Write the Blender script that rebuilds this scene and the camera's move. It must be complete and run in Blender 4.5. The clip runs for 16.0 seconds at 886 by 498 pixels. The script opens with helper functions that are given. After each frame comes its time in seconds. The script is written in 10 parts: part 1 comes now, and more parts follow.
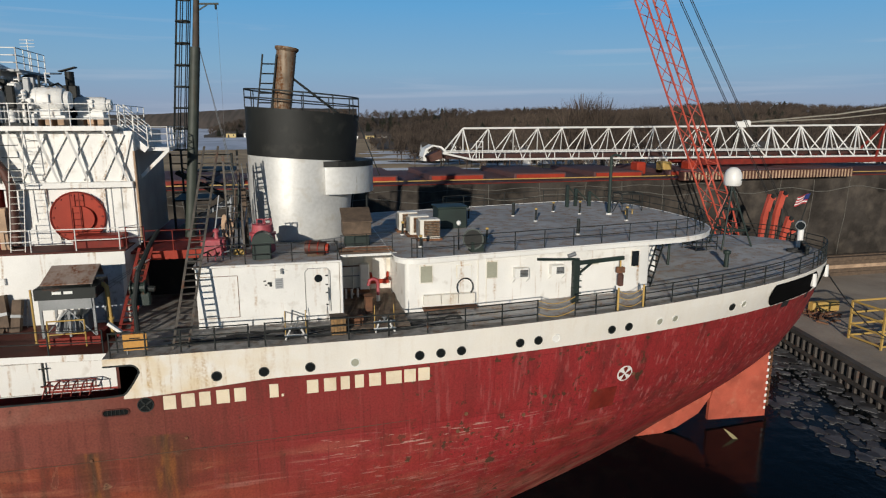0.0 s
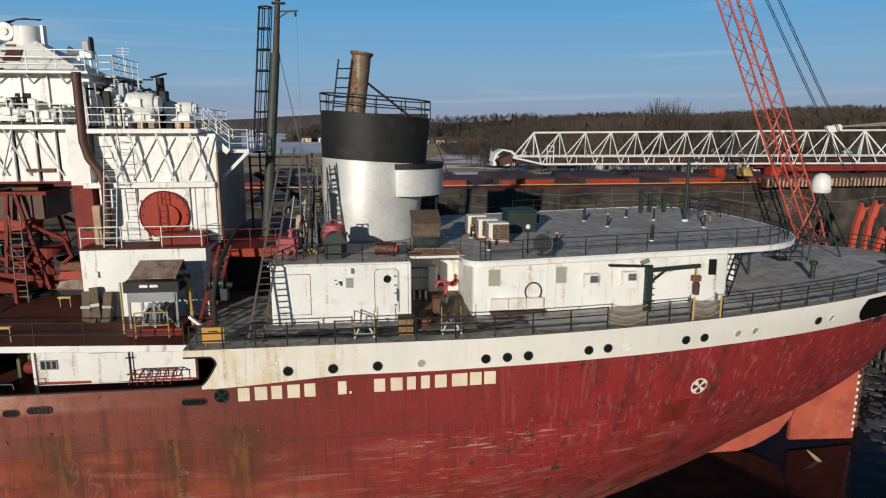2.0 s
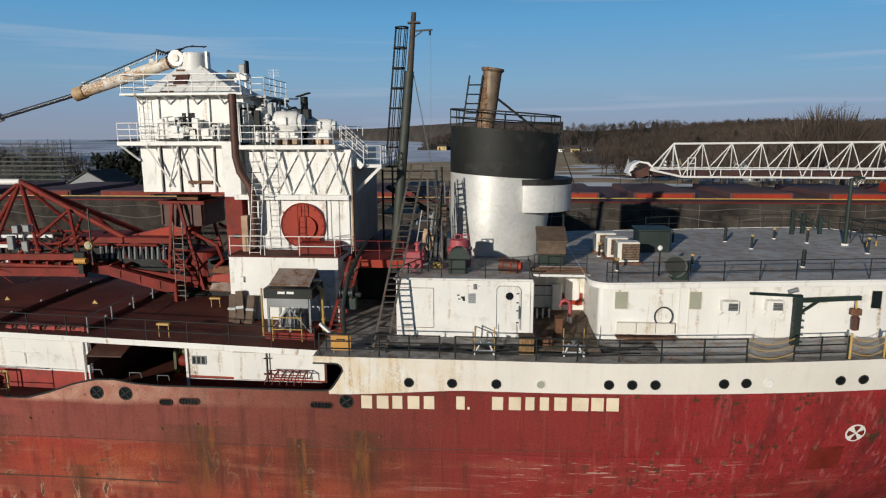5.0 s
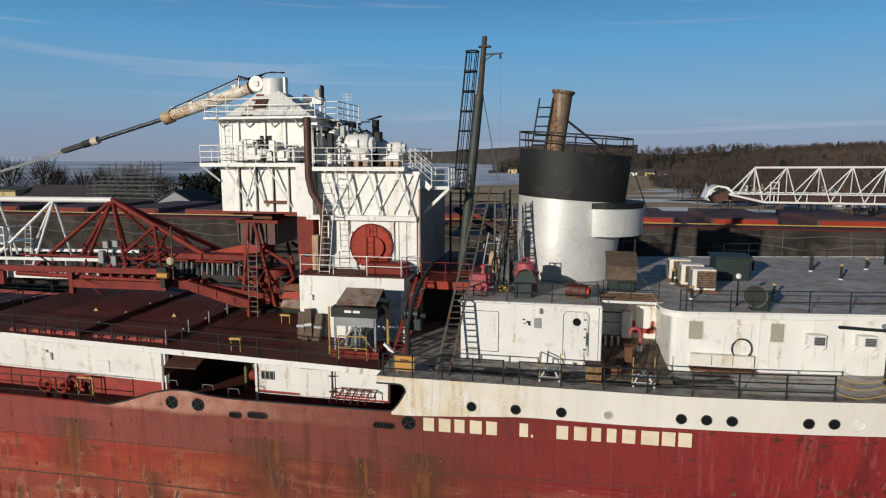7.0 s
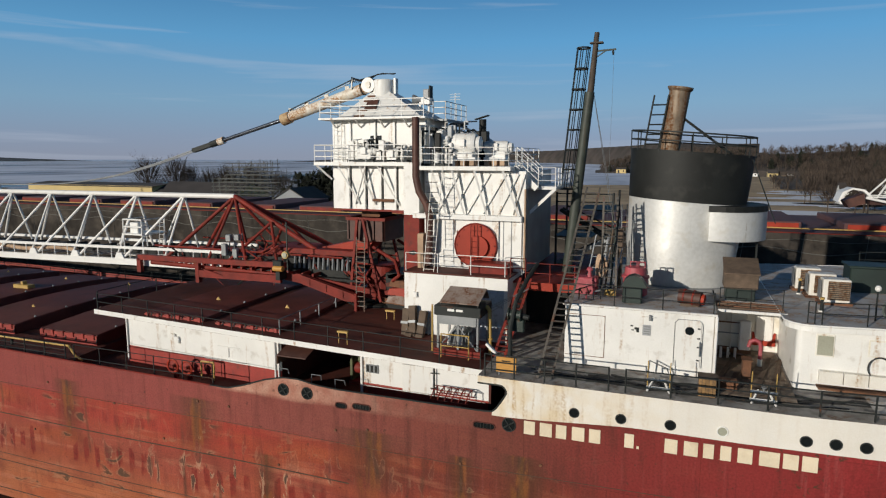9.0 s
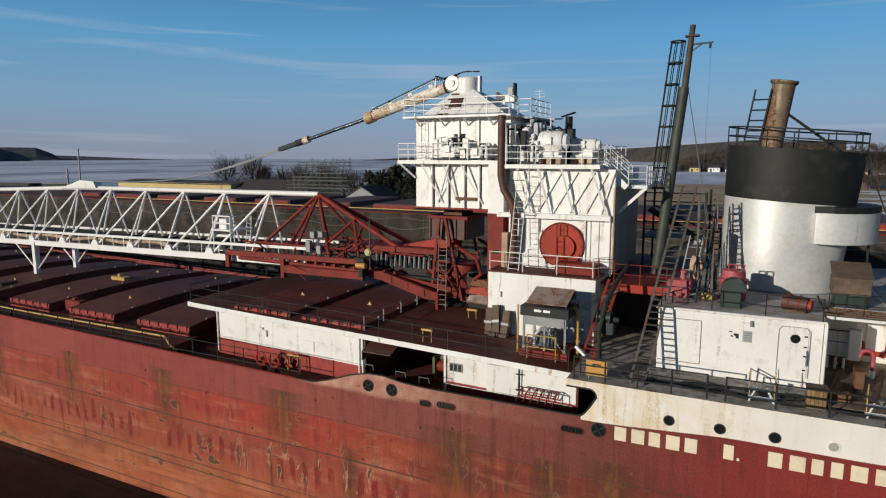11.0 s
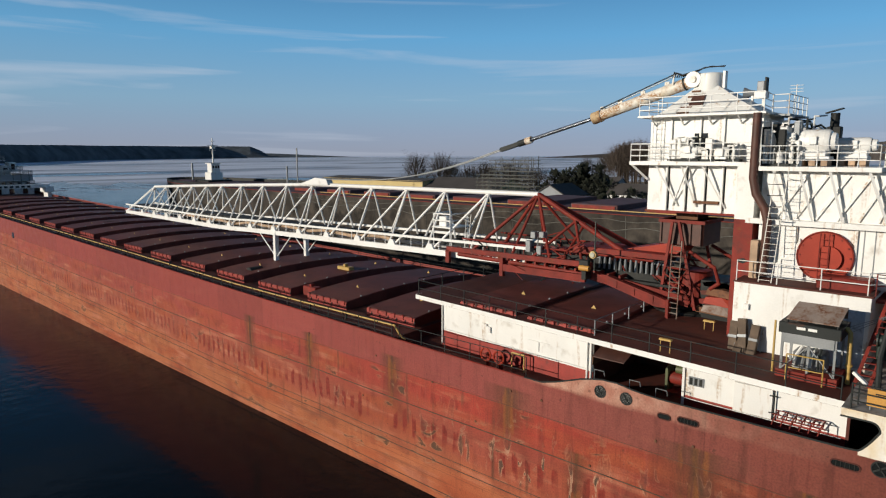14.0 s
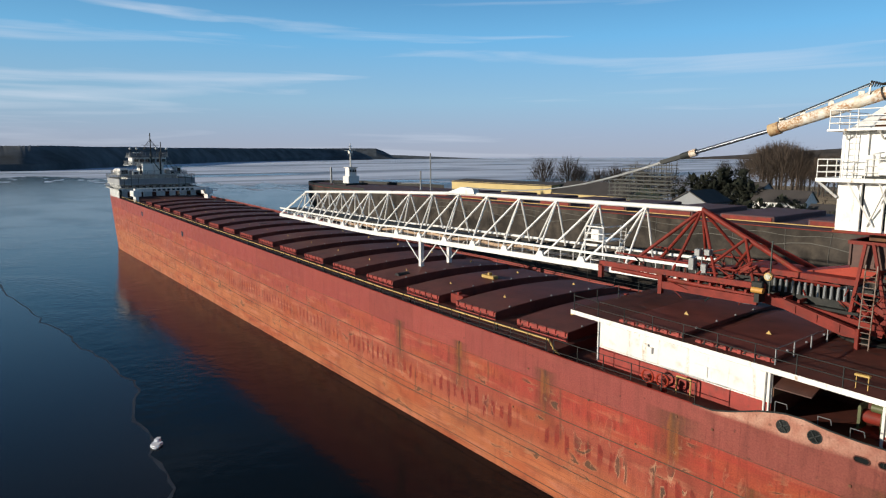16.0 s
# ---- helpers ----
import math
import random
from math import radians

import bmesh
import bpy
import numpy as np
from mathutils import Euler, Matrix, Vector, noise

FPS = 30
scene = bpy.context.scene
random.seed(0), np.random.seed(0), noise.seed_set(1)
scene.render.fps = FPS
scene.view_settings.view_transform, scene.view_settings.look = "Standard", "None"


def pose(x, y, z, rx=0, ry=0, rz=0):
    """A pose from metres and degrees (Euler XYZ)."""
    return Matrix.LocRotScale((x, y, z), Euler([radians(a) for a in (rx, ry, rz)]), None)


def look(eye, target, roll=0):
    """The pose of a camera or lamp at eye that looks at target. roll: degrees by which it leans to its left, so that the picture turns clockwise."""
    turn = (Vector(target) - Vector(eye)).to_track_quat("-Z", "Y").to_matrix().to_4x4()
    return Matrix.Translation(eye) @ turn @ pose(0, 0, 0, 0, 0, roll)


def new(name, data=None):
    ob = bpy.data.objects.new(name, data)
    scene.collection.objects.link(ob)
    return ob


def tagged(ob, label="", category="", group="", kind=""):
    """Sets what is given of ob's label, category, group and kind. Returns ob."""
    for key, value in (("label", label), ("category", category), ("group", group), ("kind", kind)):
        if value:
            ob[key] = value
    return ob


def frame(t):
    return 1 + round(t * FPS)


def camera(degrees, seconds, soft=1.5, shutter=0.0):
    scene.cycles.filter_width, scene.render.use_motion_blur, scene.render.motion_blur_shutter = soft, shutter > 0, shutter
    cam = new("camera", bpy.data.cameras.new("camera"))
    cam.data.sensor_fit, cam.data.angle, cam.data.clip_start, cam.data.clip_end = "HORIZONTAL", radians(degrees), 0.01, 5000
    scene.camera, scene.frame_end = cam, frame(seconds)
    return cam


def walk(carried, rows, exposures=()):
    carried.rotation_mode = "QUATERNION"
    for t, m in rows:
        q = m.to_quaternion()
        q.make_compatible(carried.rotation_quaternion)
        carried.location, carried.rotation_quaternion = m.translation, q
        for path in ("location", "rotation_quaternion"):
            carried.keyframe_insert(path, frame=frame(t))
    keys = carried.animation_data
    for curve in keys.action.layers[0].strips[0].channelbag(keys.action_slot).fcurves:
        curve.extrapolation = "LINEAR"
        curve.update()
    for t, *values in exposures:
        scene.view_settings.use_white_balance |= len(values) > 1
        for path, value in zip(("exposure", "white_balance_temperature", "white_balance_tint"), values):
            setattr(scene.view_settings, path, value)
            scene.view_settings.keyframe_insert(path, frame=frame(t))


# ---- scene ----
cam = camera(70.0, 16.0, 1.2)
PATH = [
    (0, (5.787, -27.117, 21.979), (6.238, -25.209, 21.586), 0.0),
    (0.5, (5.648, -27.135, 21.98), (6.059, -25.217, 21.589), 0.1),
    (1, (5.556, -27.15, 21.911), (5.92, -25.221, 21.525), 0.1),
    (1.5, (5.611, -27.138, 21.932), (5.917, -25.199, 21.549), 0.2),
    (2, (5.759, -27.097, 21.878), (6.0, -25.148, 21.5), 0.0),
    (2.5, (5.723, -27.07, 21.898), (5.906, -25.114, 21.523), 0.0),
    (3, (5.697, -27.031, 21.945), (5.817, -25.07, 21.571), 0.0),
    (3.5, (5.802, -27.059, 22.067), (5.851, -25.095, 21.69), 0.0),
    (4, (5.938, -26.998, 22.215), (5.911, -25.036, 21.83), -0.1),
    (6.5, (6.171, -26.778, 22.3), (5.835, -24.827, 22.014), -0.0),
    (7, (6.207, -26.712, 22.254), (5.822, -24.77, 21.971), 0.0),
    (7.5, (6.23, -26.64, 22.315), (5.766, -24.716, 22.027), -0.1),
    (8, (6.241, -26.579, 22.259), (5.677, -24.682, 21.974), -0.0),
    (10.5, (5.314, -26.662, 22.281), (4.491, -24.862, 21.989), 0.0),
    (11, (4.956, -26.785, 22.245), (4.075, -25.014, 21.955), 0.0),
    (11.5, (4.565, -26.936, 22.276), (3.629, -25.193, 21.983), -0.1),
    (12, (4.159, -27.164, 22.29), (3.168, -25.452, 21.996), -0.1),
    (12.5, (3.681, -27.426, 22.308), (2.622, -25.755, 22.014), -0.1),
    (13, (3.218, -27.715, 22.3), (2.077, -26.099, 22.006), -0.1),
    (13.5, (2.668, -28.087, 22.35), (1.434, -26.54, 22.055), -0.1),
    (14, (2.148, -28.536, 22.47), (0.821, -27.069, 22.172), -0.1),
    (14.5, (1.604, -29.08, 22.617), (0.18, -27.708, 22.317), -0.2),
    (15, (1.146, -29.605, 22.733), (-0.367, -28.332, 22.436), -0.3),
    (15.5, (0.696, -30.069, 22.978), (-0.865, -28.855, 22.681), -0.3),
    (16, (0.447, -30.504, 23.318), (-1.131, -29.311, 23.025), -0.2),
]
walk(cam, [(t, look(eye, target, roll)) for t, eye, target, roll in PATH], [(0, -0.05, 6300, 8), (8, -0.1, 6300, 8), (11, -0.1, 6350, 8), (13.5, 0.02, 6450, 8), (16, 0.46, 6600, 8)])

# ---------- light ----------
SUN_DIR = Vector((-0.43, -0.90, 0.22)).normalized()
sun_el = math.asin(SUN_DIR.z)
sun_az = math.atan2(SUN_DIR.x, SUN_DIR.y)
world = bpy.data.worlds.new("sky")
scene.world = world
world.use_nodes = True
wn, wl = world.node_tree.nodes, world.node_tree.links
bg = wn["Background"]
sky = wn.new("ShaderNodeTexSky")
sky.sky_type = "NISHITA"
sky.sun_disc = False
sky.sun_elevation = sun_el
sky.sun_rotation = sun_az
sky.air_density, sky.dust_density, sky.ozone_density = 1.0, 0.2, 4.0
# thin streaks of cirrus all over the sky
tc = wn.new("ShaderNodeTexCoord")
mp = wn.new("ShaderNodeMapping")
mp.inputs["Scale"].default_value = (1.2, 1.6, 25.0)
mp.inputs["Rotation"].default_value = (0.05, 0.07, 0.3)
cn = wn.new("ShaderNodeTexNoise")
cn.inputs["Scale"].default_value, cn.inputs["Detail"].default_value = 1.5, 7.0
cn.inputs["Distortion"].default_value = 0.5
cr = wn.new("ShaderNodeValToRGB")
cr.color_ramp.elements[0].position, cr.color_ramp.elements[1].position = 0.545, 0.74
cr.color_ramp.elements[1].color = (0.48, 0.48, 0.48, 1)
cm = wn.new("ShaderNodeMixRGB")
cm.inputs["Color2"].default_value = (6.0, 6.5, 7.6, 1)
# pale lavender haze low down, clear blue above, all round
sz = wn.new("ShaderNodeSeparateXYZ")
hr = wn.new("ShaderNodeValToRGB")
hr.color_ramp.elements[1].color = (0.009, 0.024, 0.06, 1)
hr.color_ramp.elements[0].color = (0.29, 0.335, 0.455, 1)
for pos, c in ((0.03, (0.275, 0.355, 0.51)), (0.08, (0.235, 0.41, 0.60)), (0.17, (0.13, 0.375, 0.67)), (0.30, (0.038, 0.155, 0.37)), (0.5, (0.014, 0.042, 0.10))):
    hr.color_ramp.elements.new(pos).color = (*c, 1)
# brighter towards the sun's side
dt = wn.new("ShaderNodeVectorMath")
dt.operation = "DOT_PRODUCT"
dt.inputs[1].default_value = (SUN_DIR.x, SUN_DIR.y, 0)
dr_ = wn.new("ShaderNodeMapRange")
for key, v in (("From Min", -0.8), ("From Max", 0.9), ("To Min", 0.0), ("To Max", 1.0)):
    dr_.inputs[key].default_value = v
wl.new(tc.outputs["Generated"], dt.inputs[0])
wl.new(dt.outputs["Value"], dr_.inputs["Value"])
hs = wn.new("ShaderNodeMixRGB")
hs.blend_type = "MULTIPLY"
hs.inputs["Fac"].default_value = 1.0
dc_ = wn.new("ShaderNodeMixRGB")
dc_.inputs["Color1"].default_value, dc_.inputs["Color2"].default_value = (11.8, 11.7, 11.5, 1), (10.6, 9.5, 8.7, 1)
wl.new(dr_.outputs["Result"], dc_.inputs["Fac"])
wl.new(dc_.outputs["Color"], hs.inputs["Color2"])
hz = wn.new("ShaderNodeMixRGB")
hz.inputs["Fac"].default_value = 0.93
for a, b in ((tc.outputs["Generated"], mp.inputs["Vector"]), (mp.outputs["Vector"], cn.inputs["Vector"]),
             (cn.outputs["Fac"], cr.inputs["Fac"]), (cr.outputs["Color"], cm.inputs["Fac"]),
             (sky.outputs["Color"], hz.inputs["Color1"]), (tc.outputs["Generated"], sz.inputs[0]), (sz.outputs["Z"], hr.inputs["Fac"]),
             (hr.outputs["Color"], hs.inputs["Color1"]), (hs.outputs["Color"], hz.inputs["Color2"]), (hz.outputs["Color"], cm.inputs["Color1"]), (cm.outputs["Color"], bg.inputs["Color"])):
    wl.new(a, b)
bg.inputs["Strength"].default_value = 0.085
sun = new("sun", bpy.data.lights.new("sun", "SUN"))
sun.data.energy, sun.data.angle, sun.data.color = 4.0, radians(0.5), (1.0, 0.90, 0.77)
sun.matrix_world = look((0, 0, 60), Vector((0, 0, 60)) - SUN_DIR)

# ---------- materials ----------


def mat(name, base, rough=0.6, metal=0.0, var=0.18, scale=0.6, bump=0.15, fine=18.0, rust=0.0,
        rust_col=(0.16, 0.06, 0.025), streak=False, xfade=None, dirt=0.0, dirt_col=(0.06, 0.05, 0.045), spec=0.5, rand=0.0, island=0.0):
    """Paint or metal with large tone changes, fine grain, optional rust and dirt."""
    m = bpy.data.materials.new(name)
    m.use_nodes = True
    n, l = m.node_tree.nodes, m.node_tree.links
    p = n["Principled BSDF"]
    p.inputs["Roughness"].default_value, p.inputs["Metallic"].default_value = rough, metal
    p.inputs["Specular IOR Level"].default_value = spec
    g = n.new("ShaderNodeNewGeometry")

    def noise_at(sc, detail, stretch=(1, 1, 1)):
        mpn = n.new("ShaderNodeMapping")
        mpn.inputs["Scale"].default_value = stretch
        t = n.new("ShaderNodeTexNoise")
        t.inputs["Scale"].default_value, t.inputs["Detail"].default_value = sc, detail
        l.new(g.outputs["Position"], mpn.inputs["Vector"])
        l.new(mpn.outputs["Vector"], t.inputs["Vector"])
        return t.outputs["Fac"]

    def ramp(fac, a, b, ca=(0, 0, 0, 1), cb=(1, 1, 1, 1)):
        r = n.new("ShaderNodeValToRGB")
        r.color_ramp.elements[0].position, r.color_ramp.elements[1].position = a, b
        r.color_ramp.elements[0].color, r.color_ramp.elements[1].color = ca, cb
        l.new(fac, r.inputs["Fac"])
        return r.outputs["Color"]

    def mix(fac, c1, c2, kind="MIX"):
        x = n.new("ShaderNodeMixRGB")
        x.blend_type = kind
        for s, v in (("Fac", fac), ("Color1", c1), ("Color2", c2)):
            if isinstance(v, (int, float)):
                x.inputs[s].default_value = v
            elif isinstance(v, tuple):
                x.inputs[s].default_value = v if len(v) == 4 else (*v, 1)
            else:
                l.new(v, x.inputs[s])
        return x.outputs["Color"]

    lo, hi = tuple(c * (1 - var) for c in base), tuple(min(1, c * (1 + var)) for c in base)
    col = ramp(noise_at(scale, 5), 0.3, 0.7, (*lo, 1), (*hi, 1))
    col = mix(0.22, col, ramp(noise_at(fine, 4), 0.35, 0.65, (0.35, 0.35, 0.35, 1), (0.65, 0.65, 0.65, 1)), "OVERLAY")
    if rand:
        oi = n.new("ShaderNodeObjectInfo")
        col = mix(1.0, col, ramp(oi.outputs["Random"], 0, 1, (1 - rand,) * 3 + (1,), (1, 1, 1, 1)), "MULTIPLY")
    if island:
        col = mix(1.0, col, ramp(g.outputs["Random Per Island"], 0, 1, (1 - island,) * 3 + (1,), (1, 1, 1, 1)), "MULTIPLY")
    rsock = None
    fade = None
    if xfade:
        sp = n.new("ShaderNodeSeparateXYZ")
        l.new(g.outputs["Position"], sp.inputs[0])
        mr = n.new("ShaderNodeMapRange")
        mr.inputs["From Min"].default_value, mr.inputs["From Max"].default_value = xfade
        mr.inputs["To Min"].default_value, mr.inputs["To Max"].default_value = 1.0, 0.12
        l.new(sp.outputs["X"], mr.inputs["Value"])
        fade = mr.outputs["Result"]
    if dirt:
        d = ramp(noise_at(scale * 2.3, 8), 0.62 - dirt * 0.3, 0.80 - dirt * 0.12)
        if fade is not None:
            d = mix(1.0, d, fade, "MULTIPLY")
        col = mix(mix(1.0, d, (0.75, 0.75, 0.75), "MULTIPLY"), col, dirt_col)
    if rust:
        st = (1.6, 1.6, 0.16) if streak else (1, 1, 1)
        rr = ramp(noise_at(2.0 if streak else 1.7, 8, st), 0.70 - rust * 0.3, 0.82 - rust * 0.24)
        rr2 = ramp(noise_at(9, 6), 0.35, 0.6)
        rf = mix(1.0, rr, rr2, "MULTIPLY")
        if fade is not None:
            rf = mix(1.0, rf, fade, "MULTIPLY")
        col = mix(rf, col, rust_col)
        rsock = rf
    l.new(col, p.inputs["Base Color"])
    if rsock is not None:
        rm = ramp(rsock, 0, 1, (rough,) * 3 + (1,), (0.9, 0.9, 0.9, 1))
        l.new(rm, p.inputs["Roughness"])
    if bump:
        b = n.new("ShaderNodeBump")
        b.inputs["Strength"].default_value, b.inputs["Distance"].default_value = bump, 0.03
        l.new(noise_at(fine * 0.35, 6), b.inputs["Height"])
        l.new(b.outputs["Normal"], p.inputs["Normal"])
    m["nodes_made"] = 1
    return m


WHITE = mat("white_paint", (0.745, 0.735, 0.70), 0.45, rust=0.37, streak=True, rust_col=(0.36, 0.22, 0.11), dirt=0.05, dirt_col=(0.42, 0.38, 0.32), var=0.06)
WHITE_RUST = mat("rusty_white_paint", (0.72, 0.69, 0.62), 0.5, rust=0.42, streak=True, rust_col=(0.34, 0.19, 0.08), var=0.07, dirt=0.2, dirt_col=(0.50, 0.42, 0.28))
CLEANW = mat("clean_white_paint", (0.76, 0.75, 0.72), 0.4, var=0.05, dirt=0.05, dirt_col=(0.5, 0.48, 0.42))
RED = mat("red_oxide_paint", (0.185, 0.021, 0.013), 0.65, rust=0.3, var=0.28, scale=1.1, spec=0.28, dirt=0.35, dirt_col=(0.09, 0.025, 0.02))
REDBRIGHT = mat("orange_red_paint", (0.30, 0.031, 0.013), 0.6, rust=0.15, var=0.2, spec=0.3)
DECKRED = mat("dark_red_deck_paint_and_shade", (0.082, 0.023, 0.016), 0.7, var=0.25, rust=0.2, rust_col=(0.10, 0.04, 0.03), dirt=0.3, dirt_col=(0.03, 0.018, 0.017), spec=0.3, bump=0.25)
CLAMPRED = mat("bright_red_hatch_end", (0.27, 0.028, 0.019), 0.55, var=0.2, scale=1.5, rust=0.2, dirt=0.3, dirt_col=(0.13, 0.03, 0.022))
HATCHRED = mat("dull_red_hatch_paint", (0.122, 0.032, 0.024), 0.62, var=0.25, rust=0.15, rust_col=(0.12, 0.05, 0.035), dirt=0.2, dirt_col=(0.045, 0.02, 0.018), spec=0.3, rand=0.2)
GREYDECK = mat("blue_grey_deck_paint", (0.42, 0.415, 0.41), 0.75, var=0.20, scale=0.35, rust=0.85, rust_col=(0.31, 0.21, 0.135), dirt=0.3, dirt_col=(0.21, 0.21, 0.21), bump=0.3)
DARKDECK = mat("worn_dark_deck_paint", (0.27, 0.258, 0.24), 0.68, var=0.35, scale=0.9, rust=0.55, rust_col=(0.15, 0.08, 0.042), dirt=0.4, bump=0.3)
BLACK = mat("black_paint_and_shade", (0.011, 0.012, 0.011), 0.6, var=0.4, rust=0.12, rust_col=(0.07, 0.06, 0.05), streak=True, dirt=0.2, dirt_col=(0.035, 0.035, 0.03), spec=0.3)
SILVER = mat("silver_white_paint", (0.58, 0.58, 0.56), 0.42, metal=0.25, var=0.10, rust=0.12, streak=True, rust_col=(0.30, 0.26, 0.20), dirt=0.2, dirt_col=(0.48, 0.44, 0.36), bump=0.2, fine=6)
GREEN = mat("dark_green_paint", (0.014, 0.026, 0.021), 0.55, var=0.25, rust=0.12)
RAILM = mat("dark_rail_paint", (0.018, 0.021, 0.020), 0.6, spec=0.3, var=0.3, rust=0.15, bump=0)
RUST = mat("rusted_steel", (0.15, 0.066, 0.032), 0.85, var=0.35, scale=1.5, dirt=0.4, dirt_col=(0.06, 0.035, 0.025))
RUSTPIPE = mat("scorched_steel", (0.22, 0.17, 0.12), 0.6, metal=0.3, var=0.3, scale=1.2, rust=1.1, rust_col=(0.15, 0.062, 0.02), streak=True)
BROWNPIPE = mat("brown_lagged_pipe", (0.075, 0.028, 0.018), 0.6, var=0.3, scale=2)
GREYSTEEL = mat("grey_steel", (0.22, 0.23, 0.235), 0.5, metal=0.3, var=0.2, rust=0.12)
CYLRUST = mat("rust_blotched_white_paint", (0.70, 0.66, 0.58), 0.5, rust=0.88, rust_col=(0.33, 0.15, 0.045), var=0.08, dirt=0.55, dirt_col=(0.54, 0.40, 0.20))
CHROME = mat("bare_piston_steel", (0.10, 0.11, 0.13), 0.25, metal=0.7, var=0.1, bump=0)
YELLOW = mat("yellow_paint", (0.46, 0.30, 0.085), 0.5, var=0.15, rust=0.2)
ORANGE = mat("orange_yellow_board", (0.50, 0.25, 0.05), 0.6, var=0.1)
PINK = mat("faded_pink_paint", (0.34, 0.060, 0.075), 0.55, var=0.25, scale=2.0, rust=0.35, dirt=0.25, dirt_col=(0.42, 0.16, 0.17))
MASTP = mat("weathered_green_mast_paint", (0.040, 0.048, 0.038), 0.6, var=0.3, scale=1.5, rust=0.3, rust_col=(0.075, 0.055, 0.035), streak=True)
TOPMAST = mat("dark_brown_topmast_paint", (0.060, 0.046, 0.034), 0.75, var=0.35, scale=2.0, rust=0.4, rust_col=(0.10, 0.055, 0.03))
PALEGREY = mat("pale_grey_casing_paint", (0.33, 0.34, 0.35), 0.5, var=0.2, scale=1.2, rust=0.15, dirt=0.3, dirt_col=(0.14, 0.13, 0.12))
NAMEP = mat("cream_name_paint", (0.70, 0.60, 0.44), 0.55, var=0.12, scale=0.5, dirt=0.25, dirt_col=(0.55, 0.42, 0.26))
GLASS_AND_HOLES = mat("dark_glass_and_holes", (0.012, 0.014, 0.014), 0.08, var=0.1, bump=0, spec=0.8)
PALEGLASS = mat("curtained_window", (0.33, 0.33, 0.26), 0.3, var=0.15, bump=0)
WOOD = mat("weathered_timber", (0.105, 0.072, 0.048), 0.8, var=0.3, scale=2.5)
ROPE = mat("grey_fibre_rope", (0.30, 0.28, 0.23), 0.9, var=0.2, scale=6)
CABLE = mat("black_wire", (0.02, 0.02, 0.02), 0.6, bump=0)
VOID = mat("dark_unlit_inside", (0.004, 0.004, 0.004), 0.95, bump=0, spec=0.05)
RUBBER_AND_HOLES = mat("black_rubber_and_holes", (0.012, 0.012, 0.012), 0.8)
CANVAS = mat("dark_hull_covering", (0.044, 0.038, 0.033), 0.85, var=0.55, scale=0.25, dirt=0.5, dirt_col=(0.105, 0.088, 0.072), spec=0.12, bump=0.5, fine=4)
SEAM = mat("pale_rope_seam", (0.13, 0.125, 0.11), 0.9, bump=0)
DECK2 = mat("brick_red_far_deck", (0.105, 0.052, 0.052), 0.7, var=0.2, scale=0.15, dirt=0.3, dirt_col=(0.07, 0.048, 0.052), spec=0.3)
CRANE = mat("red_crane_paint", (0.46, 0.075, 0.045), 0.5, var=0.15, rust=0.1)
GROUND = mat("gravel_quay", (0.34, 0.285, 0.225), 0.95, var=0.25, scale=0.12, dirt=0.3, dirt_col=(0.19, 0.155, 0.13), bump=0.6, fine=6)
SHEET = mat("sheet_pile_steel", (0.07, 0.06, 0.052), 0.8, var=0.3, rust=0.35)
GRASS = mat("dead_winter_grass", (0.40, 0.29, 0.165), 1.0, var=0.35, scale=0.035, dirt=0.35, dirt_col=(0.20, 0.15, 0.095), bump=0.4, fine=2)
SNOW = mat("old_snow", (0.78, 0.80, 0.84), 0.8, var=0.06, scale=0.1, bump=0.3, fine=3)
BARK = mat("bare_twigs", (0.050, 0.039, 0.031), 0.9, var=0.35, scale=0.3, bump=0)
TWIG = mat("brown_twig_haze", (0.092, 0.068, 0.052), 1.0, var=0.45, scale=0.012, bump=0, island=0.6)
PINE = mat("dark_conifer", (0.017, 0.021, 0.012), 0.9, var=0.4, scale=0.4, bump=0)
FARWOOD = mat("far_wooded_hill", (0.055, 0.044, 0.037), 1.0, var=0.45, scale=0.02, bump=0.5, fine=0.5, dirt=0.3, dirt_col=(0.028, 0.032, 0.028))
TIMBERWALL = mat("cream_building_wall", (0.52, 0.40, 0.18), 0.8, var=0.1, scale=0.2)
ROOFD = mat("dark_roofing", (0.055, 0.048, 0.045), 0.85, var=0.2, scale=0.2)
GREYWALL = mat("grey_building_wall", (0.26, 0.27, 0.28), 0.8, var=0.12, scale=0.3)
FLAGRED = mat("flag_red_cloth", (0.42, 0.03, 0.04), 0.9, bump=0)
FLAGBLUE = mat("flag_blue_cloth", (0.02, 0.035, 0.16), 0.9, bump=0)
GREYANT = mat("bronze_propeller", (0.34, 0.30, 0.16), 0.45, metal=0.5)
HULLWORN = mat("worn_rudder_red", (0.40, 0.085, 0.05), 0.6, var=0.2, scale=0.8, rust=0.15, dirt=0.2, dirt_col=(0.48, 0.16, 0.10))
EMBLEM = CLEANW


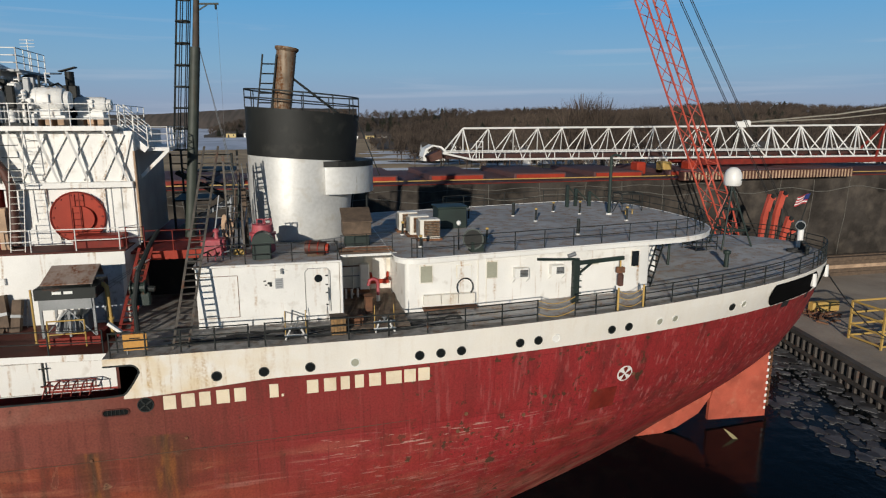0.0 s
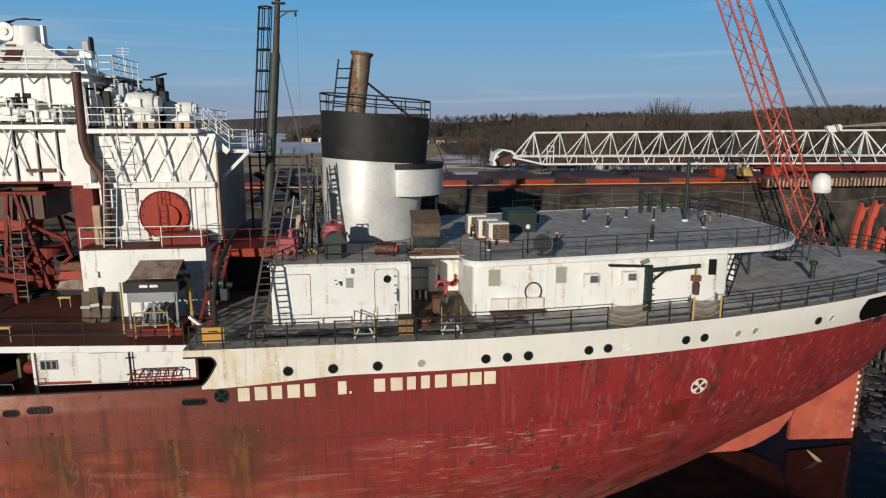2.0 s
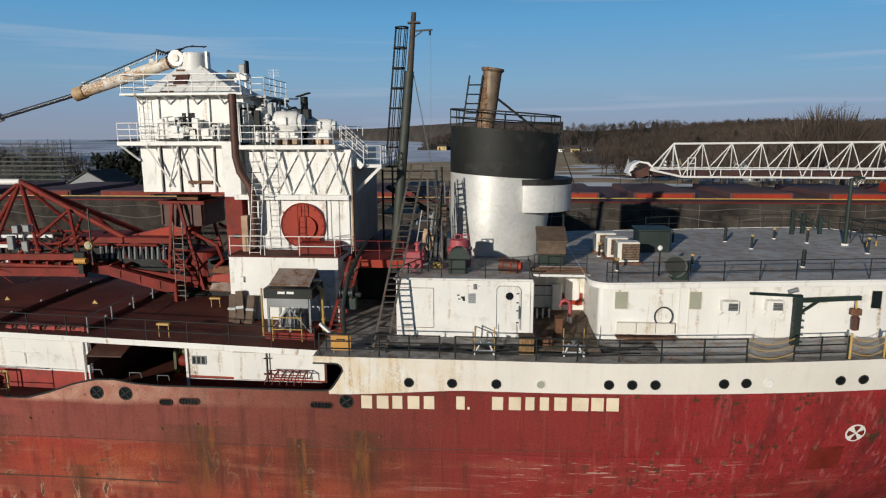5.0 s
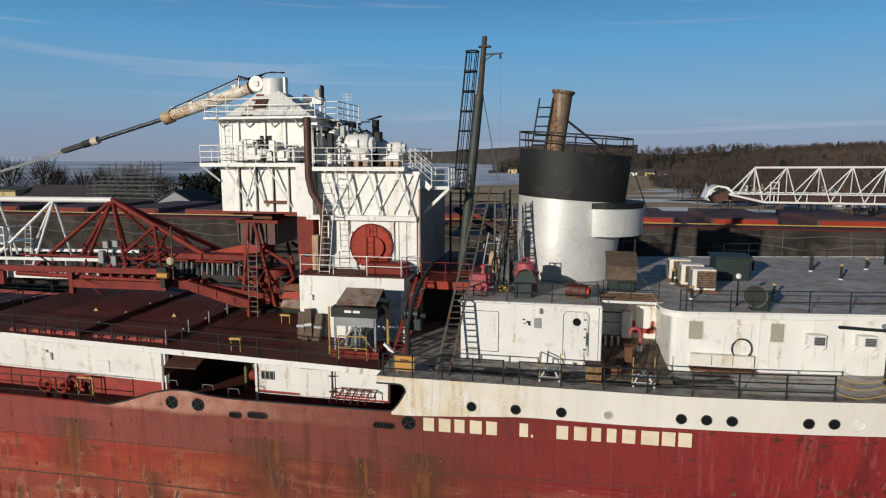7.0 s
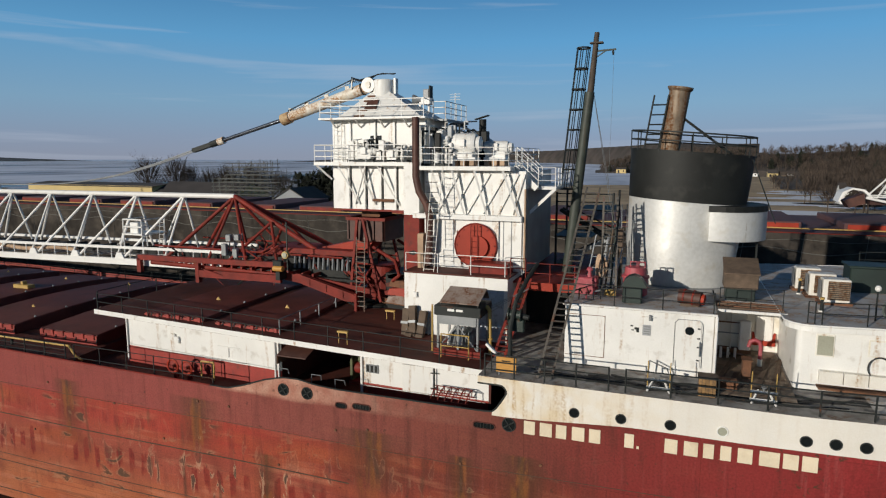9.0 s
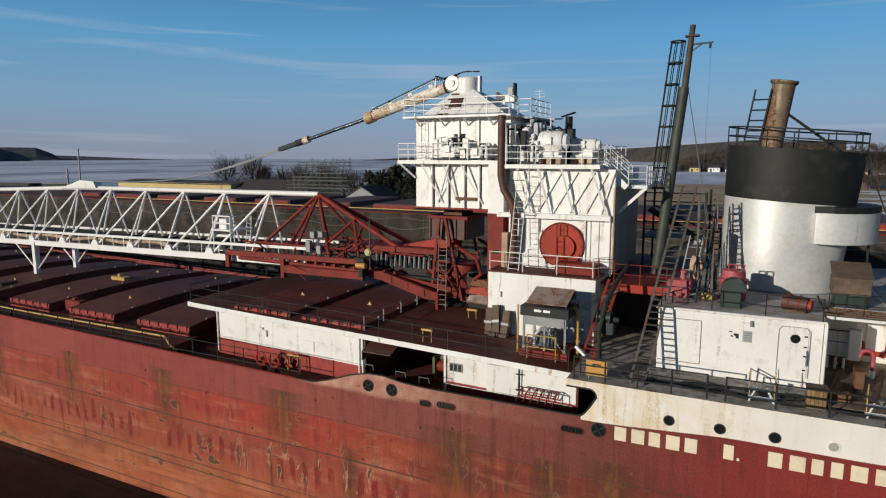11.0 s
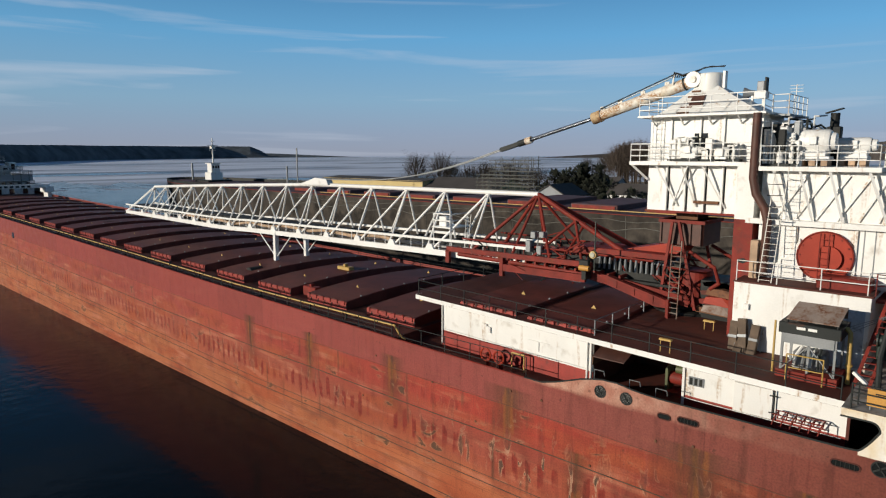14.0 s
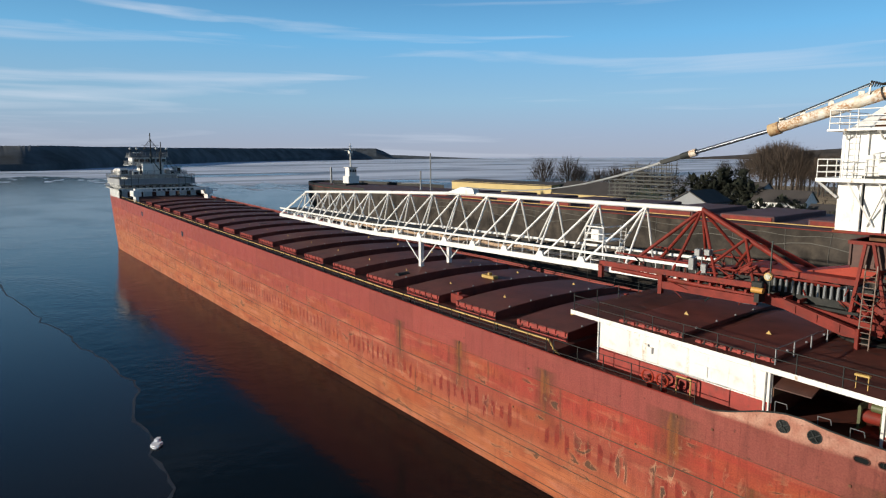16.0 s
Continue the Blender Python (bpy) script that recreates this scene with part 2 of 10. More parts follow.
def hull_paint():
    """Ship's side: deep red aft, sun-bleached towards the bow, with frames showing through, scrapes and rust runs."""
    m = bpy.data.materials.new("weathered_hull_red")
    m.use_nodes = True
    n, l = m.node_tree.nodes, m.node_tree.links
    p = n["Principled BSDF"]
    g = n.new("ShaderNodeNewGeometry")
    sep = n.new("ShaderNodeSeparateXYZ")
    l.new(g.outputs["Position"], sep.inputs[0])

    def nz(sc, det, stretch=(1, 1, 1), dist=0.0):
        mpn = n.new("ShaderNodeMapping")
        mpn.inputs["Scale"].default_value = stretch
        t = n.new("ShaderNodeTexNoise")
        t.inputs["Scale"].default_value, t.inputs["Detail"].default_value, t.inputs["Distortion"].default_value = sc, det, dist
        l.new(g.outputs["Position"], mpn.inputs[0])
        l.new(mpn.outputs[0], t.inputs["Vector"])
        return t.outputs["Fac"]

    def rampf(fac, *stops):
        r = n.new("ShaderNodeValToRGB")
        e = r.color_ramp.elements
        while len(e) < len(stops):
            e.new(0.5)
        for el, (pos, c) in zip(e, stops):
            el.position = pos
            el.color = (c, c, c, 1) if isinstance(c, (int, float)) else (*c, 1)
        l.new(fac, r.inputs["Fac"])
        return r.outputs["Color"]

    def rng(v, a, b):
        q = n.new("ShaderNodeMapRange")
        q.inputs["From Min"].default_value, q.inputs["From Max"].default_value = a, b
        l.new(v, q.inputs["Value"])
        return q.outputs["Result"]

    def mix(fac, c1, c2, kind="MIX"):
        x = n.new("ShaderNodeMixRGB")
        x.blend_type = kind
        for s, v in (("Fac", fac), ("Color1", c1), ("Color2", c2)):
            if isinstance(v, (int, float)):
                x.inputs[s].default_value = v
            elif isinstance(v, tuple):
                x.inputs[s].default_value = (*v, 1)
            else:
                l.new(v, x.inputs[s])
        return x.outputs["Color"]

    def mul(a, b):
        return mix(1.0, a, b, "MULTIPLY")

    def math_(op, a, b):
        q = n.new("ShaderNodeMath")
        q.operation = op
        for i, v in enumerate((a, b)):
            if isinstance(v, (int, float)):
                q.inputs[i].default_value = v
            else:
                l.new(v, q.inputs[i])
        return q.outputs[0]

    X, Z = sep.outputs["X"], sep.outputs["Z"]
    # height above the strakes, which follow the sheer forward
    zs = math_("SUBTRACT", Z, math_("MULTIPLY", math_("MAXIMUM", math_("SUBTRACT", -47.0, X), 0.0), 0.0215))
    zn = math_("ADD", zs, math_("MULTIPLY", math_("SUBTRACT", nz(0.9, 8, (0.35, 1, 1)), 0.5), 0.5))
    zw = math_("ADD", zs, math_("MULTIPLY", math_("SUBTRACT", nz(0.5, 8, (0.2, 1, 1)), 0.5), 2.2))
    along = rng(X, -60, 16)
    upper = rampf(along, (0.0, (0.23, 0.048, 0.041)), (0.50, (0.25, 0.063, 0.053)), (0.66, (0.215, 0.066, 0.050)), (0.78, (0.150, 0.043, 0.030)), (0.85, (0.205, 0.027, 0.023)), (1.0, (0.272, 0.026, 0.028)))
    middle = rampf(along, (0.0, (0.280, 0.062, 0.044)), (0.58, (0.315, 0.044, 0.027)), (0.70, (0.165, 0.040, 0.023)), (0.80, (0.135, 0.030, 0.019)), (0.88, (0.225, 0.024, 0.024)), (1.0, (0.280, 0.026, 0.030)))
    lower = rampf(along, (0.0, (0.290, 0.086, 0.050)), (0.60, (0.260, 0.064, 0.040)), (0.80, (0.205, 0.038, 0.025)), (1.0, (0.275, 0.026, 0.029)))
    footc = rampf(along, (0.0, (0.350, 0.130, 0.055)), (0.66, (0.330, 0.115, 0.050)), (0.85, (0.24, 0.042, 0.030)), (1.0, (0.27, 0.026, 0.026)))
    col = mix(rampf(rng(zn, 7.85, 8.05), (0.0, 0.0), (1.0, 1.0)), middle, upper)
    col = mix(rampf(rng(zw, 5.3, 6.6), (0.0, 1.0), (1.0, 0.0)), col, lower)
    col = mix(rampf(rng(zw, 2.2, 3.9), (0.0, 1.0), (1.0, 0.0)), col, footc)
    # plates of slightly different age
    cb = n.new("ShaderNodeCombineXYZ")
    l.new(X, cb.inputs[0])
    l.new(math_("ADD", zs, 0.75), cb.inputs[1])
    br = n.new("ShaderNodeTexBrick")
    br.inputs["Scale"].default_value, br.inputs["Brick Width"].default_value, br.inputs["Row Height"].default_value = 1.0, 7.4, 2.9
    br.inputs["Mortar Size"].default_value, br.inputs["Mortar Smooth"].default_value = 0.02, 0.6
    br.inputs["Color1"].default_value, br.inputs["Color2"].default_value, br.inputs["Mortar"].default_value = (0.84, 0.84, 0.84, 1), (1.1, 1.08, 1.05, 1), (0.55, 0.55, 0.50, 1)
    l.new(cb.outputs[0], br.inputs["Vector"])
    col = mix(0.7, col, br.outputs["Color"], "MULTIPLY")
    # orange and bleached drifts lying along the side, below the upper strake
    under = rampf(rng(zn, 7.4, 8.1), (0.0, 1.0), (1.0, 0.12))
    fwd = rampf(along, (0.0, 1.0), (0.72, 0.8), (0.84, 0.3), (1.0, 0.15))
    col = mix(mul(mul(rampf(nz(0.55, 9, (0.22, 1, 1.1)), (0.47, 0.0), (0.64, 0.9)), under), fwd), col, (0.29, 0.074, 0.029))
    col = mix(mul(mul(rampf(nz(1.3, 9, (0.16, 1, 1.3)), (0.54, 0.0), (0.70, 0.8)), under), fwd), col, (0.40, 0.170, 0.100))
    col = mix(mul(rampf(nz(0.9, 9, (0.5, 1, 0.8)), (0.50, 0.0), (0.72, 0.5)), under), col, (0.120, 0.022, 0.014))
    # short up-and-down grime, mostly amidships
    col = mix(mul(rampf(nz(1.5, 8, (1, 1, 0.22)), (0.50, 0.0), (0.70, 0.7)), rampf(along, (0.0, 0.15), (0.5, 0.35), (0.72, 1.0), (0.85, 0.6), (1.0, 0.25))), col, (0.068, 0.020, 0.013))
    # dents between the frames: darker, redder drops in a row
    wv = n.new("ShaderNodeTexWave")
    wv.wave_type, wv.bands_direction = "BANDS", "X"
    wv.inputs["Scale"].default_value = 0.34
    wv.inputs["Distortion"].default_value, wv.inputs["Detail"].default_value = 1.6, 3.0
    l.new(g.outputs["Position"], wv.inputs["Vector"])
    zb_ = math_("ADD", zs, math_("MULTIPLY", math_("SUBTRACT", nz(1.3, 4, (1, 1, 0.4)), 0.5), 2.6))
    rows_ = rampf(rng(zb_, 2.0, 9.0), (0.24, 0.0), (0.28, 1.0), (0.42, 1.0), (0.45, 0.0), (0.66, 0.0), (0.69, 0.45), (0.74, 0.45), (0.76, 0.0))
    bay = mul(mul(rampf(wv.outputs["Fac"], (0.48, 0.0), (0.72, 1.0)), rows_), rampf(nz(0.22, 3), (0.40, 0.0), (0.50, 1.0)))
    bay = mul(bay, rampf(along, (0.0, 0.75), (0.1, 1.0), (0.62, 1.0), (0.74, 0.0)))
    col = mix(mul(bay, (0.9, 0.9, 0.9)), col, mix(rampf(nz(3.0, 6), (0.4, 0.0), (0.6, 1.0)), (0.135, 0.014, 0.010), (0.20, 0.026, 0.016)))
    # stains below the drains: a dark core, an ochre edge and a broad brown smear
    for xd, zd, wd in ((-37.8, 8.7, 0.8), (-28.4, 8.9, 0.9), (-18.6, 9.1, 1.3), (-7.8, 8.9, 1.5), (-0.1, 8.9, 0.9), (-3.0, 8.4, 0.6), (-46.5, 8.6, 0.7), (-14.0, 6.6, 0.6)):
        dx_ = math_("ABSOLUTE", math_("ADD", math_("SUBTRACT", X, xd), math_("MULTIPLY", math_("SUBTRACT", nz(0.8, 4), 0.5), 0.25)), 0)
        below = rampf(rng(zs, zd - 4.2, zd), (0.0, 0.0), (0.45, 0.85), (0.97, 1.0), (1.0, 0.0))
        smear = mul(mul(rampf(rng(dx_, 0.0, 1.5 * wd), (0.0, 0.85), (0.4, 0.55), (1.0, 0.0)), below), rampf(nz(1.2, 6, (1, 1, 0.3)), (0.3, 0.6), (0.6, 1.0)))
        col = mix(smear, col, (0.062, 0.032, 0.014))
        ochre = mul(mul(rampf(rng(dx_, 0.0, 0.55 * wd), (0.0, 1.0), (0.7, 0.7), (1.0, 0.0)), below), rampf(nz(1.9, 6, (1, 1, 0.25)), (0.46, 0.0), (0.56, 0.9)))
        col = mix(mul(ochre, (0.8, 0.8, 0.8)), col, (0.24, 0.090, 0.020))
        core = mul(rampf(rng(dx_, 0.0, 0.20 * wd), (0.0, 0.6), (0.5, 0.45), (1.0, 0.0)), below)
        col = mix(mul(core, rampf(nz(2.2, 6, (1, 1, 0.2)), (0.30, 0.35), (0.55, 1.0))), col, (0.046, 0.031, 0.016))
    # bulwark bleached where it stands free; pale drags low on the quarter; grime towards the stern
    bul = mul(rampf(rng(zn, 9.75, 10.0), (0.0, 0.0), (1.0, 1.0)), rampf(rng(X, -18, 0), (0.02, 0.0), (0.1, 0.8), (0.4, 0.55), (0.65, 0.15), (0.95, 0.0)))
    col = mix(bul, col, mix(rampf(nz(1.3, 8), (0.4, 0.0), (0.65, 1.0)), (0.42, 0.23, 0.16), (0.58, 0.42, 0.31)))
    quart = mul(rampf(rng(X, -4, 24), (0.0, 0.0), (0.2, 1.0), (0.75, 1.0), (1.0, 0.3)), rampf(rng(zs, 4.5, 7.6), (0.0, 0.5), (0.4, 1.0), (0.8, 0.7), (1.0, 0.0)))
    col = mix(mul(quart, rampf(nz(1.5, 12, (0.10, 1, 2.2)), (0.58, 0.0), (0.70, 0.6))), col, (0.40, 0.19, 0.15))
    sternm = rampf(rng(X, 8, 34), (0.0, 0.0), (0.4, 1.0))
    col = mix(mul(sternm, rampf(nz(1.0, 9, (1, 1, 0.10)), (0.50, 0.0), (0.68, 0.55))), col, (0.070, 0.020, 0.018))
    col = mix(mul(mul(sternm, rampf(rng(zw, 0.5, 4.2), (0.0, 1.0), (1.0, 0.0))), rampf(nz(1.2, 9, (0.3, 1, 1)), (0.40, 0.0), (0.62, 0.9))), col, (0.36, 0.14, 0.10))
    # bare scrapes with pale rims
    sn = nz(1.1, 12, (0.45, 1, 1.0), 0.9)
    sm_ = mul(mul(rampf(nz(0.30, 2), (0.52, 0.0), (0.58, 1.0)), under), rampf(along, (0.0, 0.6), (0.80, 1.0), (0.88, 0.35), (1.0, 0.2)))
    col = mix(mul(rampf(sn, (0.585, 0.0), (0.61, 0.4), (0.635, 0.4), (0.65, 0.0)), sm_), col, (0.30, 0.20, 0.115))
    col = mix(mul(rampf(sn, (0.635, 0.0), (0.66, 1.0)), sm_), col, (0.055, 0.045, 0.026))
    col = mix(mul(mul(rampf(nz(1.1, 10), (0.62, 0.0), (0.66, 1.0)), rampf(along, (0.8, 0.0), (0.9, 0.8))), rampf(nz(0.3, 2), (0.5, 0.0), (0.58, 1.0))), col, (0.040, 0.038, 0.020))
    # thin scratches along the foot
    col = mix(mul(rampf(nz(3.0, 6, (0.03, 1, 2.4)), (0.56, 0.0), (0.62, 0.6)), rampf(rng(zs, 0.0, 3.4), (0.0, 1.0), (0.8, 0.8), (1.0, 0.0))), col, (0.13, 0.055, 0.03))
    col = mix(mul(rampf(nz(3.4, 12), (0.63, 0.0), (0.72, 1.0)), (0.55, 0.55, 0.55)), col, (0.050, 0.026, 0.016))
    # upright bare patches with pale rims between the frames
    bn = nz(1.0, 10, (1.7, 1, 0.55), 0.5)
    zone = mul(rampf(rng(zb_, 2.6, 7.8), (0.12, 0.0), (0.20, 1.0), (0.52, 1.0), (0.60, 0.25), (0.95, 0.25), (1.0, 0.0)), rampf(rng(X, -60, 0), (0.0, 0.25), (0.55, 0.45), (0.72, 1.0), (0.90, 1.0), (0.97, 0.1), (1.0, 0.0)))
    zone = mul(zone, rampf(nz(0.16, 2), (0.44, 0.0), (0.50, 1.0)))
    col = mix(mul(rampf(bn, (0.575, 0.0), (0.595, 0.7), (0.61, 0.7), (0.625, 0.0)), zone), col, (0.40, 0.27, 0.17))
    col = mix(mul(rampf(bn, (0.61, 0.0), (0.63, 1.0)), zone), col, (0.075, 0.055, 0.036))
    # dark upright lines where frames press through
    fr_ = n.new("ShaderNodeMath")
    fr_.operation = "PINGPONG"
    fr_.inputs[1].default_value = 1.22
    l.new(math_("ADD", X, math_("MULTIPLY", nz(0.9, 3), 0.22)), fr_.inputs[0])
    line = mul(rampf(rng(fr_.outputs[0], 0.0, 0.16), (0.0, 1.0), (0.5, 0.7), (1.0, 0.0)), rampf(nz(0.8, 7, (1, 1, 0.5)), (0.48, 0.0), (0.60, 0.75)))
    line = mul(mul(line, rampf(rng(zs, 1.4, 8.0), (0.0, 0.0), (0.2, 1.0), (0.97, 1.0), (1.0, 0.0))), rampf(along, (0.0, 0.5), (0.74, 1.0), (0.82, 0.5), (0.9, 0.2)))
    col = mix(line, col, (0.060, 0.036, 0.020))
    # fine pale streaks and white rub marks on the quarter
    up = rampf(rng(zs, 5.0, 10.6), (0.0, 0.2), (0.35, 1.0), (1.0, 0.6))
    col = mix(mul(mul(rampf(nz(4.5, 7, (1, 1, 0.055)), (0.57, 0.0), (0.66, 0.75)), rampf(rng(X, 6, 36), (0.0, 0.1), (0.5, 0.7), (1.0, 1.0))), up), col, (0.40, 0.13, 0.12))
    col = mix(mul(mul(rampf(nz(5.5, 7, (1, 1, 0.07)), (0.58, 0.0), (0.68, 0.7)), rampf(rng(X, 0, 36), (0.0, 0.5), (1.0, 1.0))), up), col, (0.075, 0.014, 0.014))
    rub = mul(rampf(rng(X, 5, 19), (0.0, 0.0), (0.15, 1.0), (0.6, 1.0), (1.0, 0.1)), rampf(rng(zn, 6.3, 7.9), (0.0, 0.4), (0.4, 1.0), (0.85, 1.0), (1.0, 0.0)))
    col = mix(mul(rub, rampf(nz(3.4, 10, (0.28, 1, 3.2), 0.4), (0.60, 0.0), (0.645, 0.8))), col, (0.46, 0.26, 0.22))
    blot = mul(rampf(rng(X, 8, 26), (0.0, 0.0), (0.2, 1.0), (0.7, 1.0), (1.0, 0.0)), rampf(nz(0.5, 3, (1, 1, 1)), (0.50, 0.0), (0.57, 1.0)))
    col = mix(mul(blot, rampf(nz(3.6, 10), (0.585, 0.0), (0.62, 0.85))), col, (0.060, 0.036, 0.020))
    # fine speckle over all the plating
    col = mix(0.8, col, rampf(nz(11, 5), (0.35, 0.80), (0.5, 1.0), (0.65, 1.16)), "MULTIPLY")
    col = mix(rampf(along, (0.0, 0.6), (0.72, 0.6), (0.85, 0.0)), col, mix(1.0, col, (1.06, 0.82, 0.80), "MULTIPLY"))
    l.new(col, p.inputs["Base Color"])
    l.new(rampf(nz(0.8, 5), (0.3, 0.48), (0.7, 0.72)), p.inputs["Roughness"])
    p.inputs["Specular IOR Level"].default_value = 0.25
    bp = n.new("ShaderNodeBump")
    bp.inputs["Strength"].default_value, bp.inputs["Distance"].default_value = 0.22, 0.05
    hgt_ = mix(0.2, mix(0.5, nz(0.45, 3, (1, 1, 0.7)), nz(5, 6)), bay, "SUBTRACT")
    hgt_ = mix(0.25, hgt_, br.outputs["Fac"], "SUBTRACT")
    l.new(hgt_, bp.inputs["Height"])
    l.new(bp.outputs["Normal"], p.inputs["Normal"])
    return m


HULL = hull_paint()


def water_material():
    m = bpy.data.materials.new("dark_cold_water")
    m.use_nodes = True
    n, l = m.node_tree.nodes, m.node_tree.links
    p = n["Principled BSDF"]
    g = n.new("ShaderNodeNewGeometry")
    t = n.new("ShaderNodeTexNoise")
    t.inputs["Scale"].default_value, t.inputs["Detail"].default_value = 0.5, 5
    b = n.new("ShaderNodeBump")
    b.inputs["Strength"].default_value, b.inputs["Distance"].default_value = 0.12, 0.25
    l.new(g.outputs["Position"], t.inputs["Vector"])
    # cat's-paws: patches of short ripples between smooth stretches
    tr = n.new("ShaderNodeTexNoise")
    tr.inputs["Scale"].default_value, tr.inputs["Detail"].default_value = 0.9, 6
    ms = n.new("ShaderNodeTexNoise")
    ms.inputs["Scale"].default_value, ms.inputs["Detail"].default_value, ms.inputs["Distortion"].default_value = 0.035, 5, 0.6
    mk = n.new("ShaderNodeValToRGB")
    mk.color_ramp.elements[0].position, mk.color_ramp.elements[1].position = 0.47, 0.60
    mx = n.new("ShaderNodeMath")
    mx.operation = "MULTIPLY"
    ad = n.new("ShaderNodeMath")
    ad.operation = "MULTIPLY_ADD"
    ad.inputs[1].default_value = 2.0
    for a_, b_ in ((g.outputs["Position"], tr.inputs["Vector"]), (g.outputs["Position"], ms.inputs["Vector"]), (ms.outputs["Fac"], mk.inputs["Fac"]),
                   (tr.outputs["Fac"], mx.inputs[0]), (mk.outputs["Color"], mx.inputs[1]), (mx.outputs[0], ad.inputs[0]), (t.outputs["Fac"], ad.inputs[2]), (ad.outputs[0], b.inputs["Height"])):
        l.new(a_, b_)
    l.new(b.outputs["Normal"], p.inputs["Normal"])
    # thin clear ice in sheets: same dark colour, a little rougher and greyer
    t2 = n.new("ShaderNodeTexNoise")
    t2.inputs["Scale"].default_value, t2.inputs["Detail"].default_value = 0.012, 6
    r = n.new("ShaderNodeValToRGB")
    r.color_ramp.elements[0].position, r.color_ramp.elements[1].position = 0.42, 0.62
    r.color_ramp.elements[0].color, r.color_ramp.elements[1].color = (0.002, 0.005, 0.007, 1), (0.005, 0.009, 0.012, 1)
    l.new(g.outputs["Position"], t2.inputs["Vector"])
    l.new(t2.outputs["Fac"], r.inputs["Fac"])
    l.new(r.outputs["Color"], p.inputs["Base Color"])
    p.inputs["Roughness"].default_value = 0.12
    p.inputs["Specular IOR Level"].default_value = 0.16
    p.inputs["IOR"].default_value = 1.33
    return m


def ice_material():
    m = bpy.data.materials.new("patchy_lake_ice")
    m.use_nodes = True
    n, l = m.node_tree.nodes, m.node_tree.links
    p = n["Principled BSDF"]
    g = n.new("ShaderNodeNewGeometry")
    facs = []
    for sc, det, st, rot in ((0.0035, 9, (1.0, 0.30, 1.0), 0.5), (0.016, 9, (1.0, 0.25, 1.0), 0.2)):
        mpn = n.new("ShaderNodeMapping")
        mpn.inputs["Scale"].default_value, mpn.inputs["Rotation"].default_value = st, (0, 0, rot)
        l.new(g.outputs["Position"], mpn.inputs[0])
        t = n.new("ShaderNodeTexNoise")
        t.inputs["Scale"].default_value, t.inputs["Detail"].default_value, t.inputs["Distortion"].default_value = sc, det, 0.4
        l.new(mpn.outputs[0], t.inputs["Vector"])
        facs.append(t.outputs["Fac"])
    x = n.new("ShaderNodeMixRGB")
    x.inputs["Fac"].default_value = 0.45
    l.new(facs[0], x.inputs["Color1"])
    l.new(facs[1], x.inputs["Color2"])
    r = n.new("ShaderNodeValToRGB")
    e = r.color_ramp.elements
    e[0].position, e[0].color = 0.36, (0.035, 0.065, 0.10, 1)
    e[1].position, e[1].color = 0.56, (0.71, 0.765, 0.88, 1)
    for pos, c in ((0.41, (0.13, 0.18, 0.24)), (0.435, (0.30, 0.35, 0.44)), (0.50, (0.55, 0.61, 0.73))):
        e.new(pos).color = (*c, 1)
    l.new(x.outputs["Color"], r.inputs["Fac"])
    l.new(r.outputs["Color"], p.inputs["Base Color"])
    rr = n.new("ShaderNodeValToRGB")
    rr.color_ramp.elements[0].position, rr.color_ramp.elements[1].position = 0.39, 0.44
    rr.color_ramp.elements[0].color, rr.color_ramp.elements[1].color = (0.2, 0.2, 0.2, 1), (0.85, 0.85, 0.85, 1)
    l.new(x.outputs["Color"], rr.inputs["Fac"])
    l.new(rr.outputs["Color"], p.inputs["Roughness"])
    return m


WATER, ICE = water_material(), ice_material()

# ---------- mesh tools ----------
BANDW = mat("stained_white_band", (0.74, 0.71, 0.65), 0.45, rust=0.62, streak=True, rust_col=(0.42, 0.26, 0.10), xfade=(-1.0, 7.0), dirt=0.95, dirt_col=(0.62, 0.46, 0.22), var=0.05, scale=0.5)
# slightly blue base colour holds the haze over the far woods
FARISLE = mat("hazy_far_woods", (0.068, 0.082, 0.094), 1.0, var=0.50, scale=0.02, bump=0, fine=0.10)
SEAMD = mat("grimy_plate_lap", (0.085, 0.048, 0.030), 0.8, var=0.4, scale=1.2, rust=0.3, bump=0.1)
THINICE = mat("thin_dark_ice", (0.008, 0.008, 0.009), 0.20, var=0.3, scale=0.05, bump=0.03, spec=0.2)
ICEEDGE = mat("pale_ice_rim", (0.022, 0.026, 0.030), 0.5, var=0.6, scale=0.3, bump=0)
STEELTUBE = mat("galvanised_tube", (0.15, 0.15, 0.135), 0.5, metal=0.2, var=0.2, bump=0)
ROOFRUST = mat("rusty_galvanised_sheet", (0.24, 0.19, 0.16), 0.65, metal=0.2, var=0.25, rust=0.95, rust_col=(0.14, 0.055, 0.025))
LADDERM = mat("worn_ladder_steel", (0.085, 0.074, 0.062), 0.6, var=0.4, scale=2.5, rust=0.35, metal=0.2, bump=0.1)
TANBELT = mat("tan_canvas_cover", (0.42, 0.29, 0.19), 0.85, var=0.25, scale=0.8, dirt=0.3, dirt_col=(0.22, 0.14, 0.09))
BASE = {}


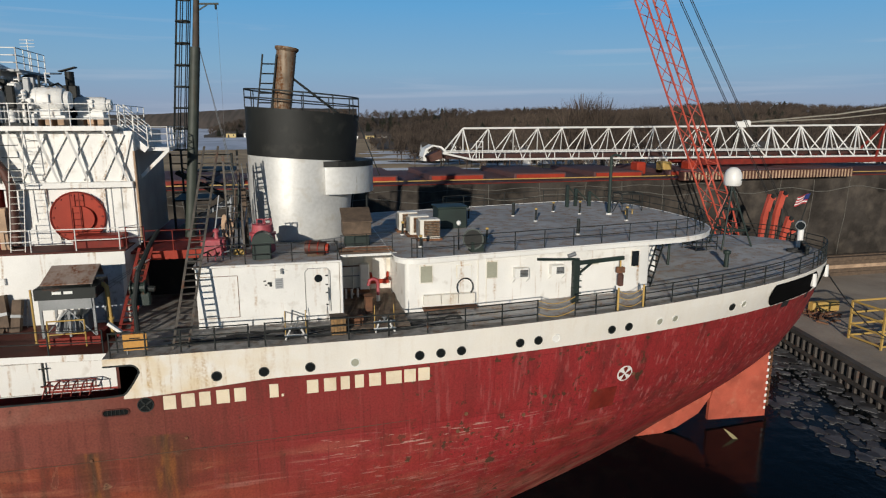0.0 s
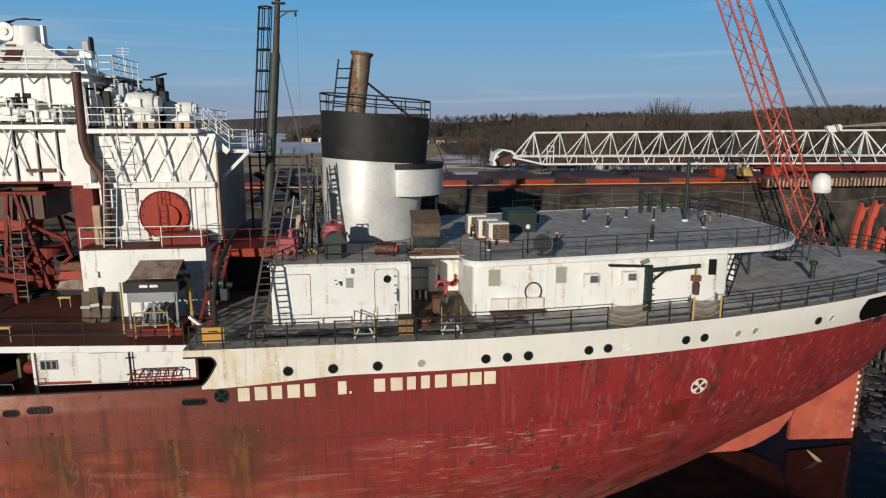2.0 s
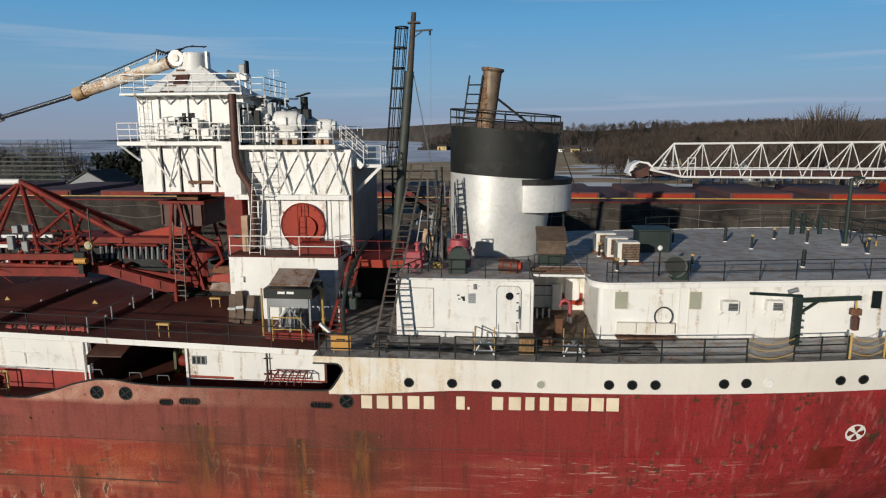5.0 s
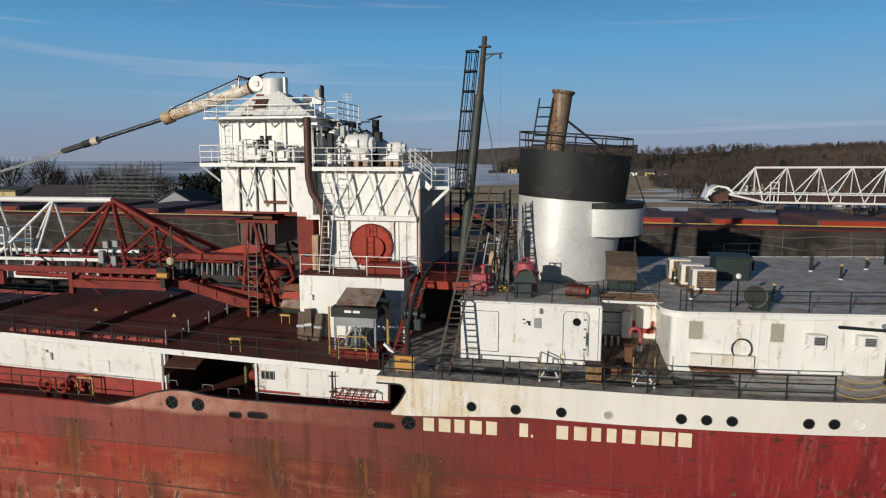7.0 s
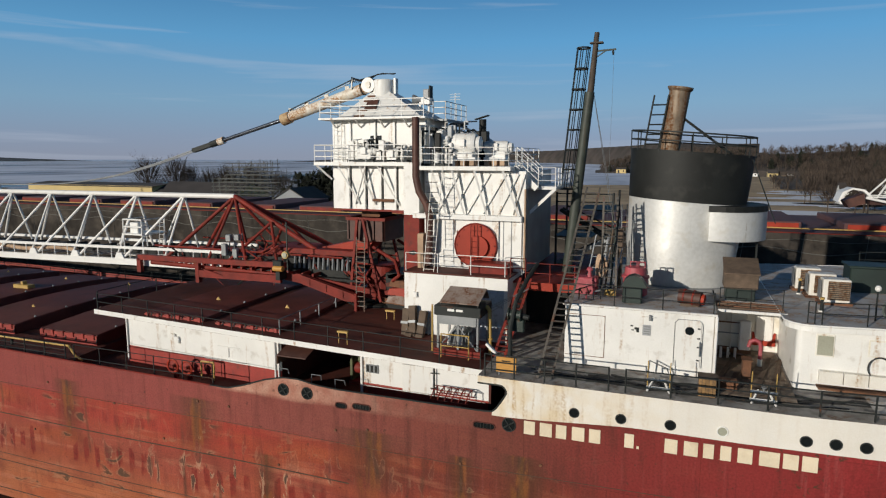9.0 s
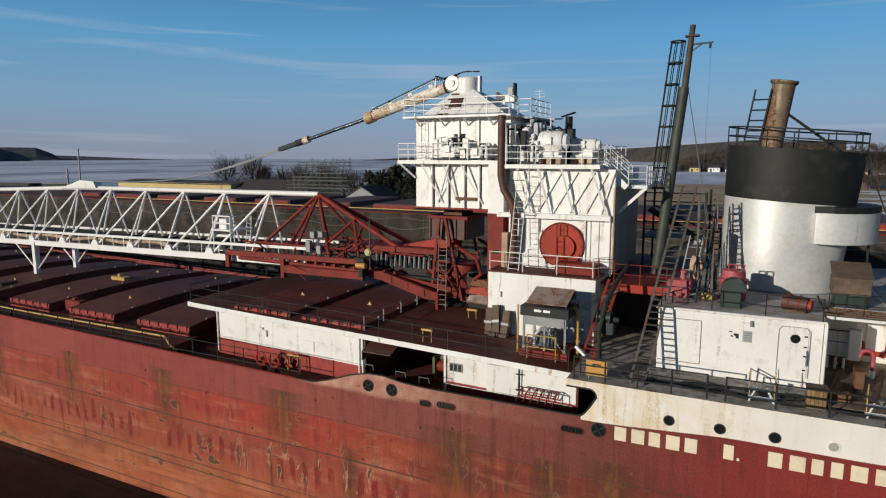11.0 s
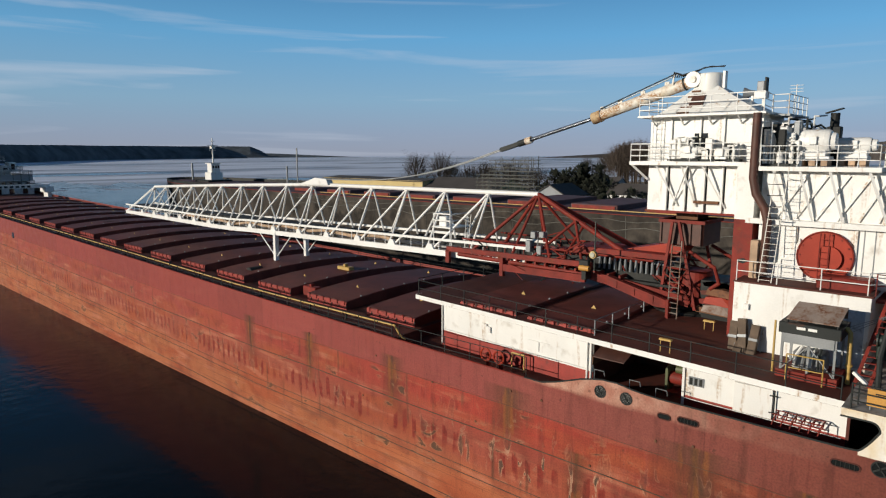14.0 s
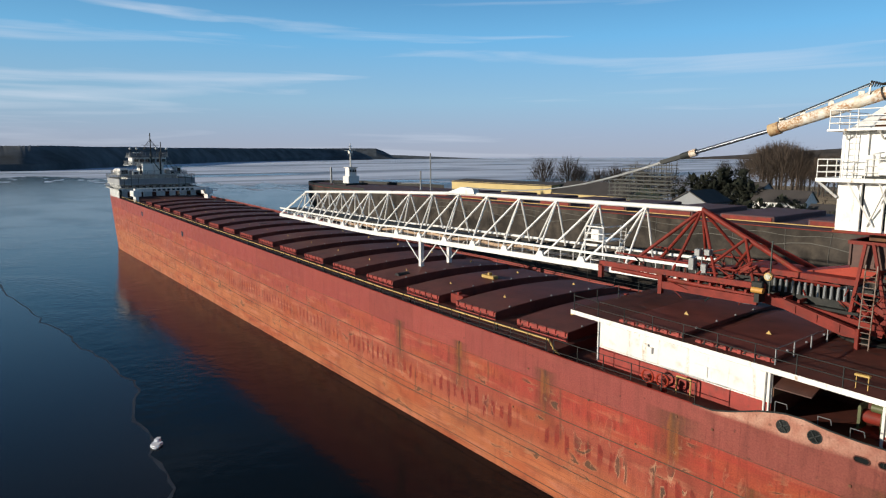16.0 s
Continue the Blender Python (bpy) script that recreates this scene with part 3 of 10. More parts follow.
class Geo:
    """Collects faces in world metres; ob() links them as one mesh."""

    def __init__(self):
        self.v, self.f = [], []

    def add(self, verts, faces):
        k = len(self.v)
        self.v.extend(tuple(p) for p in verts)
        self.f.extend(tuple(i + k for i in q) for q in faces)
        return self

    def box(self, x0, x1, y0, y1, z0, z1, c=0.0):
        """A box; c: width of the chamfer round its upright edges and top."""
        if not c:
            self.add([(x, y, z) for z in (z0, z1) for y in (y0, y1) for x in (x0, x1)],
                     [(0, 2, 3, 1), (4, 5, 7, 6), (0, 1, 5, 4), (2, 6, 7, 3), (0, 4, 6, 2), (1, 3, 7, 5)])
            return self
        ring = [(x0 + c, y0), (x1 - c, y0), (x1, y0 + c), (x1, y1 - c), (x1 - c, y1), (x0 + c, y1), (x0, y1 - c), (x0, y0 + c)]
        top = [(x0 + c, y0 + c), (x1 - c, y0 + c), (x1 - c, y0 + c), (x1 - c, y1 - c), (x1 - c, y1 - c), (x0 + c, y1 - c), (x0 + c, y1 - c), (x0 + c, y0 + c)]
        vs = [(x, y, z0) for x, y in ring] + [(x, y, z1 - c) for x, y in ring] + [(x, y, z1) for x, y in top[::2]]
        fs = [(i, (i + 1) % 8, 8 + (i + 1) % 8, 8 + i) for i in range(8)]
        tops = [16, 17, 17, 18, 18, 19, 19, 16]
        for i in range(8):
            a, b = 8 + i, 8 + (i + 1) % 8
            ta = [16, 17, 17, 18, 18, 19, 19, 16][i]
            tb = [16, 17, 17, 18, 18, 19, 19, 16][(i + 1) % 8]
            fs.append((a, b, tb, ta) if ta != tb else (a, b, ta))
        fs += [(16, 17, 18, 19), tuple(range(7, -1, -1))]
        return self.add(vs, fs)

    def tube(self, p, q, r, n=6, r2=None, caps=True):
        p, q = Vector(p), Vector(q)
        d = q - p
        if d.length < 1e-6:
            return self
        z = d.normalized()
        x = z.cross(Vector((0, 0, 1)) if abs(z.z) < 0.95 else Vector((0, 1, 0))).normalized()
        y = z.cross(x)
        r2 = r if r2 is None else r2
        vs = []
        for c, rr in ((p, r), (q, r2)):
            vs += [c + (x * math.cos(2 * math.pi * i / n) + y * math.sin(2 * math.pi * i / n)) * rr for i in range(n)]
        fs = [(i, (i + 1) % n, n + (i + 1) % n, n + i) for i in range(n)]
        if caps:
            fs += [tuple(range(n - 1, -1, -1)), tuple(range(n, 2 * n))]
        return self.add(vs, fs)

    def path(self, pts, r, n=6):
        pts = [Vector(p) for p in pts]
        closed = (pts[0] - pts[-1]).length < 1e-5 and len(pts) > 3
        if closed:
            pts = pts[:-1]
        m = len(pts)
        vs, u = [], None
        for i, p in enumerate(pts):
            a = pts[i - 1] if (i or closed) else p
            b = pts[(i + 1) % m] if (i < m - 1 or closed) else p
            d1, d2 = (p - a), (b - p)
            d1 = d1.normalized() if d1.length > 1e-9 else d2.normalized()
            d2 = d2.normalized() if d2.length > 1e-9 else d1
            z = (d1 + d2).normalized() if (d1 + d2).length > 1e-6 else d2
            if u is None:
                u = Vector((0, 0, 1)) if abs(z.z) < 0.9 else Vector((0, 1, 0))
            x = (u - z * u.dot(z)).normalized()
            u = x
            y = z.cross(x)
            k = min(1.6, 1 / max(0.3, z.dot(d2)))
            vs += [p + (x * math.cos(2 * math.pi * j / n) + y * math.sin(2 * math.pi * j / n)) * r * k for j in range(n)]
        fs = []
        for i in range(m if closed else m - 1):
            i2 = (i + 1) % m
            fs += [(i * n + j, i * n + (j + 1) % n, i2 * n + (j + 1) % n, i2 * n + j) for j in range(n)]
        if not closed:
            fs += [tuple(range(n - 1, -1, -1)), tuple(range((m - 1) * n, m * n))]
        return self.add(vs, fs)

    def beam(self, p, q, w, h, up=(0, 0, 1)):
        """A square bar from p to q, w wide and h high."""
        p, q = Vector(p), Vector(q)
        z = (q - p).normalized()
        u = Vector(up)
        if abs(z.dot(u)) > 0.97:
            u = Vector((1, 0, 0))
        x = z.cross(u).normalized()
        y = x.cross(z)
        vs = [c + x * sx * w / 2 + y * sy * h / 2 for c in (p, q) for sx, sy in ((-1, -1), (1, -1), (1, 1), (-1, 1))]
        return self.add(vs, [(0, 1, 5, 4), (1, 2, 6, 5), (2, 3, 7, 6), (3, 0, 4, 7), (3, 2, 1, 0), (4, 5, 6, 7)])

    def lathe(self, centre, profile, n=20, axis="z", squash=1.0):
        """profile: (radius, height) pairs, turned about an axis through centre."""
        c = Vector(centre)
        vs, fs = [], []
        for r, h in profile:
            for i in range(n):
                a, b = r * math.cos(2 * math.pi * i / n), r * math.sin(2 * math.pi * i / n) * squash
                vs.append(c + Vector({"z": (a, b, h), "y": (a, h, b), "x": (h, a, b)}[axis]))
        m = len(profile)
        for j in range(m - 1):
            for i in range(n):
                k = (i + 1) % n
                q = (j * n + i, j * n + k, (j + 1) * n + k, (j + 1) * n + i)
                fs.append(q if axis != "y" else q[::-1])
        fs.append(tuple(range(n - 1, -1, -1)) if axis != "y" else tuple(range(n)))
        e = tuple(range((m - 1) * n, m * n))
        fs.append(e if axis != "y" else e[::-1])
        return self.add(vs, fs)

    def prism(self, outline, z0, z1, zf=None):
        """An upright block over a closed outline of (x, y), counter-clockwise; zf: extra height at x."""
        n = len(outline)
        zf = zf or (lambda x: 0.0)
        vs = [(x, y, z0 + zf(x)) for x, y in outline] + [(x, y, z1 + zf(x)) for x, y in outline]
        fs = [(i, (i + 1) % n, n + (i + 1) % n, n + i) for i in range(n)]
        return self.add(vs, fs + [tuple(range(n - 1, -1, -1)), tuple(range(n, 2 * n))])

    def side(self, outline, y0, y1):
        """A block with an outline in x and z, from y0 to y1."""
        n = len(outline)
        vs = [(x, y0, z) for x, z in outline] + [(x, y1, z) for x, z in outline]
        fs = [(i, (i + 1) % n, n + (i + 1) % n, n + i) for i in range(n)]
        return self.add(vs, fs + [tuple(range(n - 1, -1, -1)), tuple(range(n, 2 * n))])

    def grid(self, rows):
        """A sheet through rows of points, all of the same length."""
        n = len(rows[0])
        vs = [p for r in rows for p in r]
        fs = [(j * n + i, j * n + i + 1, (j + 1) * n + i + 1, (j + 1) * n + i) for j in range(len(rows) - 1) for i in range(n - 1)]
        return self.add(vs, fs)

    def mesh(self, name, material, base=(0, 0, 0), smooth=False):
        me = bpy.data.meshes.new(name)
        b = Vector(base)
        me.from_pydata([tuple(Vector(p) - b) for p in self.v], [], self.f)
        bm = bmesh.new()
        bm.from_mesh(me)
        bmesh.ops.recalc_face_normals(bm, faces=bm.faces)
        bm.to_mesh(me)
        bm.free()
        if smooth:
            me.polygons.foreach_set("use_smooth", [True] * len(me.polygons))
            me.set_sharp_from_angle(angle=radians(40))
        me.materials.append(material)
        return me


def thing(name, base, label, category, group="", kind=""):
    """A top-level Empty at its base."""
    ob = new(name)
    ob.empty_display_size = 0.2
    ob.location = base
    BASE[ob] = Vector(base)
    return tagged(ob, label, category, group, kind)


def part(name, geo, material, parent, label="", smooth=False):
    ob = new(name, geo.mesh(name, material, BASE[parent], smooth))
    ob.parent = parent
    BASE[ob] = BASE[parent]
    if label:
        tagged(ob, label)
    return ob


def single(name, geo, material, label, category, group="", kind="", smooth=False, base=None):
    """A thing of one mesh."""
    if base is None:
        xs, ys, zs_ = zip(*geo.v)
        base = ((min(xs) + max(xs)) / 2, (min(ys) + max(ys)) / 2, min(zs_))
    ob = new(name, geo.mesh(name, material, base, smooth))
    ob.location = base
    BASE[ob] = Vector(base)
    return tagged(ob, label, category, group, kind)


def share(name, me, parent, loc, rot=None):
    """One more object on a shared mesh, under parent; loc in the world."""
    ob = new(name, me)
    ob.parent = parent
    ob.location = Vector(loc) - BASE[parent]
    if rot:
        ob.rotation_euler = rot
    return ob


def along(pts, step):
    """Points every step or so along a line of points."""
    out = []
    for a, b in zip(pts, pts[1:]):
        a, b = Vector(a), Vector(b)
        k = max(1, round((b - a).length / step))
        out += [a.lerp(b, i / k) for i in range(k)]
    return out + [Vector(pts[-1])]


def railing(pts, label, material=RAILM, h=1.05, step=1.6, rails=3, r=0.022, name="railing", group="", rail_mat=None):
    ob = thing(name, pts[0], label, "railing", group)
    post = Geo().tube((0, 0, 0), (0, 0, h), r * 1.25, 6).mesh("post", material)
    for p in along(pts, step):
        share("post", post, ob, p)
    for i in range(rails):
        z = h * (i + 1) / rails - r
        part("rail", Geo().path([Vector(p) + Vector((0, 0, z)) for p in pts], r, 6), rail_mat or material, ob)
    return ob


def ladder(p, q, side, label, material=RAILM, width=0.45, step=0.30, r=0.025, name="ladder", group="", rung_r=0.014, flat=0.0):
    ob = thing(name, p, label, "ladder", group)
    p, q = Vector(p), Vector(q)
    s = Vector(side).normalized() * width / 2
    for k in (-1, 1):
        g = Geo()
        if flat:
            g.beam(p + s * k, q + s * k, 0.04, flat, up=s)
        else:
            g.tube(p + s * k, q + s * k, r, 6)
        part("stile", g, material, ob)
    n = int((q - p).length / step)
    d = (q - p) / max(1, n)
    if flat:
        rung = Geo().box(-width / 2, width / 2, -0.09, 0.09, -0.015, 0.015).mesh("tread", material)
        ang = math.atan2(s.y, s.x)
        for i in range(1, n):
            share("tread", rung, ob, p + d * i, (0, 0, ang))
    else:
        rung = Geo().tube(-s, s, rung_r, 5).mesh("rung", material)
        for i in range(1, n):
            share("rung", rung, ob, p + d * i)
    return ob

# ---------- lines of the ship ----------
YC, HALF = 10.67, 10.67        # centre line and half beam
STERN, STEM = 41.2, -205.0


def lerp_table(table, x):
    for (xa, a), (xb, b) in zip(table, table[1:]):
        if x <= xb:
            k = min(1.0, max(0.0, (x - xa) / (xb - xa)))
            return a + (b - a) * k
    return table[-1][1]


def sheer_aft(x):
    """How much the after decks rise towards the stern."""
    return 0.03 * max(0.0, x - 11.0)


def poop_z(x):
    return 12.42 + sheer_aft(x)


def rail_top(x):
    """Top of the red side plating forward of the poop."""
    if x > -47:
        return lerp_table([(-47, 10.42), (-35, 10.22), (-27, 10.07), (-17.5, 9.95), (-10, 9.95)], x)
    return 10.42 + 0.0215 * (-47.0 - x)


def main_deck(x):
    """Deck at the side; lower where the bulwark stands beside the deckhouse."""
    return rail_top(min(x, -47.0)) - 0.45 if x < -28.4 else 9.35


def end_x(z):
    return lerp_table([(-2, 25.0), (0, 29.5), (2, 33.0), (3.7, 35.8), (5.2, 38.0), (6.8, 39.8), (9.0, 40.8), (13.4, 41.3)], z)


def half_breadth(x, z):
    s = min(1.0, max(0.0, z / 12.5))
    if x > -20:
        x0, xe = -2 + 16 * s, end_x(z)
        p, q = 1.5 + 0.4 * s, 1.0 + 1.3 * s ** 1.2
    else:
        x, x0, xe = -x, 174.0 + 6 * s, 200.0 + 5 * s
        p, q = 2.0, 1.5
    u = min(1.0, max(0.0, (x - x0) / (xe - x0)))
    return HALF * max(0.0, 1 - u ** p) ** (1 / q)


def stations(a, b, step):
    n = max(1, round((b - a) / step))
    return [a + (b - a) * i / n for i in range(n + 1)]


AFT_X = stations(-2.2, 20, 0.8) + stations(21, 36, 0.6) + stations(36.4, 39.4, 0.35) + stations(39.6, STERN, 0.16)


def white_low(x):
    """Foot of the white band on the poop side."""
    return 10.62 + 0.36 * min(1.0, max(0.0, (x + 0.5) / 5.0)) + 0.022 * max(0.0, x - 9.0)


def bulwark_top(x):
    """Top of the red plating beside the after deckhouse, with its hump over the scuttles."""
    if x < -17.5:
        return rail_top(x)
    hump = lerp_table([(-17.5, 9.98), (-16.4, 9.93), (-15.3, 10.22), (-13.9, 10.72), (-12.8, 10.98), (-11.8, 11.0), (-10.9, 10.84), (-9.6, 10.76), (-2.0, 10.76), (-1.4, 10.80), (-0.9, 11.0)], x)
    k = min(1.0, max(0.0, (x + 17.5) / 0.6))
    return rail_top(x) * (1 - k) + hump * k


def hull_rows(xs, top, levels, sgn):
    rows = []
    for x in xs:
        t = top(x)
        rows.append([])
        for k in levels:
            z = -1.2 + (t + 1.2) * k
            rows[-1].append((min(x, end_x(z)), YC - sgn * half_breadth(x, z), z))
    return rows


# ---------- water, land and sky's edge ----------
single("water", Geo().box(-5000, 5000, -5000, 5000, -3.0, 0.0), WATER, "dark still water with a skin of clear ice", "water", kind="structure", base=(0, 0, -3.0))
# lake ice further out: a sheet with a ragged edge
random.seed(3)


def ice_edge(a):
    far = lerp_table([(95, 250), (135, 300), (150, 380), (163, 500), (171, 640), (180, 860), (200, 900)], math.degrees(a))
    return far * (1 + 0.05 * math.sin(a * 23) + 0.03 * math.sin(a * 61 + 1) + 0.09 * noise.noise((a * 40, 0, 0)) + 0.05 * noise.noise((a * 130, 3, 0)))


outer = [(4600 * math.cos(a), 4600 * math.sin(a), 0.03) for a in np.linspace(radians(64), radians(192), 620)]
inner = [(-40 + ice_edge(a) * math.cos(a), 10 + ice_edge(a) * math.sin(a), 0.03) for a in np.linspace(radians(64), radians(192), 620)]
single("lake_ice", Geo().grid([inner, outer]), ICE, "broken white and blue ice covering the lake", "ice", kind="structure", base=(-500, 500, 0))

# loose pans of ice off the edge of the sheet
g = Geo()
rnd = random.Random(12)
for k in range(260):
    a = radians(rnd.uniform(120, 182))
    r = ice_edge(a) * (1 - 0.30 * rnd.random() ** 2)
    cx, cy = -40 + r * math.cos(a), 10 + r * math.sin(a)
    w, d_ = rnd.uniform(3, 16), rnd.uniform(1.5, 6)
    g.add([(cx + w * rnd.uniform(0.6, 1.1) * math.cos(t), cy + d_ * rnd.uniform(0.6, 1.1) * math.sin(t), 0.02 + 0.0005 * (k % 50)) for t in np.linspace(0, 2 * math.pi, 10)[:-1]], [tuple(range(9))])
single("ice_pans", g, ICE, "small loose ice pans off the edge of the sheet", "ice", kind="stuff")
# thin clear ice near by, its edge drawn as a pale crack
rim = [(-190, -30), (-150, -27), (-128, -26), (-115, -24), (-104, -23.2), (-97, -21.4), (-92, -21), (-86, -20.6), (-80, -19), (-73, -18.6), (-67, -18), (-63, -19.3), (-60, -20), (-55, -19.6), (-51, -20.6), (-47, -20), (-42, -21.5), (-36, -22), (-28, -25), (-18, -31)]
fine = []
for (xa_, ya_), (xb_, yb_) in zip(rim, rim[1:]):
    for t in (0, 0.25, 0.5, 0.75):
        x_ = xa_ + (xb_ - xa_) * t
        fine.append((x_, ya_ + (yb_ - ya_) * t + 0.7 * noise.noise((x_ * 0.35, 0, 0))))
single("thin_ice", Geo().prism(fine + [(-18, -90), (-190, -160)], -0.02, 0.012), THINICE, "thin dark sheet of clear ice on the water", "ice", kind="structure")
single("ice_crack", Geo().grid([[(x, y - 0.22 - 0.3 * noise.noise((x * 0.5, 9, 0)), 0.016), (x, y + 0.03, 0.016)] for x, y in fine]), ICEEDGE, "pale broken rim of the thin ice", "ice", kind="structure")

# hull: red side, white band, inner faces
hull = thing("cargo_ship_hull", (-80, YC, 0), "long red steel ship hull with faded, scraped plating and a white band aft", "ship", kind="structure")
lev = [0, 0.08, 0.16, 0.24, 0.32, 0.40, 0.48, 0.56, 0.64, 0.72, 0.80, 0.87, 0.94, 1.0]
for sgn in (1, -1):
    xs = stations(-171, -22, 3.0) + stations(-21, -0.9, 0.33)
    fore = [-174.0 - 31 * (1 - (1 - i / 26) ** 1.7) for i in range(27)][::-1]
    part("side_plating", Geo().grid(hull_rows([x for x in fore] + xs, bulwark_top, lev, sgn)), HULL, hull, smooth=True)
    part("quarter_plating", Geo().grid(hull_rows([-0.9] + [x for x in AFT_X if x > -0.6], lambda x: white_low(x), lev, sgn)), HULL, hull, smooth=True)
    # white band: full height aft, split round the opening at its fore end
    def band(lo, hi, xs_):
        return Geo().grid([[(x, YC - sgn * (half_breadth(x, lo(x) + (hi(x) - lo(x)) * k) + 0.012), lo(x) + (hi(x) - lo(x)) * k) for k in (0, 0.25, 0.5, 0.75, 1)] for x in xs_])
    def hole(x, s):
        if s < 0:
            return 10.80 + 0.93 * max(0.0, (x + 1.5) / 0.66) ** 1.3
        return 11.75 + 0.34 * math.sqrt(max(0.0, 1 - (max(0.0, x + 1.18) / 0.34) ** 2))
    xa = [-1.5 + 0.66 * math.sin(a) for a in np.linspace(0, math.pi / 2, 9)]
    part("white_band", band(lambda x: max(white_low(x), 0), lambda x: poop_z(x), [-0.84] + [x for x in AFT_X if x > -0.6]), BANDW if sgn > 0 else WHITE, hull, "white paint with yellow rust stains", smooth=True)
    part("band_lip", band(lambda x: hole(x, 1), lambda x: poop_z(x), [-2.2] + xa), BANDW, hull)
    part("band_lip", band(lambda x: white_low(-0.6), lambda x: hole(x, -1), xa), BANDW, hull)
    # rolled edge along the opening and the bulwark
    if sgn > 0:
        edge = [(x, 0.0, hole(x, 1)) for x in [-2.2] + xa] + [(x, 0.0, hole(x, -1)) for x in xa[::-1]]
        edge += [(x, 0.0, bulwark_top(x)) for x in stations(-17.5, -1.8, 0.4)[::-1]]
        part("rolled_edge", Geo().path(edge, 0.045), RAILM, hull)
# flat inner floor under the poop seen through the opening
part("gunwale", Geo().path([(x, YC - half_breadth(x, rail_top(x)), rail_top(x)) for x in fore + stations(-171, -17.5, 4)], 0.05), RED, hull)

# name on the side as plain bars, one for each character
bar_x = [0.0, 0.72, 1.44, 2.14, 2.88, None, 4.36, 4.86, None, 5.97, 6.72, 7.46, 8.10, 8.74, 9.52, 10.36, 11.02]
bar_w = [0.50, 0.54, 0.46, 0.54, 0.48, None, 0.38, 0.10, None, 0.50, 0.54, 0.40, 0.40, 0.54, 0.72, 0.54, 0.54]
for bx, bw in zip(bar_x, bar_w):
    if bx is None:
        continue
    z0 = 9.98 + 0.022 * bx
    hgt = 0.62 if bw > 0.2 else 0.12
    part("name_bar", Geo().box(bx, bx + bw, -0.022, -0.008, z0, z0 + hgt), NAMEP, hull, "cream paint bar")


def hull_disc(name, x, z, r, material, ring=None, proud=0.03, parent=hull, n=20):
    y = YC - half_breadth(x, z)
    yy = y - proud
    # disc turned to lie on the plating
    d = (half_breadth(x + 0.3, z) - half_breadth(x - 0.3, z)) / 0.6
    e = (half_breadth(x, z + 0.3) - half_breadth(x, z - 0.3)) / 0.6
    nrm = Vector((-d, -1, -e)).normalized()
    c = Vector((x, y, z))
    ob = part(name, Geo().tube(c - nrm * 0.05, c + nrm * proud, r, n), material, parent)
    if ring:
        g = Geo()
        x_ax = nrm.cross(Vector((0, 0, 1))).normalized()
        y_ax = nrm.cross(x_ax)
        pts = [c + nrm * (proud + 0.004) + (x_ax * math.cos(2 * math.pi * i / n) + y_ax * math.sin(2 * math.pi * i / n)) * r for i in range(n + 1)]
        g.path(pts, 0.028, 5)
        ob2 = new("rim", g.mesh("rim", ring, BASE[parent]))
        ob2.parent = ob
    return ob


for x, z, kind_ in [(2.21, 11.29, 0), (4.17, 11.31, 0), (6.15, 11.34, 0), (8.13, 11.38, 1), (11.09, 11.45, 0), (12.09, 11.48, 0), (13.08, 11.51, 0),
                    (16.0, 11.62, 0), (16.95, 11.66, 0), (17.9, 11.67, 2), (21.0, 11.78, 0), (22.0, 11.82, 0), (23.9, 11.87, 1), (24.9, 11.92, 1), (28.9, 12.05, 0), (29.8, 12.1, 1)]:
    hull_disc("porthole", x, z, 0.20, (GLASS_AND_HOLES, PALEGLASS, WHITE)[kind_], WHITE if kind_ else RAILM)
# scuttles in the bulwark, dark discs for the unlit holes, with crossed bars
for x, z in [(-12.75, 10.33), (-11.32, 10.32), (-0.70, 10.28)]:
    s = hull_disc("scuttle", x, z, 0.31, GLASS_AND_HOLES, RAILM, 0.012)
    for a in (0.6, 2.2):
        o = part("bar", Geo().beam((x - 0.3 * math.cos(a), -0.03, z - 0.3 * math.sin(a)), (x + 0.3 * math.cos(a), -0.03, z + 0.3 * math.sin(a)), 0.04, 0.05), RAILM, hull)
# dark panels on the plating give the unlit port holes
for x, z, w in [(-9.35, 9.95, 0.30), (-8.2, 10.03, 0.48), (-1.87, 10.06, 0.5)]:
    g = Geo()
    out = [(x + (w - 0.13) * sx + 0.15 * math.cos(a), z + 0.15 * math.sin(a)) for sx, rngs in ((1, (-90, 90)), (-1, (90, 270))) for a in [radians(rngs[0] + (rngs[1] - rngs[0]) * i / 6) for i in range(7)]]
    g.side(out, -0.012, 0.1)
    part("mooring_port", g, GLASS_AND_HOLES, hull)
    lip = [(px, -0.02, pz) for px, pz in out]
    part("port_rim", Geo().path(lip + lip[:1], 0.03), DECKRED, hull)
    if w > 0.4:
        for k in range(5):
            part("roller", Geo().tube((x - 0.32 + 0.16 * k, -0.02, z - 0.13), (x - 0.32 + 0.16 * k, -0.02, z + 0.13), 0.022), BLACK, hull)
# drain pipes and small fittings on the side
for x, z in [(-24.6, 7.9), (-18.4, 8.9), (-16.3, 8.9), (-9.7, 8.6), (-7.9, 8.9), (-3.0, 8.0), (0.8, 8.6), (-37.8, 8.6), (-30.0, 8.5), (-31.5, 5.2), (-21.0, 6.3), (-13.2, 6.1)]:
    part("drain", Geo().tube((x, 0.02, z), (x, -0.05, z), 0.07), RUST, hull)
for x, z in [(13.4, 8.2), (17.6, 8.5), (22.9, 8.9), (20.6, 8.3), (13.0, 7.3), (16.5, 7.6)]:
    hull_disc("plug", x, z, 0.10, RUST, None, 0.03)
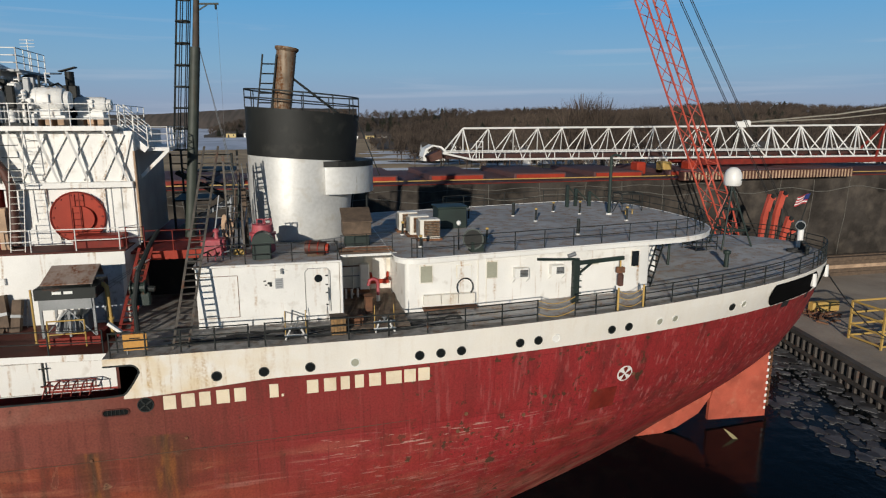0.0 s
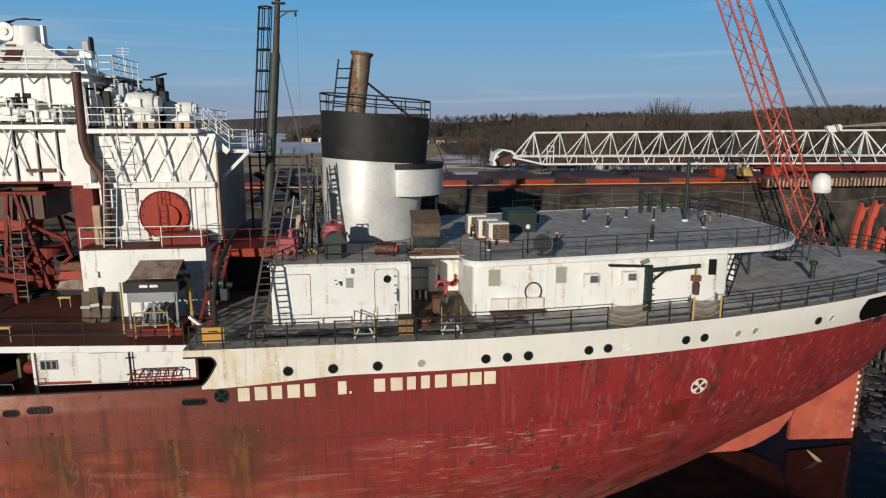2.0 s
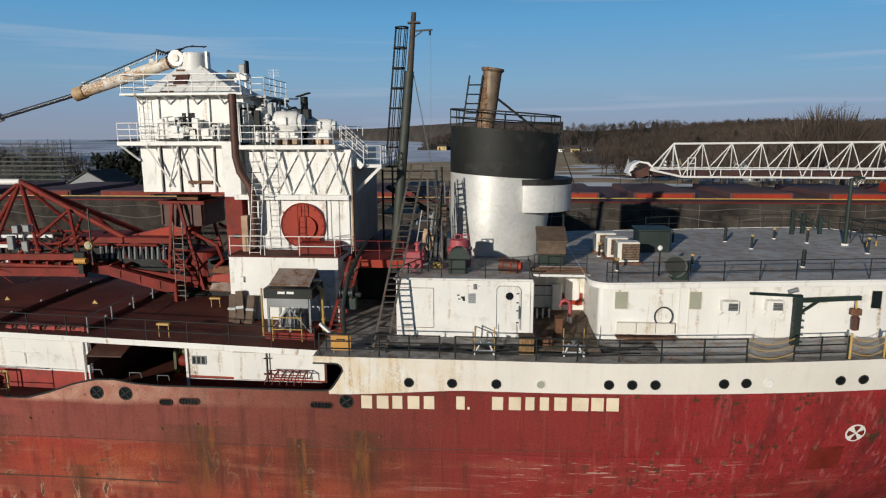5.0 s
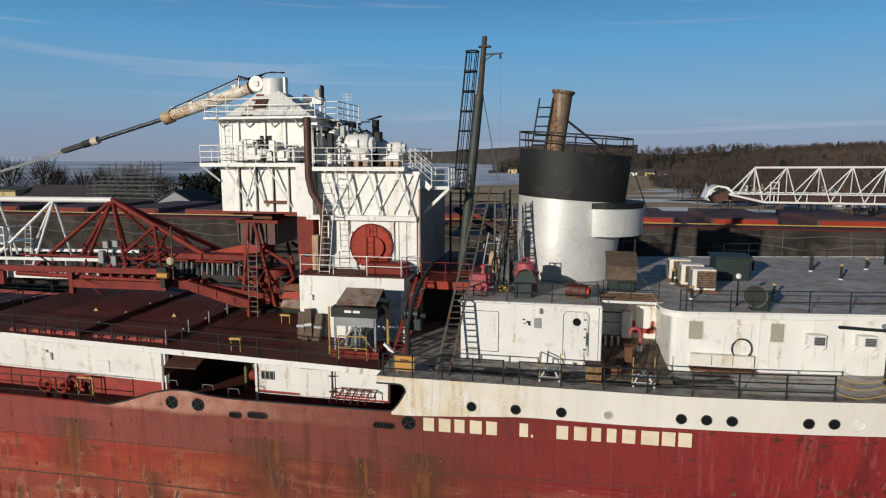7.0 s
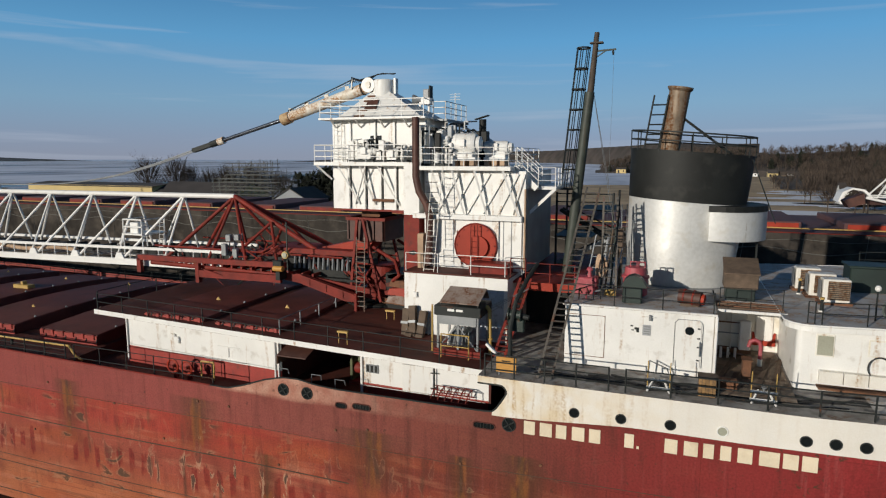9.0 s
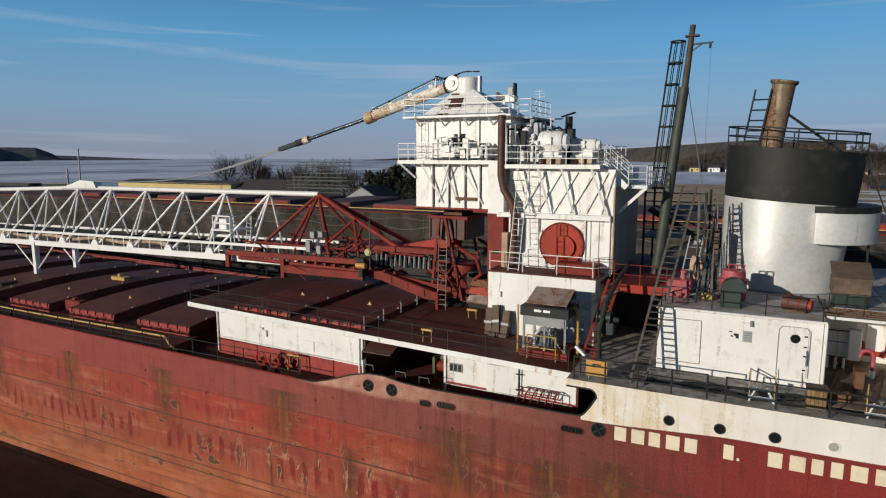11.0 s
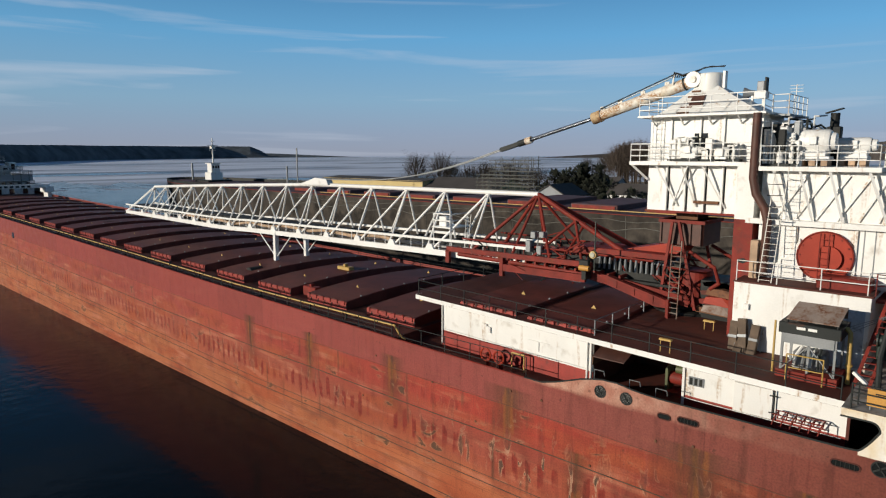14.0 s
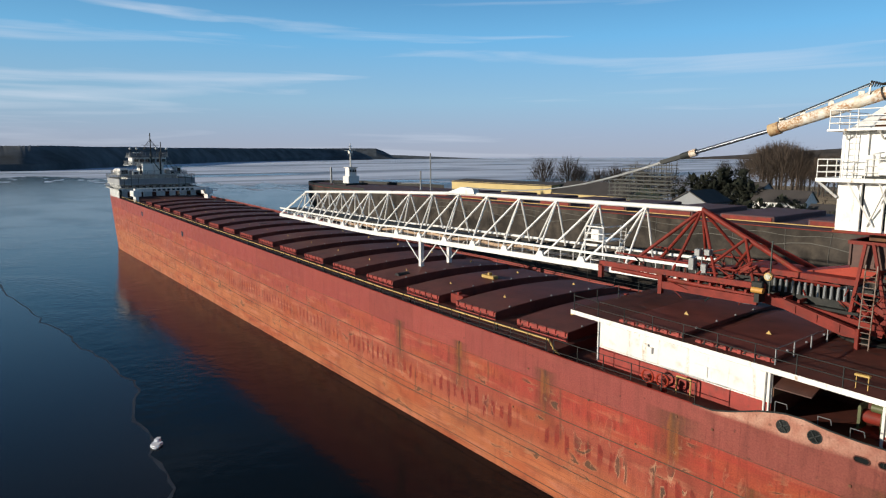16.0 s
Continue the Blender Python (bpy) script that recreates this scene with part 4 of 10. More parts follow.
# white round mark with red spokes
MX, MZ = 22.3, 9.03
hull_disc("thruster_mark", MX, MZ, 0.47, WHITE, None, 0.02, n=28)
c0 = Vector((MX, YC - half_breadth(MX, MZ), MZ))
dy = lambda v: -0.05 + YC - half_breadth(c0.x + v.x, c0.z + v.z) - c0.y
for k in range(4):
    a = k * math.pi / 2
    pts = [Vector((r * math.cos(a + o), 0, r * math.sin(a + o))) for r, o in ((0.06, 0), (0.24, 0.42), (0.38, 0.40), (0.40, 0), (0.38, -0.40), (0.24, -0.42))]
    g = Geo()
    g.add([c0 + v + Vector((0, dy(v), 0)) for v in pts] + [c0 + v + Vector((0, dy(v) + 0.03, 0)) for v in pts], [tuple(range(6)), tuple(range(11, 5, -1))] + [(q, (q + 1) % 6, 6 + (q + 1) % 6, 6 + q) for q in range(6)])
    part("blade_mark", g, RED, hull)
part("patch", Geo().grid([[(x, YC - half_breadth(x, z) - 0.012, z) for z in (7.0, 7.6, 8.3)] for x in (20.4, 21.2, 22.0)]), RED, hull, "darker red repair patch")
# seams of the plating
for zf, xe_, rs, dz_ in ((7.95, -1.0, 0.012, 0.0), (5.85, -9.0, 0.034, 0.0), (3.05, -16.0, 0.022, 0.0), (2.55, -16.0, 0.03, 0.0), (0.55, -16.0, 0.03, 0.0)):
    part("plate_lap", Geo().path([(x, -0.004, zf + 0.0215 * max(0, -47 - x) + 0.03 * math.sin(x * 0.3)) for x in stations(-165, xe_, 3)], rs, 5), SEAMD, hull)
part("plate_lap", Geo().path([(x, YC - half_breadth(x, 8.0) - 0.004, 8.0 + 0.025 * max(0, x)) for x in stations(-1, 30, 1.0)], 0.016, 5), SEAMD, hull)
# holes far forward, as dark boxes coloured like unlit openings
for x, z in [(-117, 9.6), (-148, 11.0)]:
    part("hawse_hole", Geo().box(x - 0.5, x + 0.5, -0.03, 0.05, z - 0.45, z + 0.45), GLASS_AND_HOLES, hull)
# opening round the stern with fairleads: its unlit inside is a near-black sheet
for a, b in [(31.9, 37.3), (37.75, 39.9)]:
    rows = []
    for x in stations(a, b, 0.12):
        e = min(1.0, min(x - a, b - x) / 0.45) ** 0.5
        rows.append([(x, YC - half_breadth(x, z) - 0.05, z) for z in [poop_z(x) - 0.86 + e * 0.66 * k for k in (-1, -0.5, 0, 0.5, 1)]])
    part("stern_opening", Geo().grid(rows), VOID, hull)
for x in (36.5, 39.0):
    part("fairlead", Geo().tube((x, YC - half_breadth(x, 12.6) - 0.1, poop_z(x) - 1.05), (x, YC - half_breadth(x, 12.6) - 0.05, poop_z(x) - 0.28), 0.17, 10), CLEANW, hull)
# ports are black strips on the plating, the dark inside coloured in
for x, w in [(34.0, 0.75), (36.6, 0.35), (38.3, 0.45)]:
    rows = [[(xx, YC - half_breadth(xx, z) - 0.02, z) for z in (poop_z(x) - 1.95, poop_z(x) - 1.75, poop_z(x) - 1.55)] for xx in stations(x - w / 2, x + w / 2, 0.2)]
    part("mooring_port", Geo().grid(rows), RUBBER_AND_HOLES, hull)

rudder = thing("rudder", (36.5, YC, -1), "pale red steel rudder with draught marks, partly out of the water", "rudder")
part("blade", Geo().side([(34.75, 0.45), (39.65, 0.25), (39.5, 5.6), (35.6, 4.6), (34.8, 2.0)], YC - 0.14, YC + 0.14), HULLWORN, rudder)
for k in range(9):
    part("draught_mark", Geo().box(39.45, 39.62, YC - 0.165, YC - 0.142, 0.8 + 0.5 * k, 1.02 + 0.5 * k), CLEANW, rudder)
part("horn", Geo().side([(26.5, -1.2), (29.7, -0.3), (32.0, 0.3), (33.7, 1.2), (34.6, 2.4), (34.7, 3.6), (33.0, 3.2), (29.0, 1.0), (26.0, 0.2)], YC - 0.4, YC + 0.4), HULLWORN, rudder)
prop = Geo()
prop.grid([[(34.6 + 1.2 * t, 8.6 - 0.5 * t, 0.75 - 1.1 * t + 0.16 * w * math.sin(math.pi * (0.15 + 0.85 * (1 - t)))) for w in (-1, 0, 1)] for t in np.linspace(0, 1, 7)])
single("propeller_blade", prop, GREYANT, "bronze propeller blade tip standing out of the water", "propeller")
chain = thing("mooring_chain", (42.0, 13.5, 0.3), "rusty chain hanging from the quay side of the stern", "chain")
link = Geo().lathe((0, 0, 0), [(0.13, -0.02), (0.16, 0.0), (0.13, 0.02)], 10, "y").mesh("link", RUST)
for k in range(26):
    share("link", link, chain, (40.6, 11.5, 6.4 - 0.23 * k), (0, 0, 1.57 * (k % 2)))

# ---------- decks ----------
outline = [(x, YC - half_breadth(x, poop_z(x)) + 0.02) for x in [-2.2] + [x for x in AFT_X if x > -2]]
poop = Geo()
poop.grid([[(x, y, poop_z(x)), (x, y + (YC - y) * 0.5, poop_z(x) + 0.12), (x, YC, poop_z(x) + 0.16), (x, 2 * YC - y - (YC - y) * 0.5, poop_z(x) + 0.12), (x, 2 * YC - y, poop_z(x))] for x, y in outline])
single("poop_deck", poop, DARKDECK, "worn grey and rust-stained steel deck along the ship's side", "deck", kind="structure")
aftd = Geo()
aftd.grid([[(x, YC + s * (half_breadth(x, 12.6) - 0.35), poop_z(x) + 0.10 + 0.14 * (1 - abs(s))) for s in (-1, -0.5, 0, 0.5, 1)] for x in stations(13.5, 40.6, 0.8)])
single("fantail_deck", aftd, GREYDECK, "blue-grey painted steel deck on the fantail", "deck", kind="structure")
md = Geo()
md.grid([[(x, YC + s * (half_breadth(x, main_deck(x)) - 0.05), main_deck(x) + 0.30 * (1 - abs(s) ** 2)) for s in (-1, -0.66, -0.33, 0, 0.33, 0.66, 1)] for x in stations(-196, -28.5, 4.0) + [-28.35] + stations(-26, -0.5, 4.0)])
single("main_deck", md, DECKRED, "dark red cambered steel cargo deck", "deck", kind="structure")


def raised_z(x):
    return 12.33 + 0.019 * (-2 - x)


def raised_y(x):
    return 0.95 + 0.040 * (-2 - x)


rd = Geo()
rows = []
for x in stations(-28.0, -1.0, 1.5):
    y = raised_y(x)
    z = raised_z(x)
    rows.append([(x, y, z - 0.28), (x, y, z), (x, 5, z + 0.12), (x, YC, z + 0.25), (x, 2 * YC - 5, z + 0.12), (x, 2 * YC - y, z), (x, 2 * YC - y, z - 0.28)])
rd.grid(rows)
rd.grid([[(x, raised_y(x), raised_z(x) - 0.28), (x, 2 * YC - raised_y(x), raised_z(x) - 0.28)] for x in stations(-28, -1.0, 3)])
single("raised_deck", rd, DECKRED, "dark red raised steel deck over the after hold", "deck", kind="structure")
single("deck_edge_trim", Geo().grid([[(x, raised_y(x) - 0.012, raised_z(x) - 0.27), (x, raised_y(x) - 0.012, raised_z(x) + 0.02)] for x in stations(-28.0, -2.2, 1.5)]).box(-28.03, -28.0, raised_y(-28), 2 * YC - raised_y(-28), raised_z(-28) - 0.27, raised_z(-28) + 0.02), WHITE, "white painted steel edge of the raised deck", "trim", kind="structure")

# white deckhouse under the raised deck: two lengths with a roofed bay between
for n_, (xa_, xb_) in enumerate(((-26.2, -14.4), (-9.4, -2.2))):
    w = thing("deckhouse_wall", (xa_, 2.3, main_deck(xa_)), "white deckhouse side with a red foot, rust marks and a door seam", "wall", kind="structure")
    yw = [2.75 if n_ == 0 else 2.3, 2.2 if n_ == 0 else 2.05]
    top_ = lambda x: raised_z(x) - 0.28
    foot_ = lambda x: 10.40 + 0.009 * max(0, -14 - x)
    def slab(lo, hi, dy, mat_, nm):
        g = Geo()
        for (x1, y1), (x2, y2) in (((xa_, yw[0]), (xb_, yw[1])),):
            g.add([(x1, y1 - dy, lo(x1)), (x2, y2 - dy, lo(x2)), (x2, y2 - dy, hi(x2)), (x1, y1 - dy, hi(x1)), (x1, y1 + 0.12, lo(x1)), (x2, y2 + 0.12, lo(x2)), (x2, y2 + 0.12, hi(x2)), (x1, y1 + 0.12, hi(x1))],
                  [(0, 1, 2, 3), (4, 7, 6, 5), (0, 4, 5, 1), (1, 5, 6, 2), (2, 6, 7, 3), (3, 7, 4, 0)])
        return part(nm, g, mat_, w)
    slab(foot_, top_, 0, WHITE, "upper_plating")
    slab(lambda x: main_deck(x) - 0.3, foot_, 0.01, CLAMPRED, "red_foot")
    yv = lambda x: yw[0] + (yw[1] - yw[0]) * (x - xa_) / (xb_ - xa_)
    if n_ == 0:
        for x in (-26.15, -14.75, -14.5):
            part("pipe", Geo().tube((x, yv(x) - 0.07, 9.6), (x, yv(x) - 0.07, top_(x)), 0.06), WHITE, w)
        for x, z in ((-22.3, 11.5), (-22.0, 11.35)):
            part("hydrant_box", Geo().box(x - 0.18, x + 0.18, yv(x) - 0.14, yv(x), z - 0.2, z + 0.2, 0.03), WHITE, w)
        part("handrail", Geo().path([(x, yv(x) - 0.1, foot_(x) + 0.12) for x in (-26, -20, -14.8)], 0.02), WHITE, w)
        part("pipe_bracket", Geo().path([(-18.9, yv(-19) - 0.05, 11.35), (-17.3, yv(-18) - 0.05, 11.35)], 0.02).path([(-18.1, yv(-18) - 0.05, 11.35), (-18.1, yv(-18) - 0.05, 10.75)], 0.02), WHITE, w)
    else:
        for x0, x1, z0, z1 in ((-6.9, -5.2, 10.35, 11.75),):
            part("door", Geo().box(x0, x1, 2.05, 2.13, z0, z1, 0.01), WHITE, w)
            part("hinge_bar", Geo().path([(-5.1, 2.0, 10.3), (-5.1, 2.0, 11.8)], 0.03).path([(-5.3, 1.98, 11.5), (-4.95, 1.98, 11.5)], 0.03).path([(-5.3, 1.98, 10.7), (-4.95, 1.98, 10.7)], 0.03), RAILM, w)
        part("notice", Geo().box(-9.1, -8.35, 2.22, 2.27, 11.0, 11.45), GREYSTEEL, w, "small grey notice panel")
        for k in range(3):
            part("notice_bar", Geo().box(-9.05 + 0.24 * k, -8.9 + 0.24 * k, 2.21, 2.218, 11.05, 11.4), BLACK, w)
        part("handrail", Geo().path([(-9.3, 2.1, 10.32), (-2.4, 1.95, 10.32)], 0.02), WHITE, w)
# bulkheads and dark inside of the bay; the fore end's shade is coloured in
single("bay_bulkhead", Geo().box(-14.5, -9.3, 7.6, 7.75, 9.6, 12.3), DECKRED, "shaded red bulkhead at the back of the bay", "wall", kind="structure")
single("bay_side", Geo().box(-14.5, -14.38, 2.3, 7.6, 9.6, 12.2), DECKRED, "end wall of the bay with its shade put into dark red", "wall", kind="structure")
single("bay_side", Geo().box(-9.42, -9.3, 2.2, 7.6, 9.6, 12.2), WHITE, "white end wall of the bay", "wall", kind="structure")
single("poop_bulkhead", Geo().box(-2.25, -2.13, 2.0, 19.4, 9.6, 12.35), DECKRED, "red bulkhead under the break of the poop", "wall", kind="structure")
single("fore_bulkhead", Geo().box(-26.2, -26.08, 2.75, 18.6, 9.6, 12.5), RED, "red steel front of the deckhouse", "wall", kind="structure")
awn = thing("awning", (-13.3, 1.0, 11.4), "brown steel awning over the open bay", "awning")
part("roof", Geo().add([(-13.75, 2.3, 12.2), (-11.95, 2.3, 12.2), (-11.95, 0.9, 11.75), (-13.75, 0.9, 11.75), (-13.75, 2.3, 12.26), (-11.95, 2.3, 12.26), (-11.95, 0.9, 11.81), (-13.75, 0.9, 11.81)], [(0, 1, 2, 3), (4, 7, 6, 5), (0, 4, 5, 1), (1, 5, 6, 2), (2, 6, 7, 3), (3, 7, 4, 0)]), BROWNPIPE, awn)
part("end_plate", Geo().add([(-13.75, 2.3, 12.2), (-13.75, 0.9, 11.75), (-13.75, 0.9, 11.3), (-13.75, 2.3, 11.3), (-13.71, 2.3, 12.2), (-13.71, 0.9, 11.75), (-13.71, 0.9, 11.3), (-13.71, 2.3, 11.3)], [(0, 1, 2, 3), (4, 7, 6, 5), (0, 4, 5, 1), (1, 5, 6, 2), (2, 6, 7, 3), (3, 7, 4, 0)]), RUST, awn)
mach = thing("deck_winch", (-10.4, 4.4, 9.4), "yellow-green deck winch with a red drum in shade", "winch")
WINCHG = mat("yellow_green_machine_paint", (0.085, 0.095, 0.04), 0.55, var=0.25, scale=2.0, rust=0.3)
part("frame", Geo().box(-11.1, -9.8, 3.9, 4.9, 9.4, 9.75, 0.04), RED, mach)
for x in (-11.0, -10.0):
    part("cheek", Geo().side([(x, 9.75), (x + 0.14, 9.75), (x + 0.14, 10.9), (x + 0.07, 11.1), (x, 10.9)], 3.95, 4.85), WINCHG, mach)
part("drum", Geo().tube((-10.9, 4.4, 10.4), (-9.95, 4.4, 10.4), 0.34, 18), RED, mach, smooth=True)
part("motor", Geo().tube((-10.4, 4.0, 11.05), (-9.7, 4.0, 11.05), 0.22, 14), WINCHG, mach, smooth=True)
for k, x in enumerate((-13.6, -11.6, -10.2)):
    single("grab_rail", Geo().path([(x, 0.9, 10.3), (x, 0.9, 11.1 - 0.1 * k), (x + 0.55, 0.9, 11.1 - 0.1 * k), (x + 0.6, 0.9, 10.85 - 0.1 * k)], 0.022), GREYSTEEL, "bent pale grab rail behind the bulwark", "rail", "grab rails")
# folding steps lying on the bulwark walkway
st = thing("boarding_steps", (-4.3, 1.4, 10.6), "small dark red tubular boarding platform", "steps")
for k in range(6):
    x = -4.9 + 0.36 * k
    part("hoop", Geo().path([(x, 0.9, 10.55), (x + 0.1, 1.15, 11.0), (x + 0.1, 1.7, 11.0), (x, 1.9, 10.55)], 0.025), RED, st)
for y, z in ((0.9, 10.55), (1.15, 11.0), (1.7, 11.0), (1.9, 10.55)):
    part("bar", Geo().tube((-4.95, y, z), (-2.95, y, z), 0.025), RED, st)

# ---------- hatches ----------


def hatch(x1, w, y0, y1, zb, ht, camber, label, group, lugs=True):
    ob = thing("hatch_cover", (x1 - w / 2, YC, zb), label, "hatch", group)
    g = Geo()
    ys = stations(y0, y1, 1.8)
    zz = lambda y: zb + ht + camber * (1 - ((y - YC) / (YC - y0)) ** 2)
    rows = []
    for y in ys:
        c = 0.06
        rows.append([(x1 - w, y, zb - 0.2), (x1 - w, y, zz(y) - c), (x1 - w + c, y, zz(y)), (x1 - c, y, zz(y)), (x1, y, zz(y) - c), (x1, y, zb - 0.2)])
    g.grid(rows)
    for r in (rows[0], rows[-1]):
        g.add(r, [tuple(range(6))])
    part("cover", g, HATCHRED, ob)
    part("end_plate", Geo().box(x1 - w + 0.02, x1 - 0.02, y0 - 0.06, y0 - 0.004, zb - 0.15, zz(y0) - 0.07), CLAMPRED, ob, "bright red end plate")
    if lugs:
        lug = Geo().box(-0.11, 0.11, -0.12, 0.0, -0.16, 0.16, 0.02).mesh("clamp", CLAMPRED)
        slot = Geo().box(-0.035, 0.035, -0.03, 0.0, -0.17, 0.05).box(-0.12, 0.035, -0.03, 0.0, -0.17, -0.11).mesh("clamp_slot", RAILM)
        for k in range(6):
            xk = x1 - w + 0.30 + (w - 0.6) * k / 5
            share("clamp", lug, ob, (xk, y0 - 0.01, zz(y0) - 0.15))
            share("clamp_slot", slot, ob, (xk + 0.3, y0 - 0.061, zb + max(0.17, ht * 0.55)))
        knob = Geo().lathe((0, 0, 0), [(0.07, 0), (0.09, 0.04), (0.05, 0.12)], 8).mesh("side_dog", GREYSTEEL)
        for y in stations(y0 + 1.6, 2 * YC - y0 - 1.6, 2.4):
            share("side_dog", knob, ob, (x1 - 0.12, y, zz(y) - 0.02))
        ye = Geo().add([(-0.16, 0, 0), (0.16, 0, 0), (0, 0, 0.22), (-0.16, 0.04, 0), (0.16, 0.04, 0), (0, 0.04, 0.22)], [(0, 1, 2), (3, 5, 4), (0, 3, 4, 1), (1, 4, 5, 2), (2, 5, 3, 0)]).mesh("lifting_eye", YELLOW)
        for y in (6.2, 15.1):
            share("lifting_eye", ye, ob, (x1 - w / 2, y, zz(y)))
    return ob


LB = "dull red cambered steel hatch cover with clamps on its end"
for k in range(17):
    x1 = -29.0 - 7.65 * k
    hatch(x1, 5.2, 2.9, 18.44, main_deck(x1 - 2) + 0.1, 0.72, 0.42, LB, "cargo hatches")
for xa_, xb_ in ((-24.2, -19.7), (-18.9, -14.4)):
    hatch(xb_, xb_ - xa_, 2.3, 19.0, raised_z(xa_) + 0.02, 0.16, 0.14, "large dull red hatch cover on the raised deck", "raised hatches")

# ---------- engine house, after house ----------
eng = thing("engine_house", (4.5, YC, 12.5), "white steel engine casing with a square hatch seam and small round window", "deckhouse", kind="structure")
part("walls", Geo().box(1.2, 7.75, 3.04, 18.3, 12.35, 15.36), WHITE, eng)
part("roof", Geo().box(1.12, 7.85, 2.96, 18.4, 15.36, 15.46), GREYDECK, eng, "blue-grey roof deck")
part("roof_lip", Geo().path([(1.1, 2.95, 15.42), (7.86, 2.95, 15.42)], 0.055), WHITE, eng)
for a, b in (((3.05, 12.95), (3.05, 14.95)), ((1.25, 12.95), (3.05, 12.95)), ((1.3, 14.95), (3.05, 14.95))):
    part("panel_seam", Geo().beam((a[0], 3.03, a[1]), (b[0], 3.03, b[1]), 0.03, 0.022), RUST, eng)
part("window", Geo().tube((6.75, 3.05, 14.62), (6.75, 2.98, 14.62), 0.19, 20), GLASS_AND_HOLES, eng)
part("door", Geo().box(6.15, 7.25, 3.0, 3.05, 12.95, 15.1, 0.02), WHITE, eng)
part("door_seam", Geo().path([(6.12, 2.995, 12.95), (6.12, 2.995, 14.95), (6.27, 2.995, 15.12), (7.15, 2.995, 15.12), (7.3, 2.995, 14.95), (7.3, 2.995, 12.95)], 0.014, 5), GREYSTEEL, eng)
part("grab_bar", Geo().path([(7.2, 2.97, 13.5), (7.2, 2.9, 13.55), (7.2, 2.9, 14.1), (7.2, 2.97, 14.15)], 0.022), GREYSTEEL, eng)
part("wall_lamp", Geo().box(5.0, 5.12, 2.9, 3.04, 14.95, 15.2, 0.02), GREYSTEEL, eng)
for z in (13.3, 13.9, 14.3, 14.75):
    part("door_dog", Geo().box(7.08, 7.2, 2.97, 3.03, z - 0.03, z + 0.03), RAILM, eng)
npan = part("notice", Geo().box(4.74, 5.10, 3.015, 3.036, 14.22, 14.72), PALEGREY, eng, "pale grey notice sheet")
for k in range(4):
    o_ = part("notice_bar", Geo().box(4.79, 5.05, 3.008, 3.0145, 14.28 + 0.11 * k, 14.33 + 0.11 * k), GREYSTEEL, npan)
rnd = random.Random(77)
for k in range(7):
    x, z = 4.25 + rnd.uniform(0, 0.34), 14.3 + rnd.uniform(0, 0.3)
    part("paint_chip", Geo().prism([(x + 0.06 * math.cos(a), 3.028 + 0.003 * math.sin(a)) for a in (0, 1.57, 3.14, 4.71)], z, z + rnd.uniform(0.05, 0.12)), RAILM, eng)
part("corner_pipe", Geo().tube((7.85, 3.0, 12.5), (7.85, 3.0, 15.4), 0.07), WHITE, eng)
part("wall_pipe", Geo().path([(4.6, 2.99, 15.1), (5.3, 2.99, 15.1)], 0.025), WHITE, eng)
# recess between the two houses
rec = thing("recess_wall", (9.3, 7.5, 12.5), "dirty white bulkhead at the back of the recess, with a door and red sill", "wall", kind="structure")
part("back", Geo().box(7.75, 11.3, 8.2, 8.4, 12.4, 15.36), WHITE_RUST, rec)
part("door", Geo().box(9.95, 10.75, 8.12, 8.20, 12.95, 14.95, 0.02), WHITE, rec)
part("sill", Geo().box(9.82, 10.88, 8.02, 8.20, 12.9, 13.14), REDBRIGHT, rec)
for x in (9.82, 10.72):
    part("jamb_foot", Geo().side([(x, 13.14), (x + 0.16, 13.14), (x + (0.08 if x < 10 else 0.16), 13.55), (x + (0.0 if x < 10 else 0.08), 13.55)], 8.02, 8.20), REDBRIGHT, rec)
part("sign", Geo().box(10.12, 10.42, 8.08, 8.12, 14.55, 14.8), mat("exit_sign_green", (0.16, 0.42, 0.04), 0.6), rec)
part("side", Geo().box(7.76, 7.9, 3.1, 8.2, 12.4, 15.30), WHITE_RUST, rec)
part("ceiling", Geo().box(7.95, 10.55, 6.2, 18.2, 15.36, 15.46), GREYDECK, rec)
part("rusty_lintel", Geo().box(7.92, 10.75, 4.3, 6.2, 15.32, 15.44), ROOFRUST, rec, "rust-brown strip of roof over the recess")
part("lintel_edge", Geo().box(7.92, 10.78, 4.22, 4.3, 15.34, 15.46, 0.02), WHITE, rec)
for k in range(4):
    part("roof_batten", Geo().box(7.95, 10.7, 4.55 + 0.42 * k, 4.63 + 0.42 * k, 15.44, 15.50), (WOOD, RUST)[k % 2], rec)
WORNFLOOR = mat("worn_brown_deck_coating", (0.19, 0.145, 0.105), 0.7, var=0.4, scale=1.2, rust=0.5, rust_col=(0.15, 0.075, 0.04), dirt=0.4, dirt_col=(0.06, 0.05, 0.045), bump=0.3)
part("floor_plate", Geo().box(7.95, 10.9, 1.1, 8.2, 12.50, 12.565), WORNFLOOR, rec, "brown worn deck plate")
# trunk standing in the corner of the recess
part("trunk", Geo().box(7.9, 9.45, 7.0, 8.2, 13.0, 15.3, 0.04), WHITE_RUST, rec)
part("trunk_foot", Geo().box(7.92, 9.43, 7.03, 8.2, 12.5, 13.0), ROOFRUST, rec)
part("trunk_casing", Geo().box(9.1, 9.62, 6.7, 7.0, 12.95, 14.4, 0.05), WHITE, rec)
part("casing_foot", Geo().box(8.4, 9.66, 6.66, 6.98, 12.78, 12.95), RUST, rec)
part("wall_pipe", Geo().path([(7.95, 4.6, 14.25), (7.95, 6.9, 14.25), (9.1, 6.9, 14.25)], 0.03), RUST, rec)
